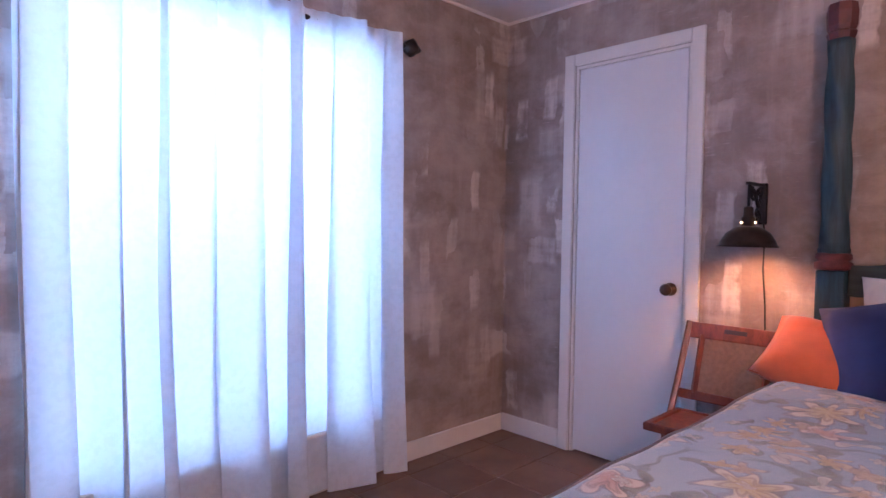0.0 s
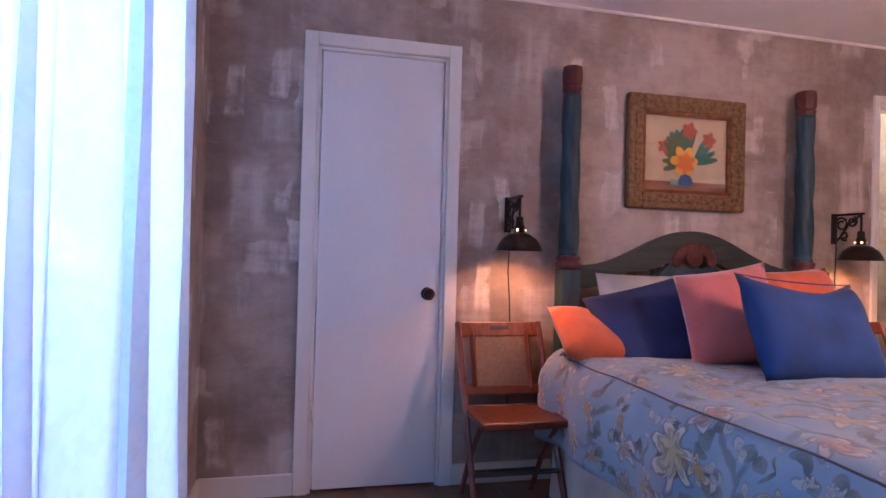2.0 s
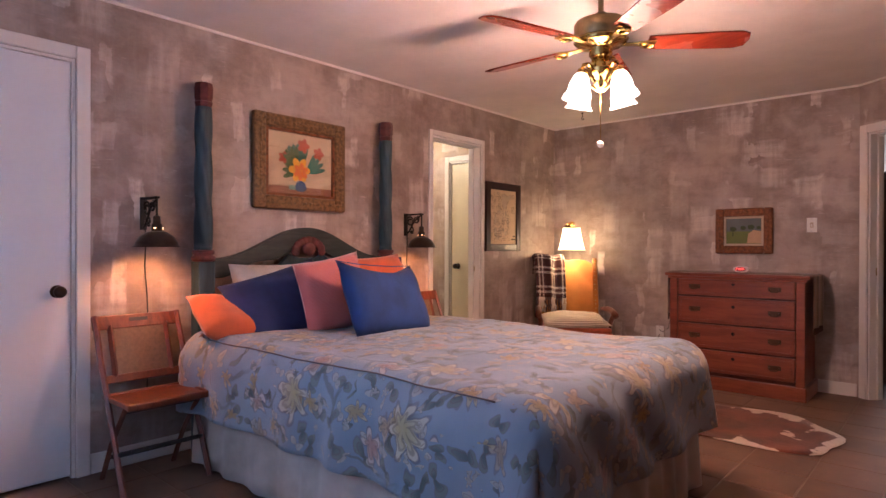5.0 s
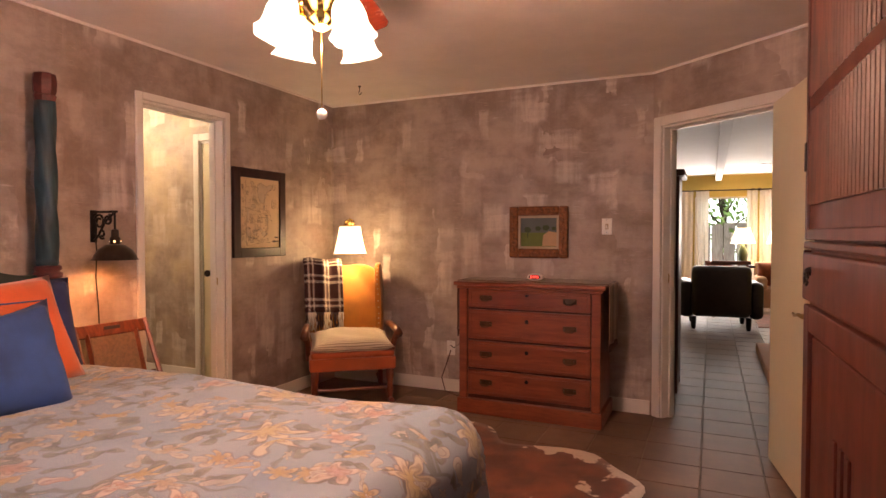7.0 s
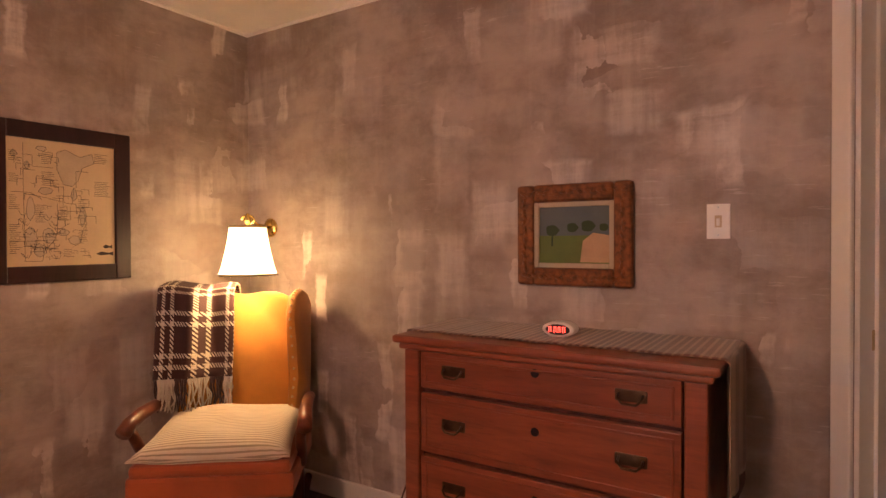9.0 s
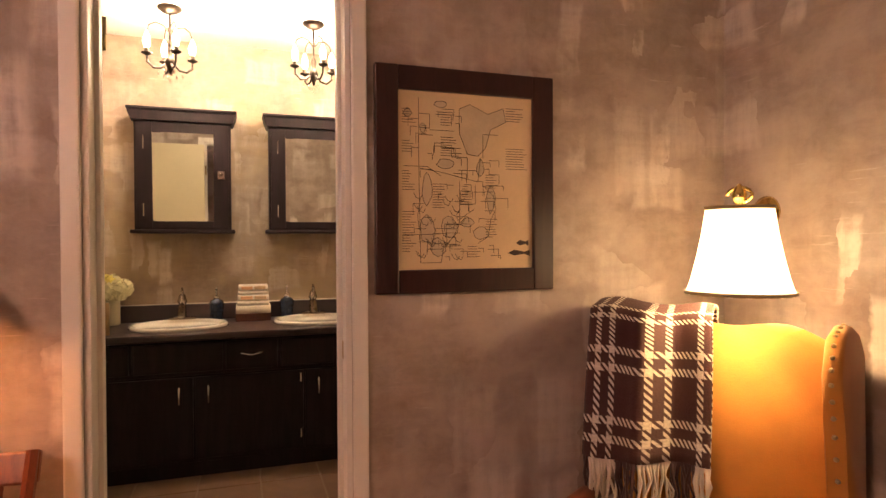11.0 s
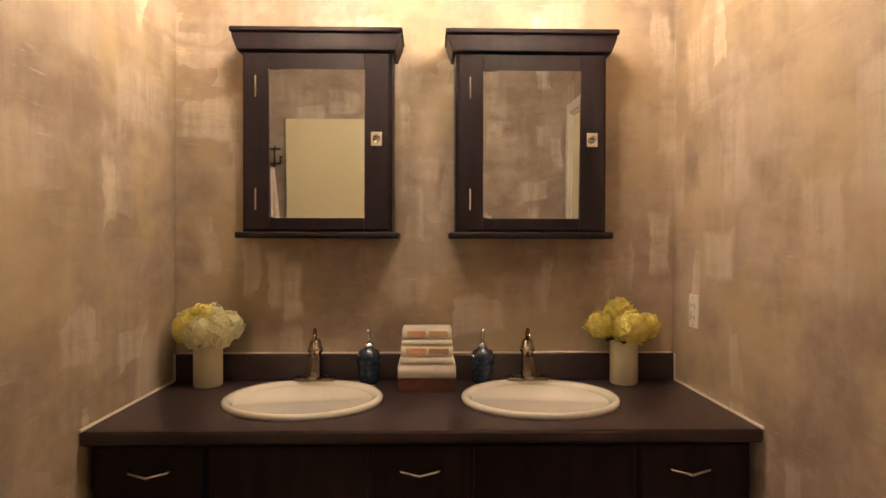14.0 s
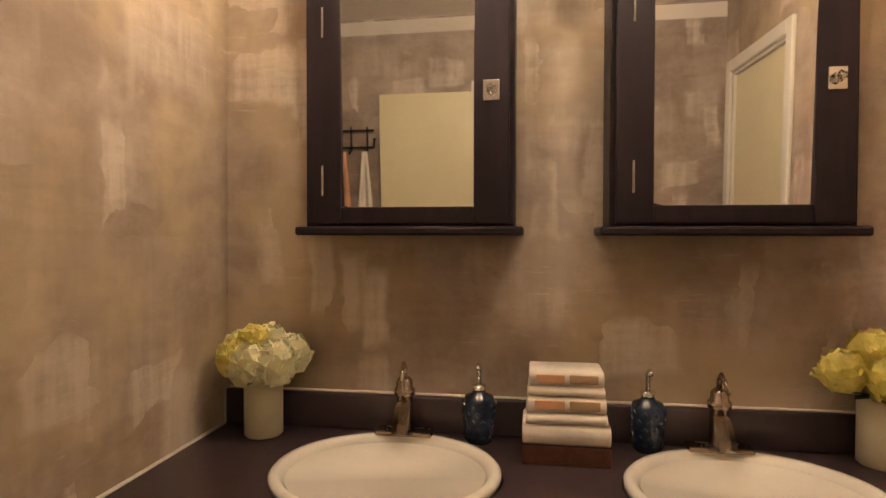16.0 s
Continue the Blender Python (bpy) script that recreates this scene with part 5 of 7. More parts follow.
for x in (0.25, 1.82):
    part("bracket", tube(B(), [(x, NY, 2.0), (x, NY - 0.015, 2.0), (x, pole_y + 0.005, 2.045), (x, pole_y, 2.055)], 0.009, 8), M_BRONZE, rod)


# ---- bedroom: dresser ----
dr = thing("dresser", "four-drawer red varnished oak dresser with bail pulls", "dresser", Matrix(((-1, 0, 0, 1.275), (0, -1, 0, -2.765), (0, 0, 1, 0), (0, 0, 0, 1))))
DW, DD, DH = 0.985, 0.45, 0.93
part("top", box(B(), (-0.035, -0.03, DH - 0.028), (DW + 0.035, DD + 0.01, DH), 0.01), M_REDWOOD, dr)
part("top_moulding", box(B(), (-0.015, -0.015, DH - 0.05), (DW + 0.015, DD, DH - 0.028), 0.008), M_REDWOOD, dr)
for x in (0.0, DW - 0.06):
    part("stile", box(B(), (x, 0.0, 0.06), (x + 0.06, 0.05, DH - 0.05), 0.006), M_REDWOOD, dr)
for x in (0.01, DW - 0.03):
    part("side_panel", box(B(), (x, 0.05, 0.06), (x + 0.02, DD, DH - 0.05), 0.003), M_REDWOOD, dr)
part("plinth", box(B(), (-0.012, -0.012, 0.0), (DW + 0.012, DD, 0.105), 0.006), M_REDWOOD, dr)
part("carcass", box(B(), (0.06, 0.03, 0.1), (DW - 0.06, DD - 0.01, DH - 0.05)), M_ARMOIRE, dr)
for z0, z1 in ((0.135, 0.31), (0.325, 0.515), (0.53, 0.735), (0.75, 0.878)):
    d = part("drawer", box(B(), (0.066, 0.004, z0), (DW - 0.066, 0.03, z1), 0.004), M_REDWOOD, dr)
    part("panel_bead", frame_bars(B(), 0.085, z0 + 0.018, DW - 0.085, z1 - 0.018, 0.008, -0.001, 0.005, 0.002), M_REDWOOD, d)
    zc = (z0 + z1) / 2 + 0.005
    for x in (0.2, DW - 0.2):
        part("pull_plate", box(B(), (x - 0.045, 0.0, zc - 0.016), (x + 0.045, 0.004, zc + 0.018), 0.003), M_PULL, d, "dark brass pull plate")
        part("bail", tube(B(), [(x - 0.034, -0.002, zc + 0.006), (x - 0.034, -0.016, zc - 0.004), (x - 0.02, -0.022, zc - 0.018), (x + 0.02, -0.022, zc - 0.018), (x + 0.034, -0.016, zc - 0.004), (x + 0.034, -0.002, zc + 0.006)], 0.0038, 6), M_PULL, d, "dark brass bail", True)
    part("escutcheon", turned(B(), [(0.014, 0), (0.012, 0.004), (0.004, 0.005)], Matrix.Translation((DW / 2, 0.004, zc + 0.03)) @ pose(0, 0, 0, 90), 10), M_BLACKWOOD, d, "carved keyhole boss")

run = thing("table_runner", "striped brown woven runner over the dresser, ends hanging", "runner")
def runner(u, v):
    s = -0.36 + u * 1.83
    y = -2.835 - 0.36 * v + 0.004 * math.sin(s * 30)
    if s < 0.0:
        return Vector((1.275 + 0.043 + 0.006 * math.sin(v * 14), y, DH + 0.004 + s))
    if s > 1.072:
        return Vector((0.246 + 0.005 * math.sin(v * 12), y, DH + 0.004 - (s - 1.072)))
    return Vector((1.317 - s * 0.999, y, DH + 0.004 + 0.0015 * math.sin(s * 60)))
part("cloth", sheet(B(), runner, 80, 14), M_RUNNER, run, "", True, 0.004)
bm = B()
for k in range(40):
    y = -2.84 - 0.35 * k / 39
    for x, z in ((1.318, DH - 0.356), (0.247, DH - 0.39)):
        tube(bm, [(x, y, z), (x + 0.004 * math.sin(k * 3), y + 0.003 * math.sin(k * 7), z - 0.05)], 0.0025, 4)
fr = part("fringe", bm, M_WOOLBROWN, run, "dark knotted fringe")
fr["kind"] = "stuff"

clk = thing("alarm_clock", "small white alarm clock with red lit digits", "clock", Matrix(((-1, 0, 0, 0.775), (0, -1, 0, -2.96), (0, 0, 1, DH + 0.006), (0, 0, 0, 1))))
part("case", slab(B(), [(0.056 * math.cos(2 * math.pi * k / 24) * (1.0), 0.026 + 0.026 * math.sin(2 * math.pi * k / 24)) if k else (0.056, 0.026) for k in range(24)], -0.02, 0.03, None, 0.004), M_PLATE, clk, "white plastic case", True)
part("display", slab(B(), [(0.042 * math.cos(2 * math.pi * k / 20), 0.026 + 0.018 * math.sin(2 * math.pi * k / 20)) for k in range(20)], -0.0225, -0.0195), M_PLASTICSHADE, clk, "dark display")
bm = B()
for x in (-0.026, -0.008, 0.006, 0.022):
    box(bm, (x - 0.005, -0.0235, 0.016), (x - 0.0025, -0.0226, 0.036))
    box(bm, (x + 0.002, -0.0235, 0.018), (x + 0.0045, -0.0226, 0.036))
    box(bm, (x - 0.004, -0.0235, 0.0335), (x + 0.004, -0.0226, 0.036))
part("digits", bm, M_LED, clk, "red lit digits")
to_out = outlet.matrix_world.inverted()
for name_mat, radius, run in ((M_BROWNCORD, 0.004, ((1.545, -3.232, 0.33), (1.555, -3.2, 0.26), (1.6, -3.18, 0.12), (1.56, -3.16, 0.02), (1.45, -3.12, 0.008), (1.34, -3.1, 0.008))),
                              (M_CORD, 0.003, ((1.545, -3.232, 0.37), (1.5, -3.2, 0.36), (1.45, -3.2, 0.4), (1.42, -3.21, 0.55), (1.34, -3.22, 0.6)))):
    part("power_cord", tube(B(), [to_out @ Vector(p) for p in run], radius, 6), name_mat, outlet, "thin power cord", True)


# ---- bedroom: wing chair with throw ----
def make_wing_chair():
    ch = thing("wing_chair", "gold velvet wing rocking chair with nailhead trim and wooden arms", "armchair", pose(2.155, -2.71, 0, 0, 0, 218))
    w = 0.31
    part("seat_rail", box(B(), (-w, -0.29, 0.28), (w, 0.26, 0.375), 0.015), M_VELVETRED, ch, "rust velvet seat rail")
    part("seat", box(B(), (-w + 0.01, -0.29, 0.37), (w - 0.01, 0.24, 0.42), 0.02), M_VELVETRED, ch)
    lean = pose(0, 0.27, 0.38, -9)
    arch = [(-0.27, 0.0), (0.27, 0.0), (0.28, 0.3), (0.27, 0.56)] + [(0.27 - 0.54 * k / 16, 0.585 + 0.055 * math.sin(math.pi * k / 16) ** 0.7 - 0.012 * math.cos(4 * math.pi * k / 16)) for k in range(17)] + [(-0.27, 0.56), (-0.28, 0.3)]
    part("backrest", slab(B(), arch, -0.05, 0.06, lean, 0.025), M_VELVET, ch, "gold velvet back", True)
    for s in (-1, 1):
        prof = [(0.0, 0.0), (-0.12, 0.02), (-0.16, 0.12), (-0.13, 0.24), (-0.17, 0.4), (-0.2, 0.52), (-0.17, 0.61), (-0.1, 0.645), (-0.03, 0.63), (0.02, 0.58), (0.03, 0.2)]
        ang = 14 * s
        m = lean @ Matrix.Translation((s * 0.275, 0.0, 0.0)) @ Matrix.Rotation(radians(-ang), 4, "Z") @ Matrix(((0, 1, 0, 0), (1, 0, 0, 0), (0, 0, 1, 0), (0, 0, 0, 1)))
        wing = part("wing", slab(B(), prof, -0.022, 0.022, m, 0.012), M_VELVET, ch, "gold velvet wing", True)
        bm = B()
        for k in range(26):
            f = k / 25 * (len(prof) - 3)
            i = int(f) if f < len(prof) - 3 else len(prof) - 4
            a, b = prof[i + 1], prof[i + 2]
            q = (a[0] + (b[0] - a[0]) * (f - i), a[1] + (b[1] - a[1]) * (f - i))
            bmesh.ops.create_icosphere(bm, subdivisions=1, radius=0.007, matrix=m @ Matrix.Translation((q[0], 0.0, q[1])))
        part("nailheads", bm, M_ANTIQUE, wing, "row of brass nailheads")["kind"] = "stuff"
        pad = [(s * 0.31, 0.2, 0.54), (s * 0.32, 0.05, 0.56), (s * 0.328, -0.08, 0.56), (s * 0.338, -0.17, 0.545), (s * 0.342, -0.215, 0.52)]
        part("arm", tube(B(), pad, 0.026, 10, 0.03), M_CHAIRWOOD, ch, "curved wooden arm", True)
        part("arm_post", tube(B(), [(s * 0.336, -0.18, 0.535), (s * 0.318, -0.16, 0.48), (s * 0.312, -0.1, 0.4), (s * 0.308, -0.06, 0.33)], 0.022, 8), M_CHAIRWOOD, ch, "", True)
        part("front_leg", turned(B(), [(0.02, 0.05), (0.018, 0.08), (0.026, 0.12), (0.02, 0.17), (0.03, 0.22), (0.03, 0.29)], pose(s * 0.27, -0.24, 0), 12), M_CHAIRWOOD, ch, "turned front leg", True)
        part("back_leg", box(B(), (s * 0.26 - 0.018, 0.2, 0.05), (s * 0.26 + 0.018, 0.24, 0.29), 0.004), M_CHAIRWOOD, ch)
        part("rocker", tube(B(), [(s * 0.27, -0.34, 0.07), (s * 0.27, -0.2, 0.04), (s * 0.27, 0.0, 0.025), (s * 0.27, 0.22, 0.04), (s * 0.27, 0.42, 0.085)], 0.02, 6), M_CHAIRWOOD, ch, "wooden rocker")
    part("stretcher", tube(B(), [(-0.27, -0.2, 0.13), (0.27, -0.2, 0.13)], 0.013, 8), M_CHAIRWOOD, ch)
    return lean


lean = make_wing_chair()
m_ch = pose(2.155, -2.71, 0, 0, 0, 218)
cu = thing("seat_cushion", "flat striped ticking cushion on the wing chair", "cushion", m_ch @ pose(0, -0.04, 0.462, 94))
part("cover", cushion(B(), 0.6, 0.54, 0.12, None, 0, 7), M_STRIPE, cu, "", True)


def throw(u, v):
    """Folded over the top of the back: v runs from the hem in front, over the top, to behind."""
    x = -0.35 + 0.295 * u + (0.02 * (1 - v))
    s = v * 0.95
    pts = [(-0.095, 0.25), (-0.085, 0.4), (-0.08, 0.55), (-0.07, 0.64), (-0.02, 0.675), (0.05, 0.672), (0.085, 0.63), (0.09, 0.5)]
    f = v * (len(pts) - 1)
    i = min(int(f), len(pts) - 2)
    a, b = pts[i], pts[i + 1]
    y, z = a[0] + (b[0] - a[0]) * (f - i), a[1] + (b[1] - a[1]) * (f - i)
    edge = max(0.0, 0.18 - u) / 0.18
    y += -0.012 * math.sin(u * 15) * (1 - v * 0.6) - 0.05 * edge * (1 - v) * 0.0 + 0.01 * noise.noise(Vector((u * 4, v * 4, 2)))
    lap = min(1.0, max(0.0, (0.66 - u) / 0.22))
    y -= 0.02 + 0.135 * lap * lap * (3 - 2 * lap) * (1 if v < 0.45 else max(0.0, 1.0 - (v - 0.45) / 0.3))
    return m_ch @ lean @ Vector((x, y, z + 0.012 * math.sin(u * 9) * v))


tw = thing("throw_blanket", "brown and cream plaid wool throw folded over the chair back", "throw")
part("blanket", sheet(B(), throw, 40, 44, lambda u, v: (u * 0.31, v * 0.76)), M_PLAID, tw, "", True, 0.014)
random.seed(9)
for material, which in ((M_WOOLBROWN, 0), (M_WOOLCREAM, 1)):
    bm = B()
    for k in range(64):
        u = (k + 0.5) / 64
        cream = 0.16 < (u * 0.31 / 0.125) % 1 < 0.64
        if cream != bool(which):
            continue
        p = throw(u, 0.0)
        q = [p]
        for j in range(1, 4):
            q.append(p + Vector((random.uniform(-1, 1) * 0.012, random.uniform(-1, 1) * 0.01, -0.045 * j * random.uniform(0.85, 1.1))))
        tube(bm, q, 0.005, 5, 0.003)
    part("fringe", bm, material, tw, "twisted wool fringe", True)["kind"] = "stuff"

cl = thing("corner_lamp", "brass swing-arm wall lamp with lit cream bell shade", "wall lamp")
LX, LY = 2.292, -2.925
part("wall_plate", turned(B(), [(0.05, 0), (0.05, 0.006), (0.03, 0.016), (0.012, 0.02)], Matrix.Translation((2.5, SY, 1.33)) @ pose(0, 0, 0, -90), 18), M_BRASS, cl, "", True)
part("arm", tube(B(), [(2.5, SY + 0.015, 1.33), (2.49, -3.14, 1.345), (2.42, -3.05, 1.37), (2.34, -2.98, 1.375), (LX, LY, 1.36)], 0.009, 8), M_BRASS, cl, "curved brass arm", True)
part("finial", turned(B(), [(0.018, 1.315), (0.01, 1.335), (0.016, 1.35), (0.02, 1.362), (0.012, 1.378), (0.004, 1.39)], pose(LX, LY, 0), 12), M_BRASS, cl, "brass finial", True)
part("scroll", tube(B(), [(LX + 0.03 * math.cos(a), LY + 0.012 * math.cos(a), 1.36 + 0.02 * math.sin(a)) for a in [0.5 * k for k in range(11)]], 0.005, 6), M_BRASS, cl, "", True)
shade_p = [(0.082, 1.33), (0.084, 1.315), (0.092, 1.26), (0.104, 1.2), (0.12, 1.135), (0.133, 1.1), (0.132, 1.1), (0.118, 1.136), (0.102, 1.201), (0.09, 1.26), (0.081, 1.315)]
part("shade", turned(B(), shade_p, pose(LX, LY, 0), 40, 0.006, 20, 0.0, False), M_SHADE, cl, "lit cream pleated shade", True)
part("trim", turned(B(), [(0.133, 1.1), (0.1365, 1.103), (0.1355, 1.11), (0.131, 1.108)], pose(LX, LY, 0), 40, caps=False), M_TRIM, cl, "gold trim", True)
part("top_trim", turned(B(), [(0.0825, 1.322), (0.0855, 1.322), (0.0855, 1.331), (0.0825, 1.331)], pose(LX, LY, 0), 40, caps=False), M_TRIM, cl, "gold trim", True)
bm = B()
bmesh.ops.create_uvsphere(bm, u_segments=12, v_segments=8, radius=0.03, matrix=Matrix.Translation((LX, LY, 1.255)))
part("bulb", bm, M_FLAME, cl, "glowing bulb", True)

hk = thing("ceiling_hook", "small black iron plant hook in the ceiling", "hook", pose(2.077, -2.733, CEIL))
part("base", turned(B(), [(0.012, 0), (0.01, -0.008), (0.004, -0.012)], None, 10), M_IRON, hk)
part("hook", tube(B(), [(0, 0, -0.01), (0, 0, -0.035), (0.008, 0, -0.05), (0.002, 0, -0.065), (-0.012, 0, -0.062), (-0.016, 0, -0.05)], 0.0035, 6), M_IRON, hk, "", True)


# ---- bedroom: cow hide ----
def hide_rim(a):
    return 1 + 0.16 * math.sin(2 * a + 0.5) + 0.13 * math.sin(4 * a + 1.0) + 0.09 * math.sin(7 * a) + 0.05 * math.sin(11 * a + 2)


def hide_at(u, v):
    f, a = 0.02 + 0.98 * v, 2 * math.pi * u
    reach = f * hide_rim(a)
    return Vector((1.16 + 1.04 * reach * math.cos(a), -1.73 + 0.74 * reach * math.sin(a), 0.009 + 0.004 * noise.noise(Vector((6 * f * math.cos(a), 6 * f * math.sin(a), 0))) - 0.002 * f))


bm = sheet(B(), hide_at, 96, 12, lambda u, v: (v, u))
bmesh.ops.remove_doubles(bm, verts=bm.verts, dist=0.0002)
tagged(part("cowhide_rug", bm, M_HIDE, None, "", True, 0.005), "brown and white cowhide rug lying on the tiles", "rug")


# ---- bedroom: armoire ----
arm = thing("armoire", "tall dark red teak armoire with spindled doors", "armoire", Matrix(((-0.035, -0.9994, 0, -0.602), (0.9994, -0.035, 0, -0.85), (0, 0, 1, 0), (0, 0, 0, 1))))
AW, AD, AH = 1.76, 0.52, 1.97
part("upper_case", box(B(), (0.0, 0.012, 1.23), (AW, AD, AH), 0.006), M_ARMOIRE, arm)
part("lower_case", slab(B(), [(-0.035, 0.1), (AW + 0.035, 0.1), (AW, 1.24), (0, 1.24)], 0.004, AD, None, 0.004), M_ARMOIRE, arm)
part("plinth", box(B(), (-0.055, -0.03, 0.0), (AW + 0.055, AD, 0.14), 0.012), M_ARMOIRE, arm)
part("cornice", box(B(), (-0.055, -0.06, AH + 0.018), (AW + 0.055, AD, AH + 0.06), 0.016), M_ARMOIRE, arm)
part("cornice_moulding", box(B(), (-0.028, -0.034, AH - 0.006), (AW + 0.028, AD, AH + 0.02), 0.008), M_ARMOIRE, arm)
part("waist_moulding", box(B(), (-0.012, -0.012, 1.225), (AW + 0.012, 0.02, 1.245), 0.005), M_ARMOIRE, arm)
part("drawer_stop", box(B(), (-0.016, -0.012, 1.09), (0.0, 0.03, 1.22), 0.003), M_ARMOIRE, arm)
for k in range(2):
    x0 = 0.012 + k * 0.872
    x1 = x0 + 0.862
    d = part("door", frame_bars(B(), x0, 1.25, x1, AH - 0.012, 0.03, -0.014, 0.012, 0.004), M_ARMOIRE, arm)
    part("rail", box(B(), (x0 + 0.03, -0.012, 1.6), (x1 - 0.03, 0.008, 1.64), 0.003), M_ARMOIRE, d)
    part("lower_panel", box(B(), (x0 + 0.03, -0.008, 1.278), (x1 - 0.03, 0.006, 1.345), 0.003), M_ARMOIRE, d)
    for q in range(26):
        x = x0 + 0.05 + q * 0.0305
        for z0, z1 in ((1.345, 1.6), (1.64, AH - 0.04)):
            part("spindle", tube(B(), [(x, -0.006, z0), (x, -0.006, (z0 + z1) / 2), (x, -0.006, z1)], 0.008, 6), M_ARMOIRE, d)
    dw = part("drawer", box(B(), (x0 + 0.012, -0.02, 1.085), (x1 - 0.02, 0.012, 1.215), 0.006), M_ARMOIRE, arm)
    part("ring_pull", tube(B(), [(x0 + 0.13 + 0.018 * math.cos(a), -0.03, 1.15 + 0.018 * math.sin(a)) for a in [2 * math.pi * q / 12 for q in range(13)]], 0.004, 6), M_IRON, dw, "black iron ring pull")
    part("pull_boss", turned(B(), [(0.012, 0), (0.01, 0.008), (0.004, 0.014)], Matrix.Translation((x0 + 0.13, -0.02, 1.168)) @ pose(0, 0, 0, 90), 10), M_IRON, dw, "black iron boss")
    low = part("lower_door", frame_bars(B(), x0, 0.16, x1, 1.07, 0.07, -0.014, 0.006, 0.004), M_ARMOIRE, arm)
    part("panel", box(B(), (x0 + 0.08, -0.006, 0.24), (x1 - 0.08, 0.006, 0.99), 0.005), M_ARMOIRE, low)
    for q in range(3):
        part("reed", box(B(), (x0 + 0.36 + q * 0.06, -0.012, 0.28), (x0 + 0.385 + q * 0.06, -0.004, 0.8), 0.003), M_ARMOIRE, low)
    part("latch", box(B(), (x0 + (0.81 if k == 0 else 0.012), -0.034, 1.63), (x0 + (0.85 if k == 0 else 0.052), -0.014, 1.67), 0.004), M_IRON, d, "black iron latch")
    part("hinge_strap", box(B(), (x0 + (0.002 if k == 0 else 0.84), -0.018, 1.44), (x0 + (0.022 if k == 0 else 0.86), -0.014, 1.52), 0.002), M_IRON, d, "black iron hinge")
tas = thing("tassel", "gold thread tassel hanging from the armoire latch", "tassel", arm.matrix_world @ Matrix.Translation((1.21, -0.034, 1.31)) @ Matrix.Scale(0.95, 4))
part("string", tube(B(), [(0, 0, 0.12), (0, 0, 0.3), (-0.36, 0.012, 0.35)], 0.003, 5), M_TASSEL, tas)
part("head", turned(B(), [(0.006, 0.13), (0.012, 0.11), (0.016, 0.085), (0.012, 0.065), (0.024, 0.055)], None, 14), M_TASSEL, tas, "", True)
part("skirt", turned(B(), [(0.014, 0.065), (0.028, 0.035), (0.038, 0.0), (0.044, -0.03), (0.04, -0.032)], None, 40, 0.09, 20), M_TASSEL, tas, "fringed gold skirt", True)


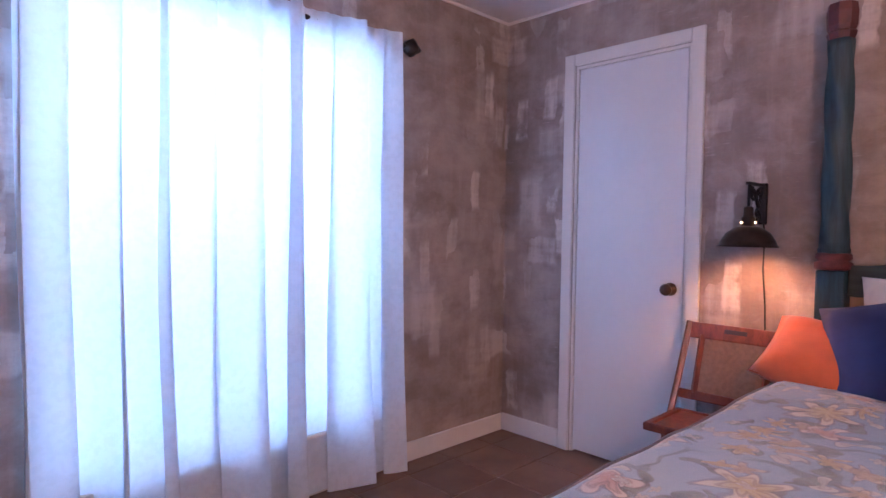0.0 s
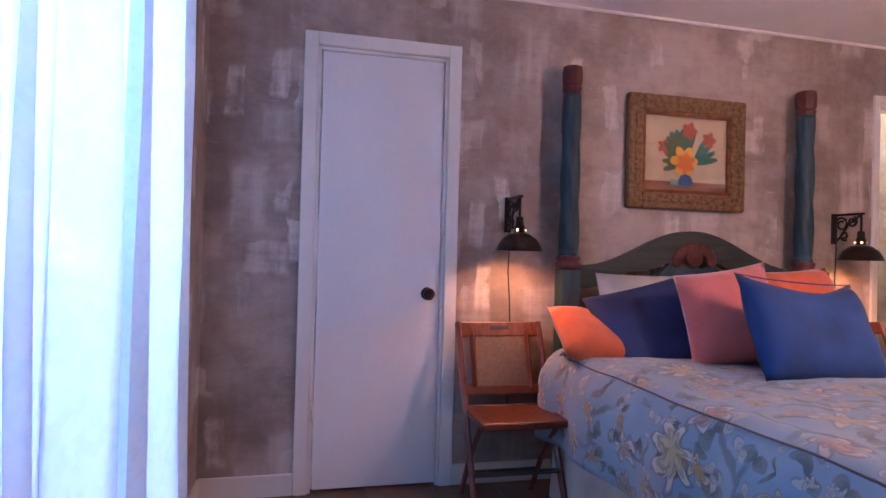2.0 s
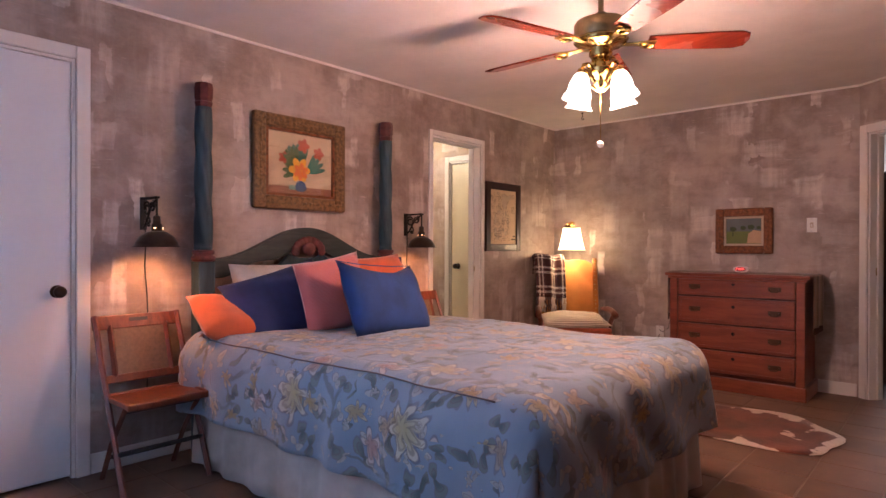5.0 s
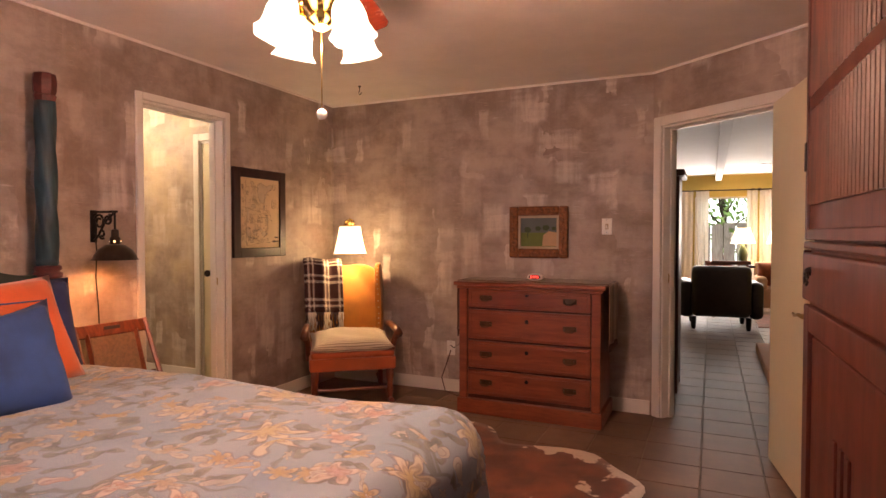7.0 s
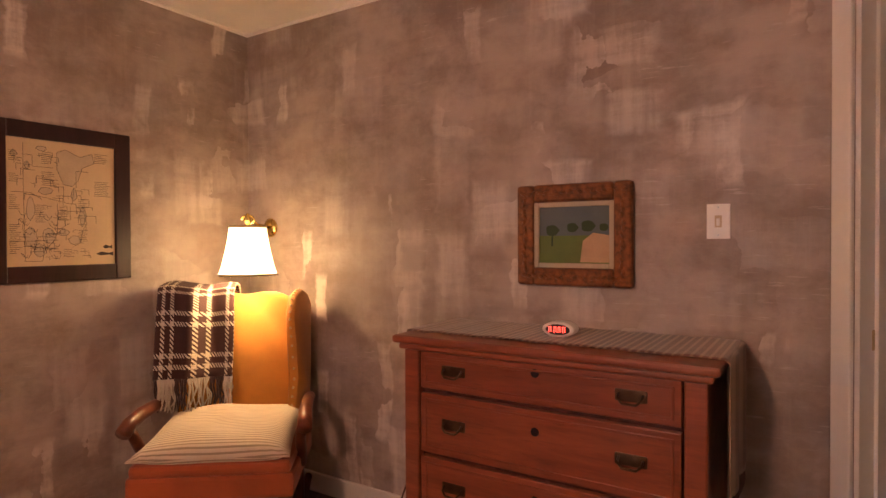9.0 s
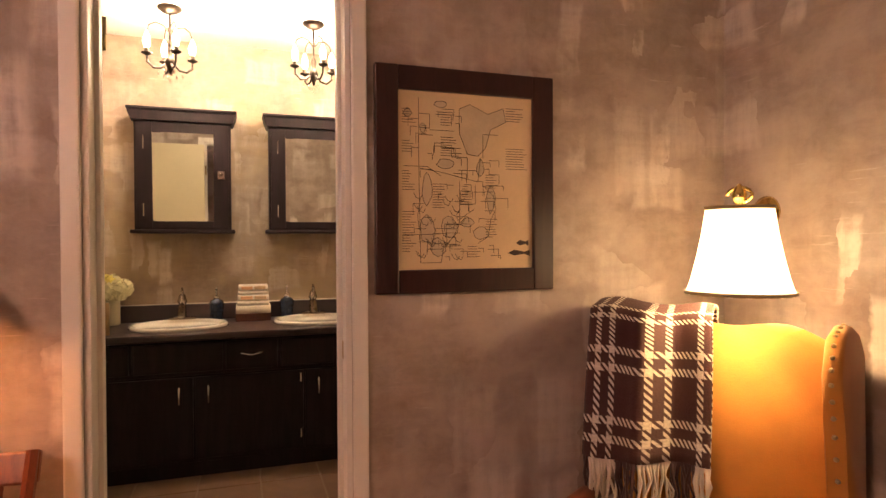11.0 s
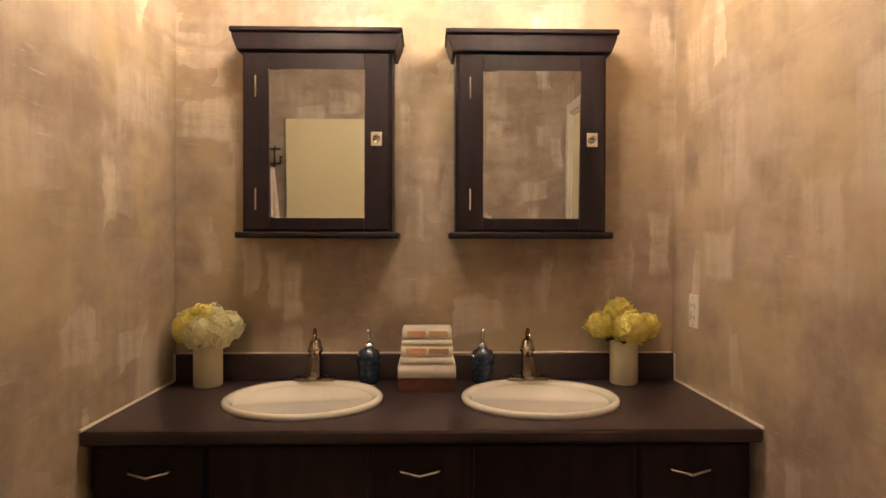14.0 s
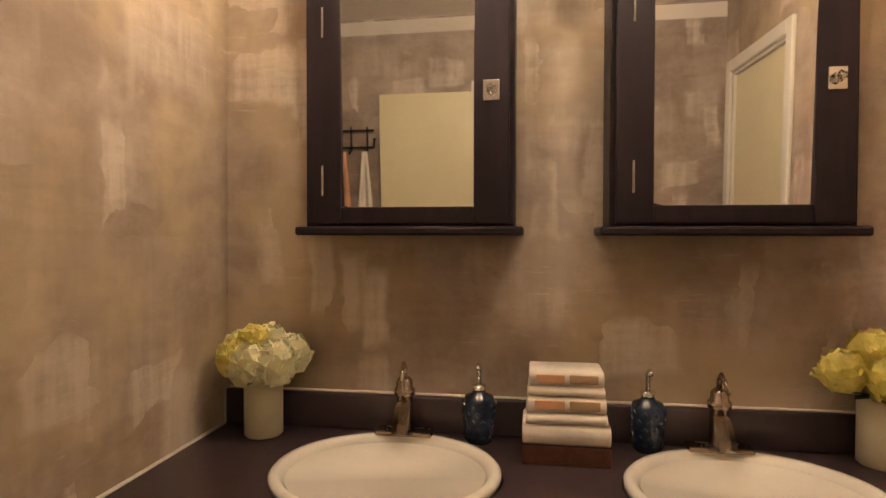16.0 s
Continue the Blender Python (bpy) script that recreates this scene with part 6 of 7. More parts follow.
# ---- bedroom: ceiling fan ----
def make_fan():
    FX, FY = 0.718, -0.375
    fan = thing("ceiling_fan", "brass ceiling fan with five wooden blades and lit tulip shades", "ceiling fan", pose(FX, FY, 0))
    T = CEIL - 0.08
    part("canopy", turned(B(), [(0.065, CEIL), (0.065, CEIL - 0.02), (0.03, CEIL - 0.06), (0.013, CEIL - 0.065), (0.013, T - 0.06)], None, 24), M_ANTIQUE, fan, "", True)
    part("motor", turned(B(), [(0.02, T - 0.05), (0.05, T - 0.075), (0.115, T - 0.095), (0.125, T - 0.11), (0.125, T - 0.17), (0.118, T - 0.18), (0.06, T - 0.185)], None, 32), M_ANTIQUE, fan, "antique brass motor housing", True)
    part("band", turned(B(), [(0.122, T - 0.178), (0.126, T - 0.185), (0.11, T - 0.205), (0.06, T - 0.215), (0.05, T - 0.23), (0.055, T - 0.25), (0.04, T - 0.272)], None, 32, 0.03, 16), M_BRASS, fan, "pierced brass band", True)
    L = T - 0.03
    part("light_body", turned(B(), [(0.04, L - 0.24), (0.062, L - 0.27), (0.068, L - 0.3), (0.045, L - 0.33), (0.03, L - 0.35), (0.045, L - 0.37), (0.02, L - 0.395), (0.004, L - 0.4)], None, 24, 0.05, 10), M_BRASS, fan, "ornate brass light body", True)
    hub = T - 0.205
    for k in range(5):
        a = radians(215 + 72 * k)
        m = Matrix.Rotation(a, 4, "Z")
        iron = part("blade_iron", slab(B(), [(0.1, 0.018), (0.15, 0.012), (0.2, 0.035), (0.25, 0.04), (0.25, -0.04), (0.2, -0.035), (0.15, -0.012), (0.1, -0.018)], -0.004, 0.004, m @ Matrix.Translation((0, 0, hub)) @ pose(0, 0, 0, -90), 0.002), M_BRASS, fan, "pierced brass blade iron")
        part("scroll_ring", tube(B(), [m @ Vector((0.215 + 0.03 * math.cos(t), 0.028 * math.sin(t), hub - 0.008)) for t in [2 * math.pi * q / 14 for q in range(15)]], 0.006, 6), M_BRASS, iron, "", True)
        out = [(0.215, 0.052), (0.5, 0.066), (0.62, 0.068), (0.66, 0.05), (0.672, 0.0), (0.66, -0.05), (0.62, -0.068), (0.5, -0.066), (0.215, -0.052)]
        part("blade", slab(B(), out, -0.004, 0.004, m @ Matrix.Translation((0, 0, hub + 0.006)) @ Matrix.Rotation(radians(-13), 4, "X") @ pose(0, 0, 0, -90), 0.002), M_FANWOOD, fan, "cherry stained blade")
    for k in range(4):
        a = radians(71 + 90 * k)
        c, s = math.cos(a), math.sin(a)
        part("lamp_arm", tube(B(), [(0.05 * c, 0.05 * s, L - 0.3), (0.08 * c, 0.08 * s, L - 0.275), (0.108 * c, 0.108 * s, L - 0.285), (0.118 * c, 0.118 * s, L - 0.31)], 0.009, 8), M_BRASS, fan, "", True)
        tilt = Matrix.Translation((0.112 * c, 0.112 * s, L - 0.31)) @ Matrix.Rotation(a, 4, "Z") @ pose(0, 0, 0, 0, -16) @ Matrix.Scale(0.86, 4)
        part("cup", turned(B(), [(0.012, 0.01), (0.027, 0.0), (0.03, -0.02), (0.026, -0.03)], tilt, 16), M_BRASS, fan, "", True)
        part("tulip_shade", turned(B(), [(0.024, -0.022), (0.044, -0.05), (0.054, -0.085), (0.056, -0.12), (0.062, -0.148), (0.076, -0.168), (0.073, -0.169), (0.058, -0.147), (0.052, -0.119), (0.05, -0.085), (0.04, -0.051), (0.02, -0.024)], tilt, 36, 0.06, 6), M_TULIP, fan, "lit frosted tulip shade", True).visible_shadow = False
    part("pull_chain", tube(B(), [(0.0, 0.0, L - 0.395), (0, 0, 1.64)], 0.0018, 5), M_BRASS, fan)
    bm = B()
    bmesh.ops.create_uvsphere(bm, u_segments=12, v_segments=8, radius=0.016, matrix=Matrix.Translation((0, 0, 1.625)))
    part("pull_knob", bm, M_PLATE, fan, "white china pull", True)


make_fan()

# ---- bathroom: vanity ----
VX = 4.42
van = thing("vanity", "long espresso double vanity with drawers over doors", "vanity")
part("drawer_case", box(B(), (VX, BYR + 0.012, 0.55), (BX1 - 0.004, BYL - 0.012, 0.735), 0.004), M_BLACKWOOD, van)
part("door_case", box(B(), (VX + 0.035, BYR + 0.045, 0.08), (BX1 - 0.004, BYL - 0.045, 0.55), 0.003), M_BLACKWOOD, van)
part("toe_kick", box(B(), (VX + 0.05, BYR + 0.05, 0.0), (BX1 - 0.004, BYL - 0.05, 0.08)), M_BLACKWOOD, van)
fronts = [(-0.83, -1.13), (-1.145, -1.58), (-1.595, -1.86), (-1.875, -2.33), (-2.345, -2.65)]
for k, (y0, y1) in enumerate(fronts):
    d = part("drawer_front", box(B(), (VX - 0.016, y1, 0.57), (VX, y0, 0.722), 0.005), M_BLACKWOOD, van)
    if k in (0, 2, 4):
        yc = {0: -0.985, 2: -1.725, 4: -2.478}[k]
        part("pull", tube(B(), [(VX - 0.016, yc + 0.06, 0.66), (VX - 0.034, yc + 0.05, 0.656), (VX - 0.04, yc, 0.645), (VX - 0.034, yc - 0.05, 0.656), (VX - 0.016, yc - 0.06, 0.66)], 0.005, 8), M_CHROME, d, "chrome bow pull", True)
for y0, y1, yc, yh in ((-0.87, -1.43, -1.363, -0.905), (-1.44, -2.0, -1.506, -1.985), (-2.01, -2.6, -2.082, -2.56)):
    d = part("door", box(B(), (VX + 0.018, y1, 0.1), (VX + 0.035, y0, 0.535), 0.004), M_BLACKWOOD, van)
    part("pull", tube(B(), [(VX + 0.018, yc, 0.5), (VX - 0.002, yc, 0.485), (VX - 0.006, yc, 0.445), (VX - 0.002, yc, 0.405), (VX + 0.018, yc, 0.39)], 0.005, 8), M_CHROME, d, "chrome bow pull", True)
    for z in (0.16, 0.47):
        part("hinge", box(B(), (VX + 0.012, yh - 0.005, z), (VX + 0.018, yh + 0.005, z + 0.05), 0.002), M_CHROME, d, "chrome hinge")

ct = thing("countertop", "dark laminate countertop with backsplash and white caulk line", "countertop")
bm = B()
SINKS = ((4.685, -1.345), (4.685, -2.11))
SX, SYR = 0.2, 0.255


def counter_top():
    """The counter's slab, with two oval holes for the basins."""
    bm = B()
    x0, x1, y0, y1, z0, z1 = 4.38, BX1 - 0.002, BYR + 0.002, BYL - 0.002, 0.737, 0.775
    n = 32
    cols = [(y0, (SINKS[0][1] + SINKS[1][1]) / 2, SINKS[1]), ((SINKS[0][1] + SINKS[1][1]) / 2, y1, SINKS[0])]
    for ya, yb, (cx, cy) in cols:
        hole, edge = [], []
        for k in range(n):
            a = 2 * math.pi * k / n
            c, s = math.cos(a), math.sin(a)
            hole.append((cx + (SX + 0.005) * c, cy + (SYR + 0.005) * s))
            tx = ((x1 - cx) if c > 0 else (x0 - cx)) / c if abs(c) > 1e-6 else 1e9
            ty = ((yb - cy) if s > 0 else (ya - cy)) / s if abs(s) > 1e-6 else 1e9
            t = min(tx, ty)
            edge.append((cx + t * c, cy + t * s))
        for k in range(n):
            q = (k + 1) % n
            bm.faces.new([bm.verts.new((*p, z1)) for p in (hole[k], edge[k], edge[q], hole[q])])
    box(bm, (x0 - 0.012, y0, z0), (x0, y1, z1), 0.008)
    bmesh.ops.remove_doubles(bm, verts=bm.verts, dist=0.0005)
    return bm


part("slab", counter_top(), M_COUNTER, ct)
part("slab_corner", box(B(), (4.38, BYR + 0.002, 0.737), (4.46, BYL - 0.002, 0.7738)), M_COUNTER, ct)
part("slab_back", box(B(), (4.9, BYR + 0.002, 0.737), (BX1 - 0.002, BYL - 0.002, 0.7738)), M_COUNTER, ct)
for y0, y1 in ((BYL - 0.1, BYL - 0.002), (BYR + 0.002, BYR + 0.1), (-1.78, -1.68)):
    part("slab_fill", box(B(), (4.45, y0, 0.737), (4.92, y1, 0.7738)), M_COUNTER, ct)
part("backsplash", box(B(), (BX1 - 0.022, BYR + 0.004, 0.775), (BX1 - 0.002, BYL - 0.004, 0.873), 0.005), M_COUNTER, ct)
part("caulk", tube(B(), [(BX1 - 0.005, BYR + 0.01, 0.875), (BX1 - 0.005, BYL - 0.01, 0.875)], 0.004, 6), M_CAULK, ct, "white caulk line")
for y in (BYR + 0.003, BYL - 0.003):
    part("caulk", tube(B(), [(4.37, y, 0.777), (BX1 - 0.03, y, 0.777)], 0.005, 6), M_CAULK, ct, "white caulk line")
    part("caulk", tube(B(), [(BX1 - 0.024, y, 0.777), (BX1 - 0.024, y, 0.875)], 0.004, 6), M_CAULK, ct, "white caulk line")


def make_sink(cx, cy):
    ob = thing("sink", "oval almond porcelain drop-in sink", "sink", pose(cx, cy, 0.775), "vanity sinks")
    prof = [(1.0, 0.0), (1.0, 0.012), (0.97, 0.019), (0.92, 0.017), (0.87, 0.004), (0.84, -0.03), (0.76, -0.085), (0.6, -0.125), (0.3, -0.14), (0.06, -0.143)]
    part("basin", turned(B(), prof, Matrix.Diagonal((SX + 0.028, SYR, 1, 1)), 48), M_BASIN, ob, "", True)
    part("drain", turned(B(), [(0.02, -0.139), (0.022, -0.137), (0.012, -0.136)], None, 14), M_NICKEL, ob, "metal drain", True)


def make_faucet(cx, cy):
    ob = thing("faucet", "brushed nickel pump-style waterfall faucet", "faucet", pose(cx, cy, 0.79), "vanity faucets")
    part("deck_plate", box(B(), (-0.028, -0.075, 0.0), (0.028, 0.075, 0.014), 0.007), M_NICKEL, ob)
    part("column", turned(B(), [(0.026, 0.012), (0.022, 0.02), (0.021, 0.1), (0.027, 0.105), (0.027, 0.118), (0.022, 0.122), (0.02, 0.14), (0.012, 0.15)], None, 18), M_NICKEL, ob, "", True)
    part("spout", tube(B(), [(-0.01, 0, 0.085), (-0.035, 0, 0.075), (-0.065, 0, 0.04), (-0.075, 0, 0.022)], 0.018, 4, 0.02), M_NICKEL, ob, "open trough spout")
    part("handle", tube(B(), [(0.0, 0, 0.14), (0.002, 0, 0.17), (-0.012, 0.0, 0.185), (-0.035, -0.002, 0.17), (-0.055, -0.004, 0.15)], 0.007, 8, 0.005), M_NICKEL, ob, "curved pump handle", True)


for cx, cy in SINKS:
    make_sink(cx, cy)
    make_faucet(4.905, cy + 0.005)


# ---- bathroom: mirror cabinets ----
def make_cabinet(y0, y1):
    ob = thing("medicine_cabinet", "espresso wood wall cabinet with mirrored door and glass knob", "mirror cabinet", to_e(BX1, y0), "mirror cabinets")
    w, d = y0 - y1, BX1 - 4.835
    part("body", box(B(), (0.0, -d + 0.02, 1.322), (w, -0.002, 1.952), 0.003), M_BLACKWOOD, ob)
    part("shelf", box(B(), (-0.022, -d - 0.006, 1.302), (w + 0.022, -0.002, 1.324), 0.006), M_BLACKWOOD, ob)
    part("cornice", slab(B(), [(-0.012, 1.952), (w + 0.012, 1.952), (w + 0.03, 2.0), (w + 0.03, 2.02), (-0.03, 2.02), (-0.03, 2.0)], -d - 0.012, -0.002, None, 0.004), M_BLACKWOOD, ob)
    part("cornice_top", box(B(), (-0.036, -d - 0.022, 2.012), (w + 0.036, -0.002, 2.03), 0.005), M_BLACKWOOD, ob)
    dr_ = part("door", box(B(), (0.013, -d + 0.0145, 1.332), (w - 0.013, -d + 0.0198, 1.944)), M_BLACKWOOD, ob)
    for x in (0.012, w - 0.097):
        part("stile", box(B(), (x, -d, 1.33), (x + 0.085, -d + 0.0145, 1.945), 0.003), M_BLACKWOOD, dr_)
    for z0, z1 in ((1.33, 1.372), (1.882, 1.945)):
        part("rail", box(B(), (0.097, -d, z0), (w - 0.097, -d + 0.0145, z1), 0.003), M_BLACKWOOD, dr_)
    part("mirror", box(B(), (0.095 - w / 2, -0.002, -0.261), (w / 2 - 0.095, 0.0005, 0.261), 0.0, pose(w / 2, -d + 0.0085, 1.627, 1.6, 0, -0.35)), M_MIRROR, dr_, "mirror glass")
    kn = part("knob_plate", box(B(), (w - 0.075, -d - 0.004, 1.622), (w - 0.035, -d, 1.672), 0.002), M_CHROME, dr_, "pierced metal plate")
    bm = B()
    bmesh.ops.create_icosphere(bm, subdivisions=1, radius=0.014, matrix=Matrix.Translation((w - 0.055, -d - 0.016, 1.648)))
    part("glass_knob", bm, M_CRYSTAL, kn, "faceted glass knob")
    for z in (1.4, 1.79):
        part("hinge", box(B(), (0.048, -d - 0.004, z), (0.054, -d, z + 0.075), 0.001), M_CHROME, dr_, "bright hinge")


make_cabinet(-1.096, -1.62)
make_cabinet(-1.841, -2.375)


# ---- bathroom: things on the counter ----
def rose(parent, c, r, material, seed):
    """A ruffled bloom: many curled petals laid over a ball, tighter towards the top."""
    random.seed(seed)
    bm = B()
    n = 46
    for k in range(n):
        t = (k + 0.5) / n
        z = 1 - 1.55 * t
        a = k * 2.39996
        q = math.sqrt(max(0.0, 1 - z * z))
        out = Vector((q * math.cos(a), q * math.sin(a), z))
        side = Vector((-math.sin(a), math.cos(a), 0))
        up = side.cross(out) * -1
        tilt = random.uniform(0.15, 0.5)
        w = r * random.uniform(0.42, 0.6)
        base = Vector(c) + out * r * 0.62 - up * w * 0.7
        pts = []
        for i in range(4):
            f = i / 3
            for j in (-1, 0, 1):
                wide = w * (0.45 + 0.75 * math.sin(math.pi * (0.25 + 0.55 * f)))
                p = base + up * w * 1.7 * f + side * j * wide * (0.5 if i == 3 and j else 0.75) + out * r * (0.06 + tilt * f * f * 0.6 + 0.12 * f * abs(j) * random.uniform(-0.6, 1))
                pts.append(bm.verts.new(p))
        for i in range(3):
            for j in range(2):
                bm.faces.new((pts[i * 3 + j], pts[i * 3 + j + 1], pts[i * 3 + j + 4], pts[i * 3 + j + 3]))
    bmesh.ops.create_icosphere(bm, subdivisions=2, radius=r * 0.66, matrix=Matrix.Translation(c))
    return part("bloom", bm, material, parent, "", True)


def make_vase(cx, cy, blooms, label, leaves=True):
    ob = thing("flower_vase", label, "vase", pose(cx, cy, 0.775), "flower vases")
    part("vase", turned(B(), [(0.044, 0.0), (0.05, 0.006), (0.05, 0.15), (0.048, 0.162), (0.045, 0.162), (0.045, 0.02), (0.01, 0.015)], None, 28), M_VASE, ob, "frosted cream glass cylinder", True)
    for k, (x, y, z, r, mat) in enumerate(blooms):
        rose(ob, (x, y, z), r, mat, k + int(100 * abs(cy)))
    bm = B()
    random.seed(int(cy * -100))
    for k in range(16):
        a = random.uniform(0, 6.28)
        q = Vector((0.05 * math.cos(a), 0.05 * math.sin(a), 0.17))
        e = Vector((0.105 * math.cos(a), 0.105 * math.sin(a), 0.155 + random.uniform(0, 0.04)))
        s = Vector((-math.sin(a), math.cos(a), 0)) * 0.016
        bm.faces.new([bm.verts.new(p) for p in (q, (q + e) / 2 + s, e, (q + e) / 2 - s)])
    part("leaves", bm, M_LEAF, ob, "dark leaves")["kind"] = "stuff"


make_vase(4.89, -0.962, [(-0.03, 0.055, 0.2, 0.062, M_PETALYELLOW), (-0.03, -0.04, 0.185, 0.066, M_PETALCREAM), (0.03, 0.0, 0.225, 0.064, M_PETALCREAM), (-0.055, 0.01, 0.185, 0.062, M_PETALCREAM), (0.02, 0.07, 0.215, 0.055, M_PETALCREAM), (0.03, -0.06, 0.2, 0.06, M_PETALCREAM), (-0.01, 0.02, 0.24, 0.05, M_PETALYELLOW)], "frosted vase of cream and yellow silk flowers on the counter")
make_vase(4.91, -2.46, [(-0.045, -0.01, 0.195, 0.07, M_PETALYELLOW), (0.0, 0.085, 0.205, 0.056, M_PETALYELLOW), (0.0, -0.08, 0.2, 0.052, M_PETALYELLOW), (0.02, 0.01, 0.245, 0.06, M_PETALYELLOW)], "frosted vase of yellow silk roses on the counter")


def make_dispenser(cx, cy):
    ob = thing("soap_dispenser", "dark blue cobbled glass soap pump bottle", "soap dispenser", pose(cx, cy, 0.775), "soap dispensers")
    bottle = part("bottle", turned(B(), [(0.03, 0.0), (0.034, 0.006), (0.036, 0.04), (0.041, 0.08), (0.042, 0.1), (0.036, 0.118), (0.018, 0.126), (0.016, 0.132)], None, 20), M_BLUEGLASS, ob, "", True)
    for row in range(5):
        bm = B()
        for k in range(9):
            a = 2 * math.pi * (k + 0.5 * (row % 2)) / 9
            r = (0.035, 0.036, 0.038, 0.04, 0.041)[row]
            mm = pose(r * math.cos(a), r * math.sin(a), 0.018 + 0.02 * row) @ Matrix.Rotation(a, 4, "Z") @ Matrix.Rotation(radians(45), 4, "X")
            box(bm, (-0.002, -0.006, -0.006), (0.0035, 0.006, 0.006), 0.002, mm)
        part("glass_cobbles", bm, M_BLUEGLASS, bottle)["kind"] = "stuff"
    part("collar", turned(B(), [(0.017, 0.128), (0.018, 0.145), (0.01, 0.148)], None, 16), M_CHROME, ob, "", True)
    part("pump", tube(B(), [(0, 0, 0.145), (0, 0, 0.19), (-0.012, 0, 0.198), (-0.032, 0, 0.194)], 0.006, 8), M_CHROME, ob, "chrome pump", True)


make_dispenser(4.925, -1.53)
make_dispenser(4.925, -1.945)

tr = thing("towel_tray", "low dark red wooden tray on the counter", "tray", pose(4.86, -1.742, 0.775))
part("bottom", box(B(), (-0.075, -0.1, 0.0), (0.075, 0.1, 0.01), 0.003), M_TRAY, tr)
for x in (-0.075, 0.069):
    part("side", box(B(), (x, -0.1, 0.01), (x + 0.006, 0.1, 0.045), 0.002), M_TRAY, tr)
for y in (-0.1, 0.094):
    part("end", box(B(), (-0.069, y, 0.01), (0.069, y + 0.006, 0.045), 0.002), M_TRAY, tr)


def folded(z, w, d, h, label, stripes):
    ob = thing("hand_towel", label, "towel", pose(4.85, -1.742, z), "folded hand towels")
    pts = [(-d / 2 + 0.012, 0.0), (d / 2, 0.0), (d / 2, h), (-d / 2 + 0.012, h), (-d / 2 + 0.003, h * 0.85), (-d / 2, h / 2), (-d / 2 + 0.003, h * 0.15)]
    m = Matrix.Rotation(0, 4, "Z")
    bm = B()
    slab(bm, pts, -w / 2, w / 2, m, 0.005)
    part("cloth", bm, M_TOWEL, ob, "", True)
    if stripes:
        for k, (y0, y1, mat) in enumerate(((0.3, 0.02, M_TOWELPEACH), (-0.04, -0.42, M_TOWELTAN))):
            part("stripe", box(B(), (-d / 2 - 0.001, y1 * w, h * 0.25), (-d / 2 + 0.004, y0 * w + (0.1 * w if k == 0 else 0), h * 0.8), 0.002), mat, ob, "woven stripe")


folded(0.82, 0.2, 0.13, 0.048, "thick folded white hand towel in the tray", False)
folded(0.868, 0.185, 0.125, 0.026, "folded white hand towel", False)
folded(0.894, 0.18, 0.12, 0.038, "folded towel with peach and tan stripes", True)
folded(0.932, 0.175, 0.115, 0.022, "folded white hand towel", False)
folded(0.954, 0.17, 0.11, 0.036, "folded towel with peach and tan stripes", True)
wall_plate("power_outlet", "white power outlet beside the vanity", Matrix(((-1, 0, 0, 4.8), (0, -1, 0, BYR), (0, 0, 1, 1.05), (0, 0, 0, 1))), False, "outlet")


# ---- bathroom: chandeliers ----
def make_chandelier(cx, cy):
    ch = thing("chandelier", "small dark bronze chandelier with crystal drops, lit", "chandelier", pose(cx, cy, 2.12), "bathroom chandeliers")
    top = BCEIL - 2.12
    part("canopy", turned(B(), [(0.06, top), (0.06, top - 0.01), (0.035, top - 0.028), (0.01, top - 0.035)], None, 20), M_BRONZE, ch, "", True)
    part("stem", turned(B(), [(0.005, top - 0.03), (0.005, 0.16), (0.012, 0.15), (0.016, 0.12), (0.01, 0.1), (0.02, 0.085), (0.026, 0.06), (0.016, 0.035), (0.01, 0.02), (0.003, 0.0)], None, 14), M_BRONZE, ch, "", True)
    for k in range(4):
        a = radians(20 + 90 * k)
        c, s = math.cos(a), math.sin(a)
        arm_ = part("arm", tube(B(), [(r * c, r * s, z) for r, z in ((0.015, 0.06), (0.045, 0.03), (0.08, 0.025), (0.108, 0.05), (0.112, 0.085))], 0.006, 8), M_BRONZE, ch, "", True)
        part("cup", turned(B(), [(0.006, 0.08), (0.026, 0.09), (0.028, 0.096), (0.012, 0.1), (0.012, 0.12)], pose(0.112 * c, 0.112 * s, 0), 14), M_BRONZE, arm_, "", True)
        part("candle", turned(B(), [(0.009, 0.118), (0.016, 0.14), (0.018, 0.16), (0.012, 0.185), (0.002, 0.21)], pose(0.112 * c, 0.112 * s, 0), 12), M_FLAME, arm_, "glowing candle bulb", True).visible_shadow = False
        part("leaf_scroll", tube(B(), [(r * c, r * s, z) for r, z in ((0.008, 0.22), (0.03, 0.25), (0.07, 0.26), (0.1, 0.24), (0.11, 0.21))], 0.003, 6), M_BRONZE, ch, "", True)
        for r, z in ((0.06, 0.0), (0.112, 0.055), (0.03, -0.01)):
            bm = B()
            bmesh.ops.create_icosphere(bm, subdivisions=1, radius=1, matrix=Matrix.Translation((r * c, r * s, z)) @ Matrix.Diagonal((0.006, 0.006, 0.013, 1)))
            part("crystal_drop", bm, M_CRYSTAL, arm_, "clear crystal drop")
    bm = B()
    bmesh.ops.create_icosphere(bm, subdivisions=1, radius=1, matrix=Matrix.Translation((0, 0, -0.025)) @ Matrix.Diagonal((0.01, 0.01, 0.018, 1)))
    part("crystal_drop", bm, M_CRYSTAL, ch, "clear crystal drop")


make_chandelier(4.45, -1.335)
make_chandelier(4.45, -2.07)

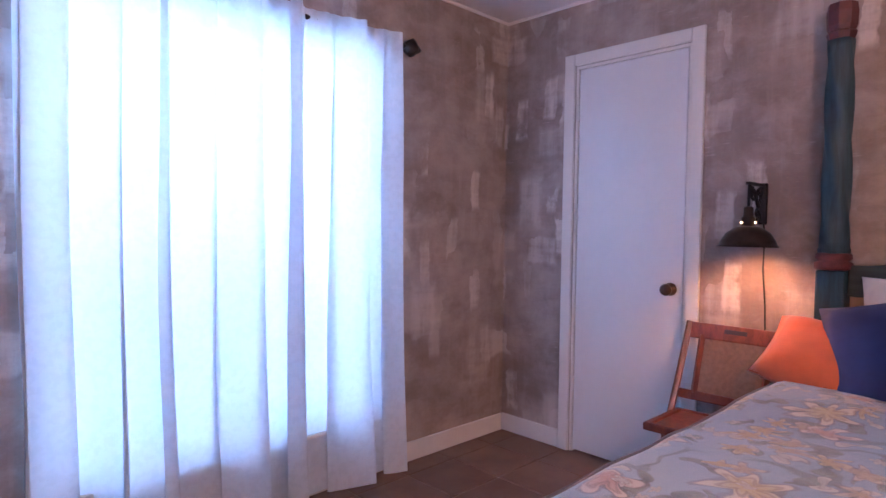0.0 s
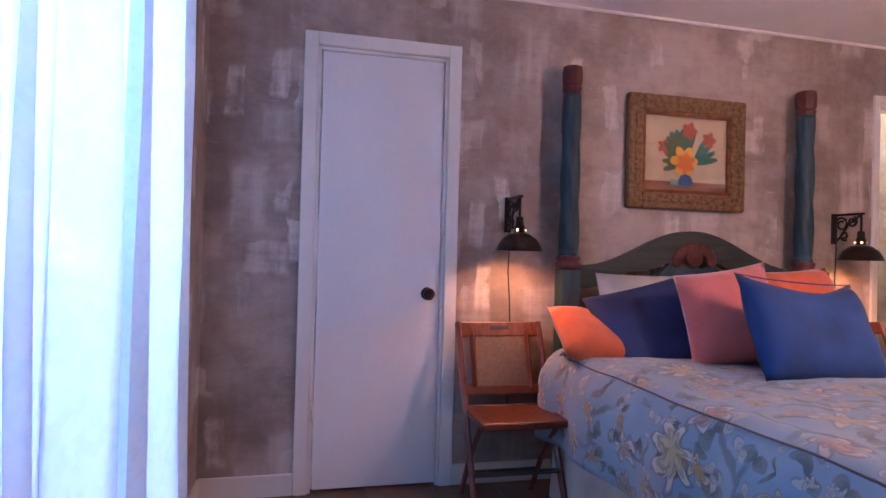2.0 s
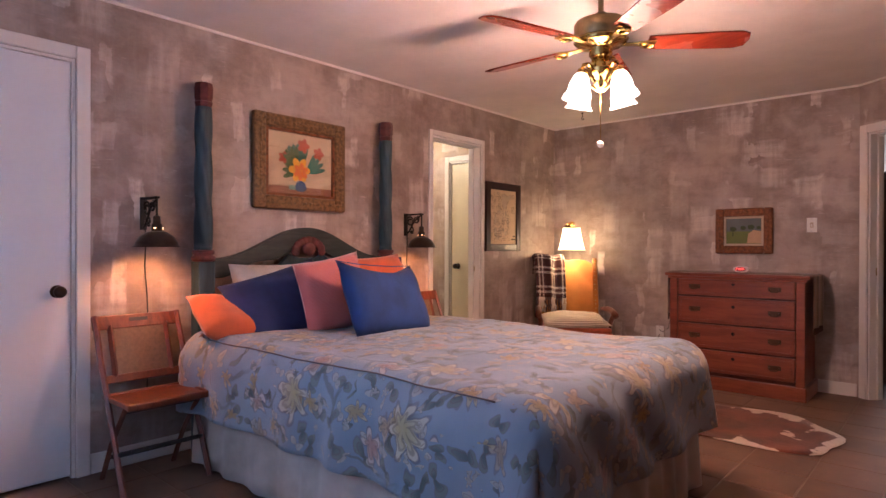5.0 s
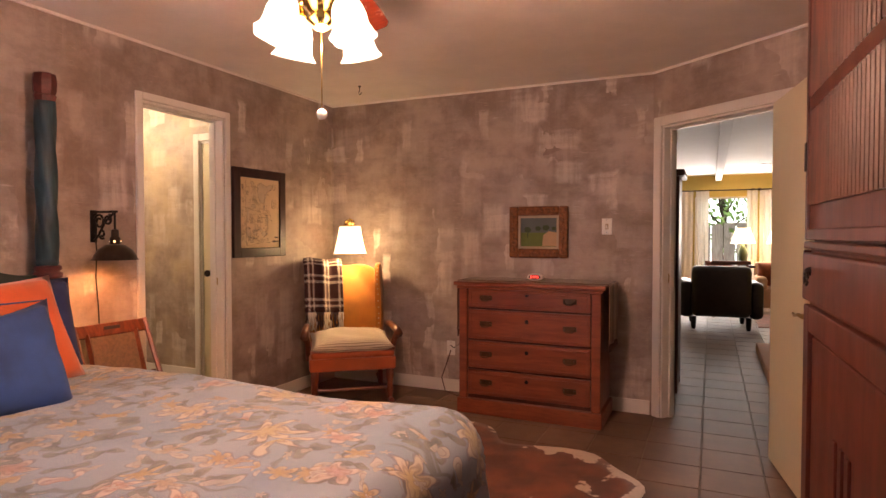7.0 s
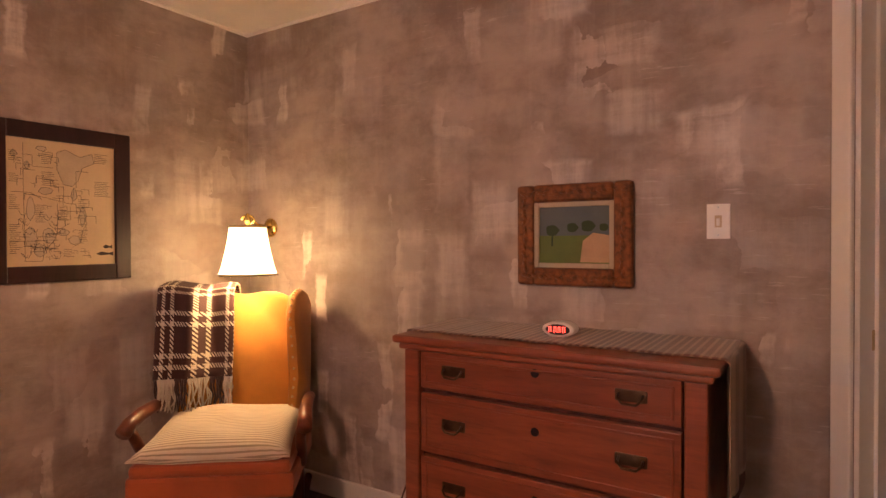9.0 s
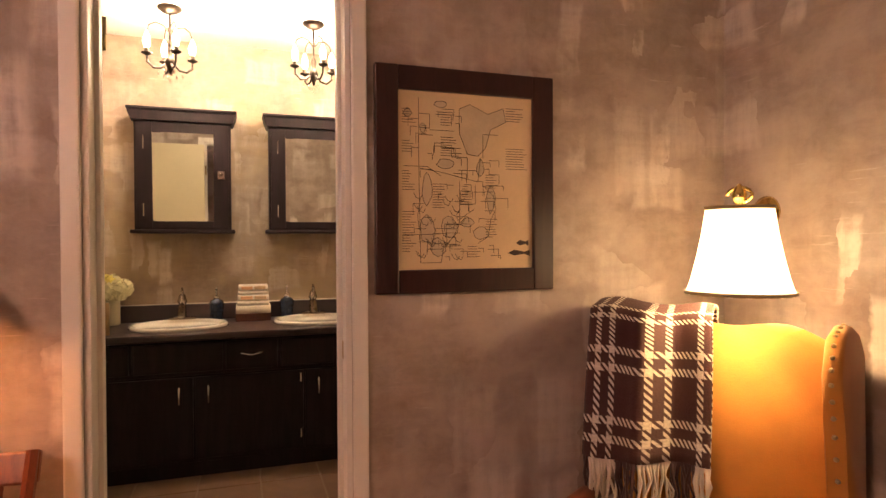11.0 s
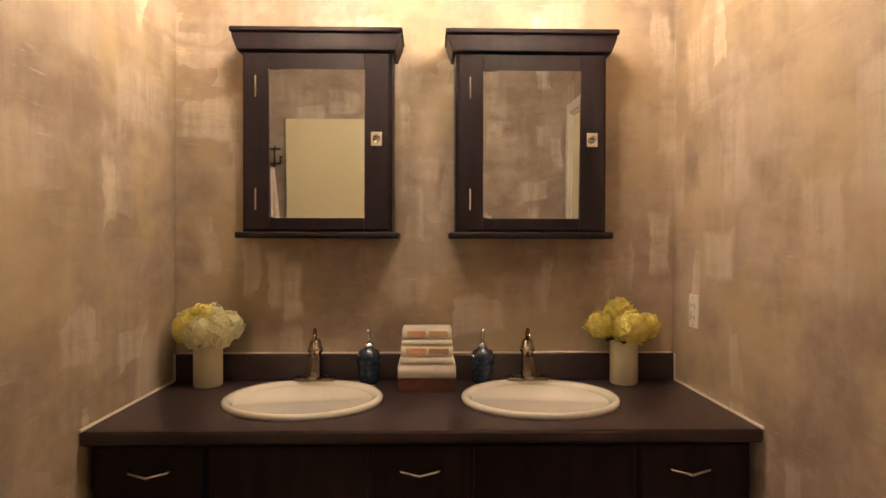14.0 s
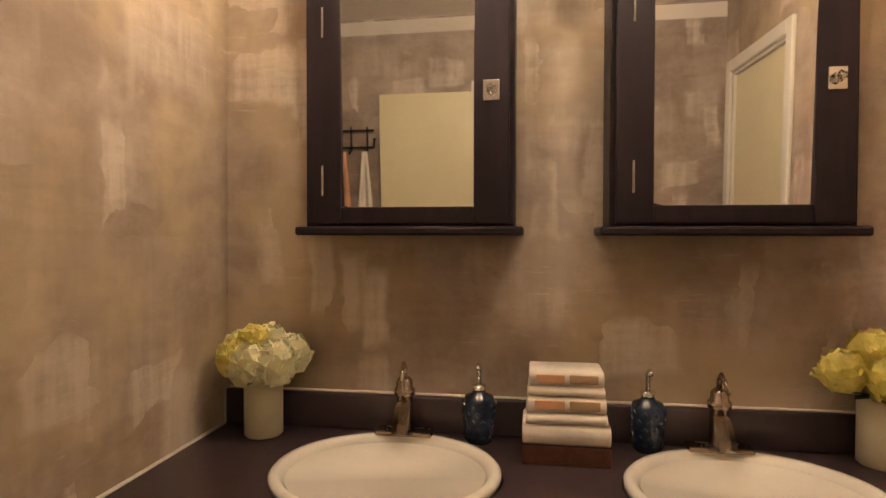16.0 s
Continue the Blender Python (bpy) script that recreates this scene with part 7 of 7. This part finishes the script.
# towel rack seen in the mirror, on the wall beside the folded-back door
rk = thing("towel_rack", "black iron scrolled towel rack on the plaster wall", "towel rack")
for z in (1.72, 1.82):
    part("bar", tube(B(), [(BX0 + 0.03, -0.7, z), (BX0 + 0.03, -0.25, z)], 0.007, 6), M_IRON, rk)
for y in (-0.66, -0.56, -0.45, -0.34):
    part("hook", tube(B(), [(BX0 + 0.03, y, 1.84), (BX0 + 0.03, y, 1.7), (BX0 + 0.07, y, 1.68), (BX0 + 0.08, y, 1.71)], 0.006, 6), M_IRON, rk)
for y in (-0.7, -0.25):
    part("post", tube(B(), [(BX0, y, 1.77), (BX0 + 0.03, y, 1.77), (BX0 + 0.03, y, 1.72)], 0.007, 6), M_IRON, rk)
for y, mat, lab in ((-0.66, M_TOWEL, "white bath towel on the iron rack"), (-0.53, M_TOWELPEACH, "peach bath towel on the iron rack"), (-0.4, M_TOWEL, "white bath towel at the rack's end")):
    tb = thing("bath_towel", lab, "towel", pose(BX0 + 0.07, y, 1.68))
    part("cloth", sheet(B(), lambda u, v: Vector((0.02 + 0.025 * v * math.sin(u * 9), (u - 0.5) * (0.03 + 0.11 * v), 0.01 - 0.7 * v)), 20, 14), mat, tb, "", True, 0.01)

# ---- living room, seen through the doorway ----
LZ, LS, LE, LW = 2.3, -10.5, 2.7, -3.5
wall_run("wall_living_south", (LE, LS), (LW, LS), 0, LZ + 0.3, 0.14, M_MUSTARD, [(LE + 0.08, LE + 0.98, 0.06, 1.92), (LE + 1.2, LE + 2.7, 0.06, 1.92)], "mustard painted living room wall")
wall_run("wall_living_west", (LW, LS), (LW, -1.9), 0, LZ + 0.3, 0.1, M_MUSTARD, (), "mustard painted living room wall")
wall_run("wall_living_east", (LE, SY - 0.12), (LE, LS), 0, LZ + 0.3, 0.1, M_MUSTARD, (), "mustard painted living room wall")
wall_run("wall_living_north", (LW, -1.9), (AX, AY - 0.15), 0, LZ + 0.3, 0.1, M_MUSTARD, (), "mustard painted living room wall")
bm = B()
for pts in ([(LW, LS), (LE, LS), (LE, SY - 0.125), (CX - 0.06, SY - 0.125), (AX - 0.08, AY - 0.1), (LW, -1.9)],):
    lo, hi = [bm.verts.new((x, y, LZ)) for x, y in pts], [bm.verts.new((x, y, LZ + 0.06)) for x, y in pts]
    bm.faces.new(lo)
    bm.faces.new(hi[::-1])
    for k in range(len(pts)):
        bm.faces.new((lo[k], hi[k], hi[(k + 1) % len(pts)], lo[(k + 1) % len(pts)]))
tagged(part("ceiling_living", bm, M_LRCEIL), "white living room ceiling", "ceiling", kind="structure")
for x in (-0.46, -2.2, 1.3):
    tagged(part("ceiling_beam", box(B(), (x - 0.05, LS, LZ - 0.1), (x + 0.05, -4.2, LZ), 0.006), M_LRCEIL), "white painted ceiling beam", "beam", kind="structure")
for k, (x0, x1) in enumerate(((-0.98, -0.08), (-2.7, -1.2))):
    wn = thing("window_%d" % (k + 2), "tall living room window looking onto the garden", "window", pose(x0, LS, 0.06), kind="structure")
    part("window_frame", frame_bars(B(), 0, 0, x1 - x0, 1.86, 0.035, -0.09, -0.05), M_WHITE, wn)
    part("cross_rail", box(B(), (0.035, -0.085, 0.68), (x1 - x0 - 0.035, -0.055, 0.71), 0.003), M_BLACKWOOD, wn, "dark rail")
    part("pane", box(B(), (0.035, -0.074, 0.035), (x1 - x0 - 0.035, -0.07, 1.825)), M_GLASS, wn).visible_shadow = False
for x0, x1, s in ((-0.06, 0.3, 1.0), (-0.31, -0.1, 5.0), (-1.08, -0.91, 2.0), (-1.3, -1.11, 3.0), (-2.9, -2.55, 4.0)):
    make_curtain(x0, x1, LS + 0.08, 0.02, 2.02, 4, 0.025, s, "white living room curtain on a dark rod", M_LRCURTAIN, "living_curtain", group="living room curtains", nu=48)
lr = thing("living_curtain_rod", "thin dark curtain rod over the windows", "curtain rod")
part("pole", tube(B(), [(0.45, LS + 0.08, 2.03), (-3.1, LS + 0.08, 2.03)], 0.011, 8), M_BRONZE, lr)
for x in (-1.03, -1.13):
    part("finial", turned(B(), [(0.012, 0), (0.025, 0.02), (0.02, 0.05), (0.004, 0.07)], pose(x, LS + 0.08, 2.03, 0, 90), 10), M_BRONZE, lr, "", True)

# tall cupboard just past the doorway
cb = thing("tall_cupboard", "tall dark wooden cupboard beside the doorway", "cupboard", pose(-0.15, -4.4, 0))
part("body", box(B(), (0.03, 0.03, 0.06), (0.95, 0.5, 1.72), 0.006), M_ARMOIRE, cb)
part("cornice", box(B(), (-0.01, -0.01, 1.72), (0.99, 0.54, 1.77), 0.012), M_ARMOIRE, cb)
for x in (0.03, 0.88):
    for y in (0.03, 0.43):
        part("foot", box(B(), (x, y, 0), (x + 0.07, y + 0.07, 0.06), 0.006), M_ARMOIRE, cb)
part("door", frame_bars(B(), 0.05, 0.1, 0.48, 1.68, 0.06, 0.012, 0.03, 0.004), M_ARMOIRE, cb)
part("door", frame_bars(B(), 0.5, 0.1, 0.93, 1.68, 0.06, 0.012, 0.03, 0.004), M_ARMOIRE, cb)

# brick chimney breast with a low ledge
ch = tagged(part("chimney", box(B(), (-2.4, -6.0, 0), (-0.965, -4.05, LZ)), M_MORTAR), "pale red brick chimney breast with a low hearth ledge", "chimney", kind="structure")
brick_me = bpy.data.meshes.new("brick")
bm = B()
box(bm, (0, -0.098, -0.03), (0.014, 0.098, 0.03), 0.003)
bm.to_mesh(brick_me)
bm.free()
brick_me.materials.append(M_BRICK)
for r in range(33):
    z = 0.04 + r * 0.07
    for k in range(10):
        y = -4.14 - k * 0.207 - (0.1 if r % 2 else 0.0)
        if -5.92 < y < -4.1 and z < LZ - 0.02:
            ob = new("brick", brick_me)
            ob.parent = ch
            ob.location = (-0.967 + 0.003 * math.sin(r * 7 + k * 5), y, z)
led = tagged(part("hearth_ledge", box(B(), (-0.952, -6.05, 0), (-0.8, -4.2, 0.1), 0.012), M_BRICK), "low brick ledge at the chimney's foot", "hearth", kind="structure")
tagged(part("corner_strip", box(B(), (-0.952, -4.6, 0.45), (-0.93, -4.56, 2.2), 0.004), M_CREAM), "pale cable cover strip on the brick", "cable cover")
wall_plate("light_switch", "white switch plate on the brick", Matrix(((0, -1, 0, -0.95), (1, 0, 0, -4.75), (0, 0, 1, 0.75), (0, 0, 0, 1))), True, "light switch")


def make_leather_chair():
    a = thing("leather_armchair", "black-brown leather club armchair seen from behind", "armchair", pose(-0.46, -7.75, 0, 0, 0, 4))
    part("back", box(B(), (-0.36, 0.12, 0.17), (0.36, 0.34, 0.84), 0.07), M_LEATHER, a, "", True)
    part("seat", box(B(), (-0.27, -0.5, 0.2), (0.27, 0.14, 0.46), 0.05), M_LEATHER, a, "", True)
    for s in (-1, 1):
        part("arm", box(B(), (s * 0.42 - 0.085, -0.52, 0.15), (s * 0.42 + 0.085, 0.28, 0.63), 0.06), M_LEATHER, a, "", True)
        for y in (-0.42, 0.26):
            part("foot", turned(B(), [(0.022, 0), (0.032, 0.04), (0.036, 0.17)], pose(s * 0.33, y, 0), 12), M_BLACKWOOD, a, "dark wooden foot")


make_leather_chair()
so = thing("sofa", "tan cloth sofa under the far window", "sofa", pose(-1.75, -9.6, 0))
part("base", box(B(), (-0.75, -0.4, 0.12), (0.75, 0.42, 0.42), 0.04), M_SOFA, so)
part("back", box(B(), (-0.75, -0.42, 0.4), (0.75, -0.2, 0.8), 0.06), M_SOFA, so, "", True)
for x in (-0.75, 0.6):
    part("arm", box(B(), (x, -0.42, 0.3), (x + 0.16, 0.4, 0.6), 0.05), M_SOFA, so, "", True)
for x, y, r in ((-1.22, -9.5, 8), (-1.5, -9.55, -10)):
    c = thing("sofa_cushion", "rust and gold patterned sofa cushion", "cushion", pose(x, y, 0.62, -15, 0, r), "sofa cushions")
    part("cover", cushion(B(), 0.42, 0.4, 0.14), M_CUSHION, c, "", True)
ta = thing("console_table", "dark wooden sofa table holding two lamps", "table", pose(-1.1, -10.0, 0))
part("top", box(B(), (-0.5, -0.18, 0.7), (0.5, 0.18, 0.74), 0.008), M_BLACKWOOD, ta)
for x in (-0.46, 0.42):
    for y in (-0.15, 0.11):
        part("leg", box(B(), (x, y, 0), (x + 0.04, y + 0.04, 0.7), 0.004), M_BLACKWOOD, ta)
c2 = thing("wooden_chair", "brown wooden chair with patterned cushion", "chair", pose(-0.62, -8.95, 0))
part("seat", box(B(), (-0.25, -0.25, 0.4), (0.25, 0.25, 0.5), 0.03), M_CUSHION, c2)
for k in range(5):
    part("back_slat", box(B(), (-0.24 + 0.11 * k, 0.22, 0.5), (-0.2 + 0.11 * k, 0.25, 0.82), 0.005), M_CHAIRWOOD, c2)
part("back_rail", box(B(), (-0.27, 0.21, 0.8), (0.27, 0.26, 0.86), 0.008), M_CHAIRWOOD, c2)
for x in (-0.24, 0.2):
    for y in (-0.24, 0.2):
        part("leg", box(B(), (x, y, 0), (x + 0.04, y + 0.04, 0.4), 0.005), M_CHAIRWOOD, c2)
cu2 = thing("sofa_cushion", "rust and gold patterned cushion on the chair", "cushion", pose(-0.45, -8.9, 0.68, -15, 0, 20), "sofa cushions")
part("cover", cushion(B(), 0.42, 0.36, 0.14), M_CUSHION, cu2, "", True)


def make_table_lamp(x, y):
    t = thing("table_lamp", "dark green urn table lamp with lit cream shade", "table lamp", pose(x, y, 0.74), "living room table lamps")
    part("base", turned(B(), [(0.06, 0.0), (0.05, 0.02), (0.07, 0.1), (0.08, 0.18), (0.06, 0.27), (0.03, 0.32), (0.02, 0.36)], None, 20), M_LEAF, t, "dark green ceramic base", True)
    part("shade", turned(B(), [(0.1, 0.62), (0.19, 0.36), (0.186, 0.36), (0.097, 0.62)], None, 24, caps=False), M_SHADE, t, "lit cream shade", True)


make_table_lamp(-0.84, -10.0)
make_table_lamp(-1.37, -10.0)
tagged(part("area_rug", box(B(), (-2.9, -9.3, 0.001), (-0.95, -7.9, 0.014), 0.004), M_RUG), "red patterned area rug on the living room tiles", "rug")
lf = thing("living_fan", "dark ceiling fan in the living room", "ceiling fan", pose(-1.55, -8.1, LZ))
part("motor", turned(B(), [(0.03, 0), (0.03, -0.06), (0.11, -0.07), (0.11, -0.13), (0.03, -0.15)], None, 18), M_BRONZE, lf, "", True)
for k in range(5):
    m = Matrix.Rotation(radians(10 + 72 * k), 4, "Z") @ Matrix.Translation((0, 0, -0.1)) @ pose(0, 0, 0, -82)
    part("blade", slab(B(), [(0.12, 0.04), (0.6, 0.065), (0.62, 0), (0.6, -0.065), (0.12, -0.04)], -0.004, 0.004, m), M_FANGREY, lf)

# garden beyond the living room windows
tagged(part("ground", box(B(), (-14, -60, -0.2), (14, LS - 0.15, -0.06)), M_GRASS), "garden ground", "ground", kind="structure")
M_SKYBACK = glowing("pale garden sky", (0.8, 1.0, 0.95), 3.2)
tagged(part("backdrop", box(B(), (-14, -20.1, -0.1), (14, -20, 9)), M_SKYBACK), "pale sky over the garden", "backdrop", kind="structure")
fen = thing("fence", "weathered grey board garden fence", "fence")
for k in range(26):
    part("board", box(B(), (-4.5 + k * 0.26, -14.02, -0.06), (-4.26 + k * 0.26, -14.0, 1.5 + 0.02 * math.sin(k * 5)), 0.003), M_FENCE, fen)
for k, (tx, ty) in enumerate(((-0.6, -15.2), (-2.3, -15.6), (-3.6, -14.8), (1.2, -15.5))):
    tree = thing("tree", "leafy green garden tree behind the fence", "tree", pose(tx, ty, -0.06), "garden trees")
    random.seed(30 + k)
    bm = B()
    tube(bm, [(0, 0, 0), (0.05, 0, 0.9), (-0.05, 0, 1.6), (0.0, 0, 2.4)], 0.1, 8, 0.05)
    for j in range(7):
        a = random.uniform(0, 6.28)
        tube(bm, [(0, 0, 1.2 + 0.15 * j), (0.35 * math.cos(a), 0.35 * math.sin(a), 1.6 + 0.15 * j), (0.8 * math.cos(a), 0.8 * math.sin(a), 1.9 + 0.2 * j)], 0.04, 6, 0.012)
    part("trunk", bm, M_BARK, tree)
    verts, faces = [], []
    for j in range(1000):
        a, r, z = random.uniform(0, 6.28), 1.5 * math.sqrt(random.random()), random.gauss(2.1, 0.8)
        r *= 0.75 + 0.35 * math.sin(3 * a + z * 2)
        c = Vector((r * math.cos(a), r * math.sin(a), max(0.9, z)))
        n = Vector((random.gauss(0, 1), random.gauss(0, 1), random.gauss(0, 1))).normalized()
        s = n.orthogonal().normalized() * random.uniform(0.04, 0.09)
        q = n.cross(s) * 0.6
        i = len(verts)
        verts += [c - s, c + q, c + s, c - q]
        faces.append((i, i + 1, i + 2, i + 3))
    me = bpy.data.meshes.new("crown")
    me.from_pydata(verts, [], faces)
    me.materials.append(M_FOLIAGE)
    cr = new("crown", me)
    cr.parent = tree
# shrub outside the bedroom window, glimpsed between the curtains
sh = thing("shrub", "dark green shrub outside the bedroom window", "shrub", pose(0.9, 3.6, 0))
random.seed(77)
verts, faces = [], []
for j in range(1500):
    c = Vector((random.gauss(0, 0.6), random.gauss(0, 0.18), abs(random.gauss(0.6, 0.35))))
    n = Vector((random.gauss(0, 1), random.gauss(0, 1), random.gauss(0, 1))).normalized()
    s = n.orthogonal().normalized() * random.uniform(0.02, 0.045)
    q = n.cross(s) * 0.6
    i = len(verts)
    verts += [c - s, c + q, c + s, c - q]
    faces.append((i, i + 1, i + 2, i + 3))
me = bpy.data.meshes.new("leaves")
me.from_pydata(verts, [], faces)
me.materials.append(M_FOLIAGE)
lv = new("leaves", me)
lv.parent = sh
part("stem", tube(B(), [(0, 0, -0.05), (0.02, 0, 0.5), (0.0, 0, 1.0)], 0.03, 6, 0.01), M_BARK, sh)

# ---- floors ----
def floor_slab(name, lo, hi, material, label):
    tagged(part(name, box(B(), lo, hi), material), label, "floor", kind="structure")
    return scene.objects[name]


floor = tagged(part("floor", box(B(), (-3.6, -10.6, -0.05), (5.1, 3.0, -0.004)), M_GROUT), "brown ceramic tile floor with pale grout", "floor", kind="structure")
PITCH, GAP, TX, TY = 0.305, 0.006, 1.52, -2.68


def tile_mesh(w):
    bm = B()
    box(bm, (-w / 2, -w / 2, -0.012), (w / 2, w / 2, 0.0))
    bmesh.ops.bevel(bm, geom=[e for e in bm.edges if all(v.co.z > -0.001 for v in e.verts)], offset=0.003, segments=1, affect="EDGES")
    me = bpy.data.meshes.new("tile")
    bm.to_mesh(me)
    bm.free()
    me.materials.append(M_TILE)
    return me


tile = tile_mesh(PITCH - GAP)
count = 0
rest = []
for i in range(-20, 20):
    for j in range(-30, 25):
        x, y = TX + (i + 0.5) * PITCH, TY + (j + 0.5) * PITCH
        if not (-3.6 < x < 5.0 and -10.5 < y < 2.9):
            continue
        near = -0.9 < x < 2.7 and (-3.6 < y < -0.9 or (x > 0.9 and y > 0.8 and y < 2.4)) or (-0.9 < x < 0.3 and -5.5 < y < 0.6)
        if near and count < 300:
            ob = new("tile", tile)
            ob.location = (x, y, 0.0)
            ob.parent = floor
            count += 1
        else:
            rest.append((x, y))
verts, faces = [], []
h = (PITCH - GAP) / 2
for x, y in rest:
    k = len(verts)
    verts += [(x - h, y - h, -0.004), (x + h, y - h, -0.004), (x + h, y + h, -0.004), (x - h, y + h, -0.004), (x - h + 0.003, y - h + 0.003, 0), (x + h - 0.003, y - h + 0.003, 0), (x + h - 0.003, y + h - 0.003, 0), (x - h + 0.003, y + h - 0.003, 0)]
    faces += [(k + 4, k + 5, k + 6, k + 7)] + [(k + q, k + (q + 1) % 4, k + 4 + (q + 1) % 4, k + 4 + q) for q in range(4)]
me = bpy.data.meshes.new("further_tiles")
me.from_pydata(verts, [], faces)
me.materials.append(M_TILE)
ob = new("further_tiles", me)
ob.parent = floor
ob["kind"] = "stuff"
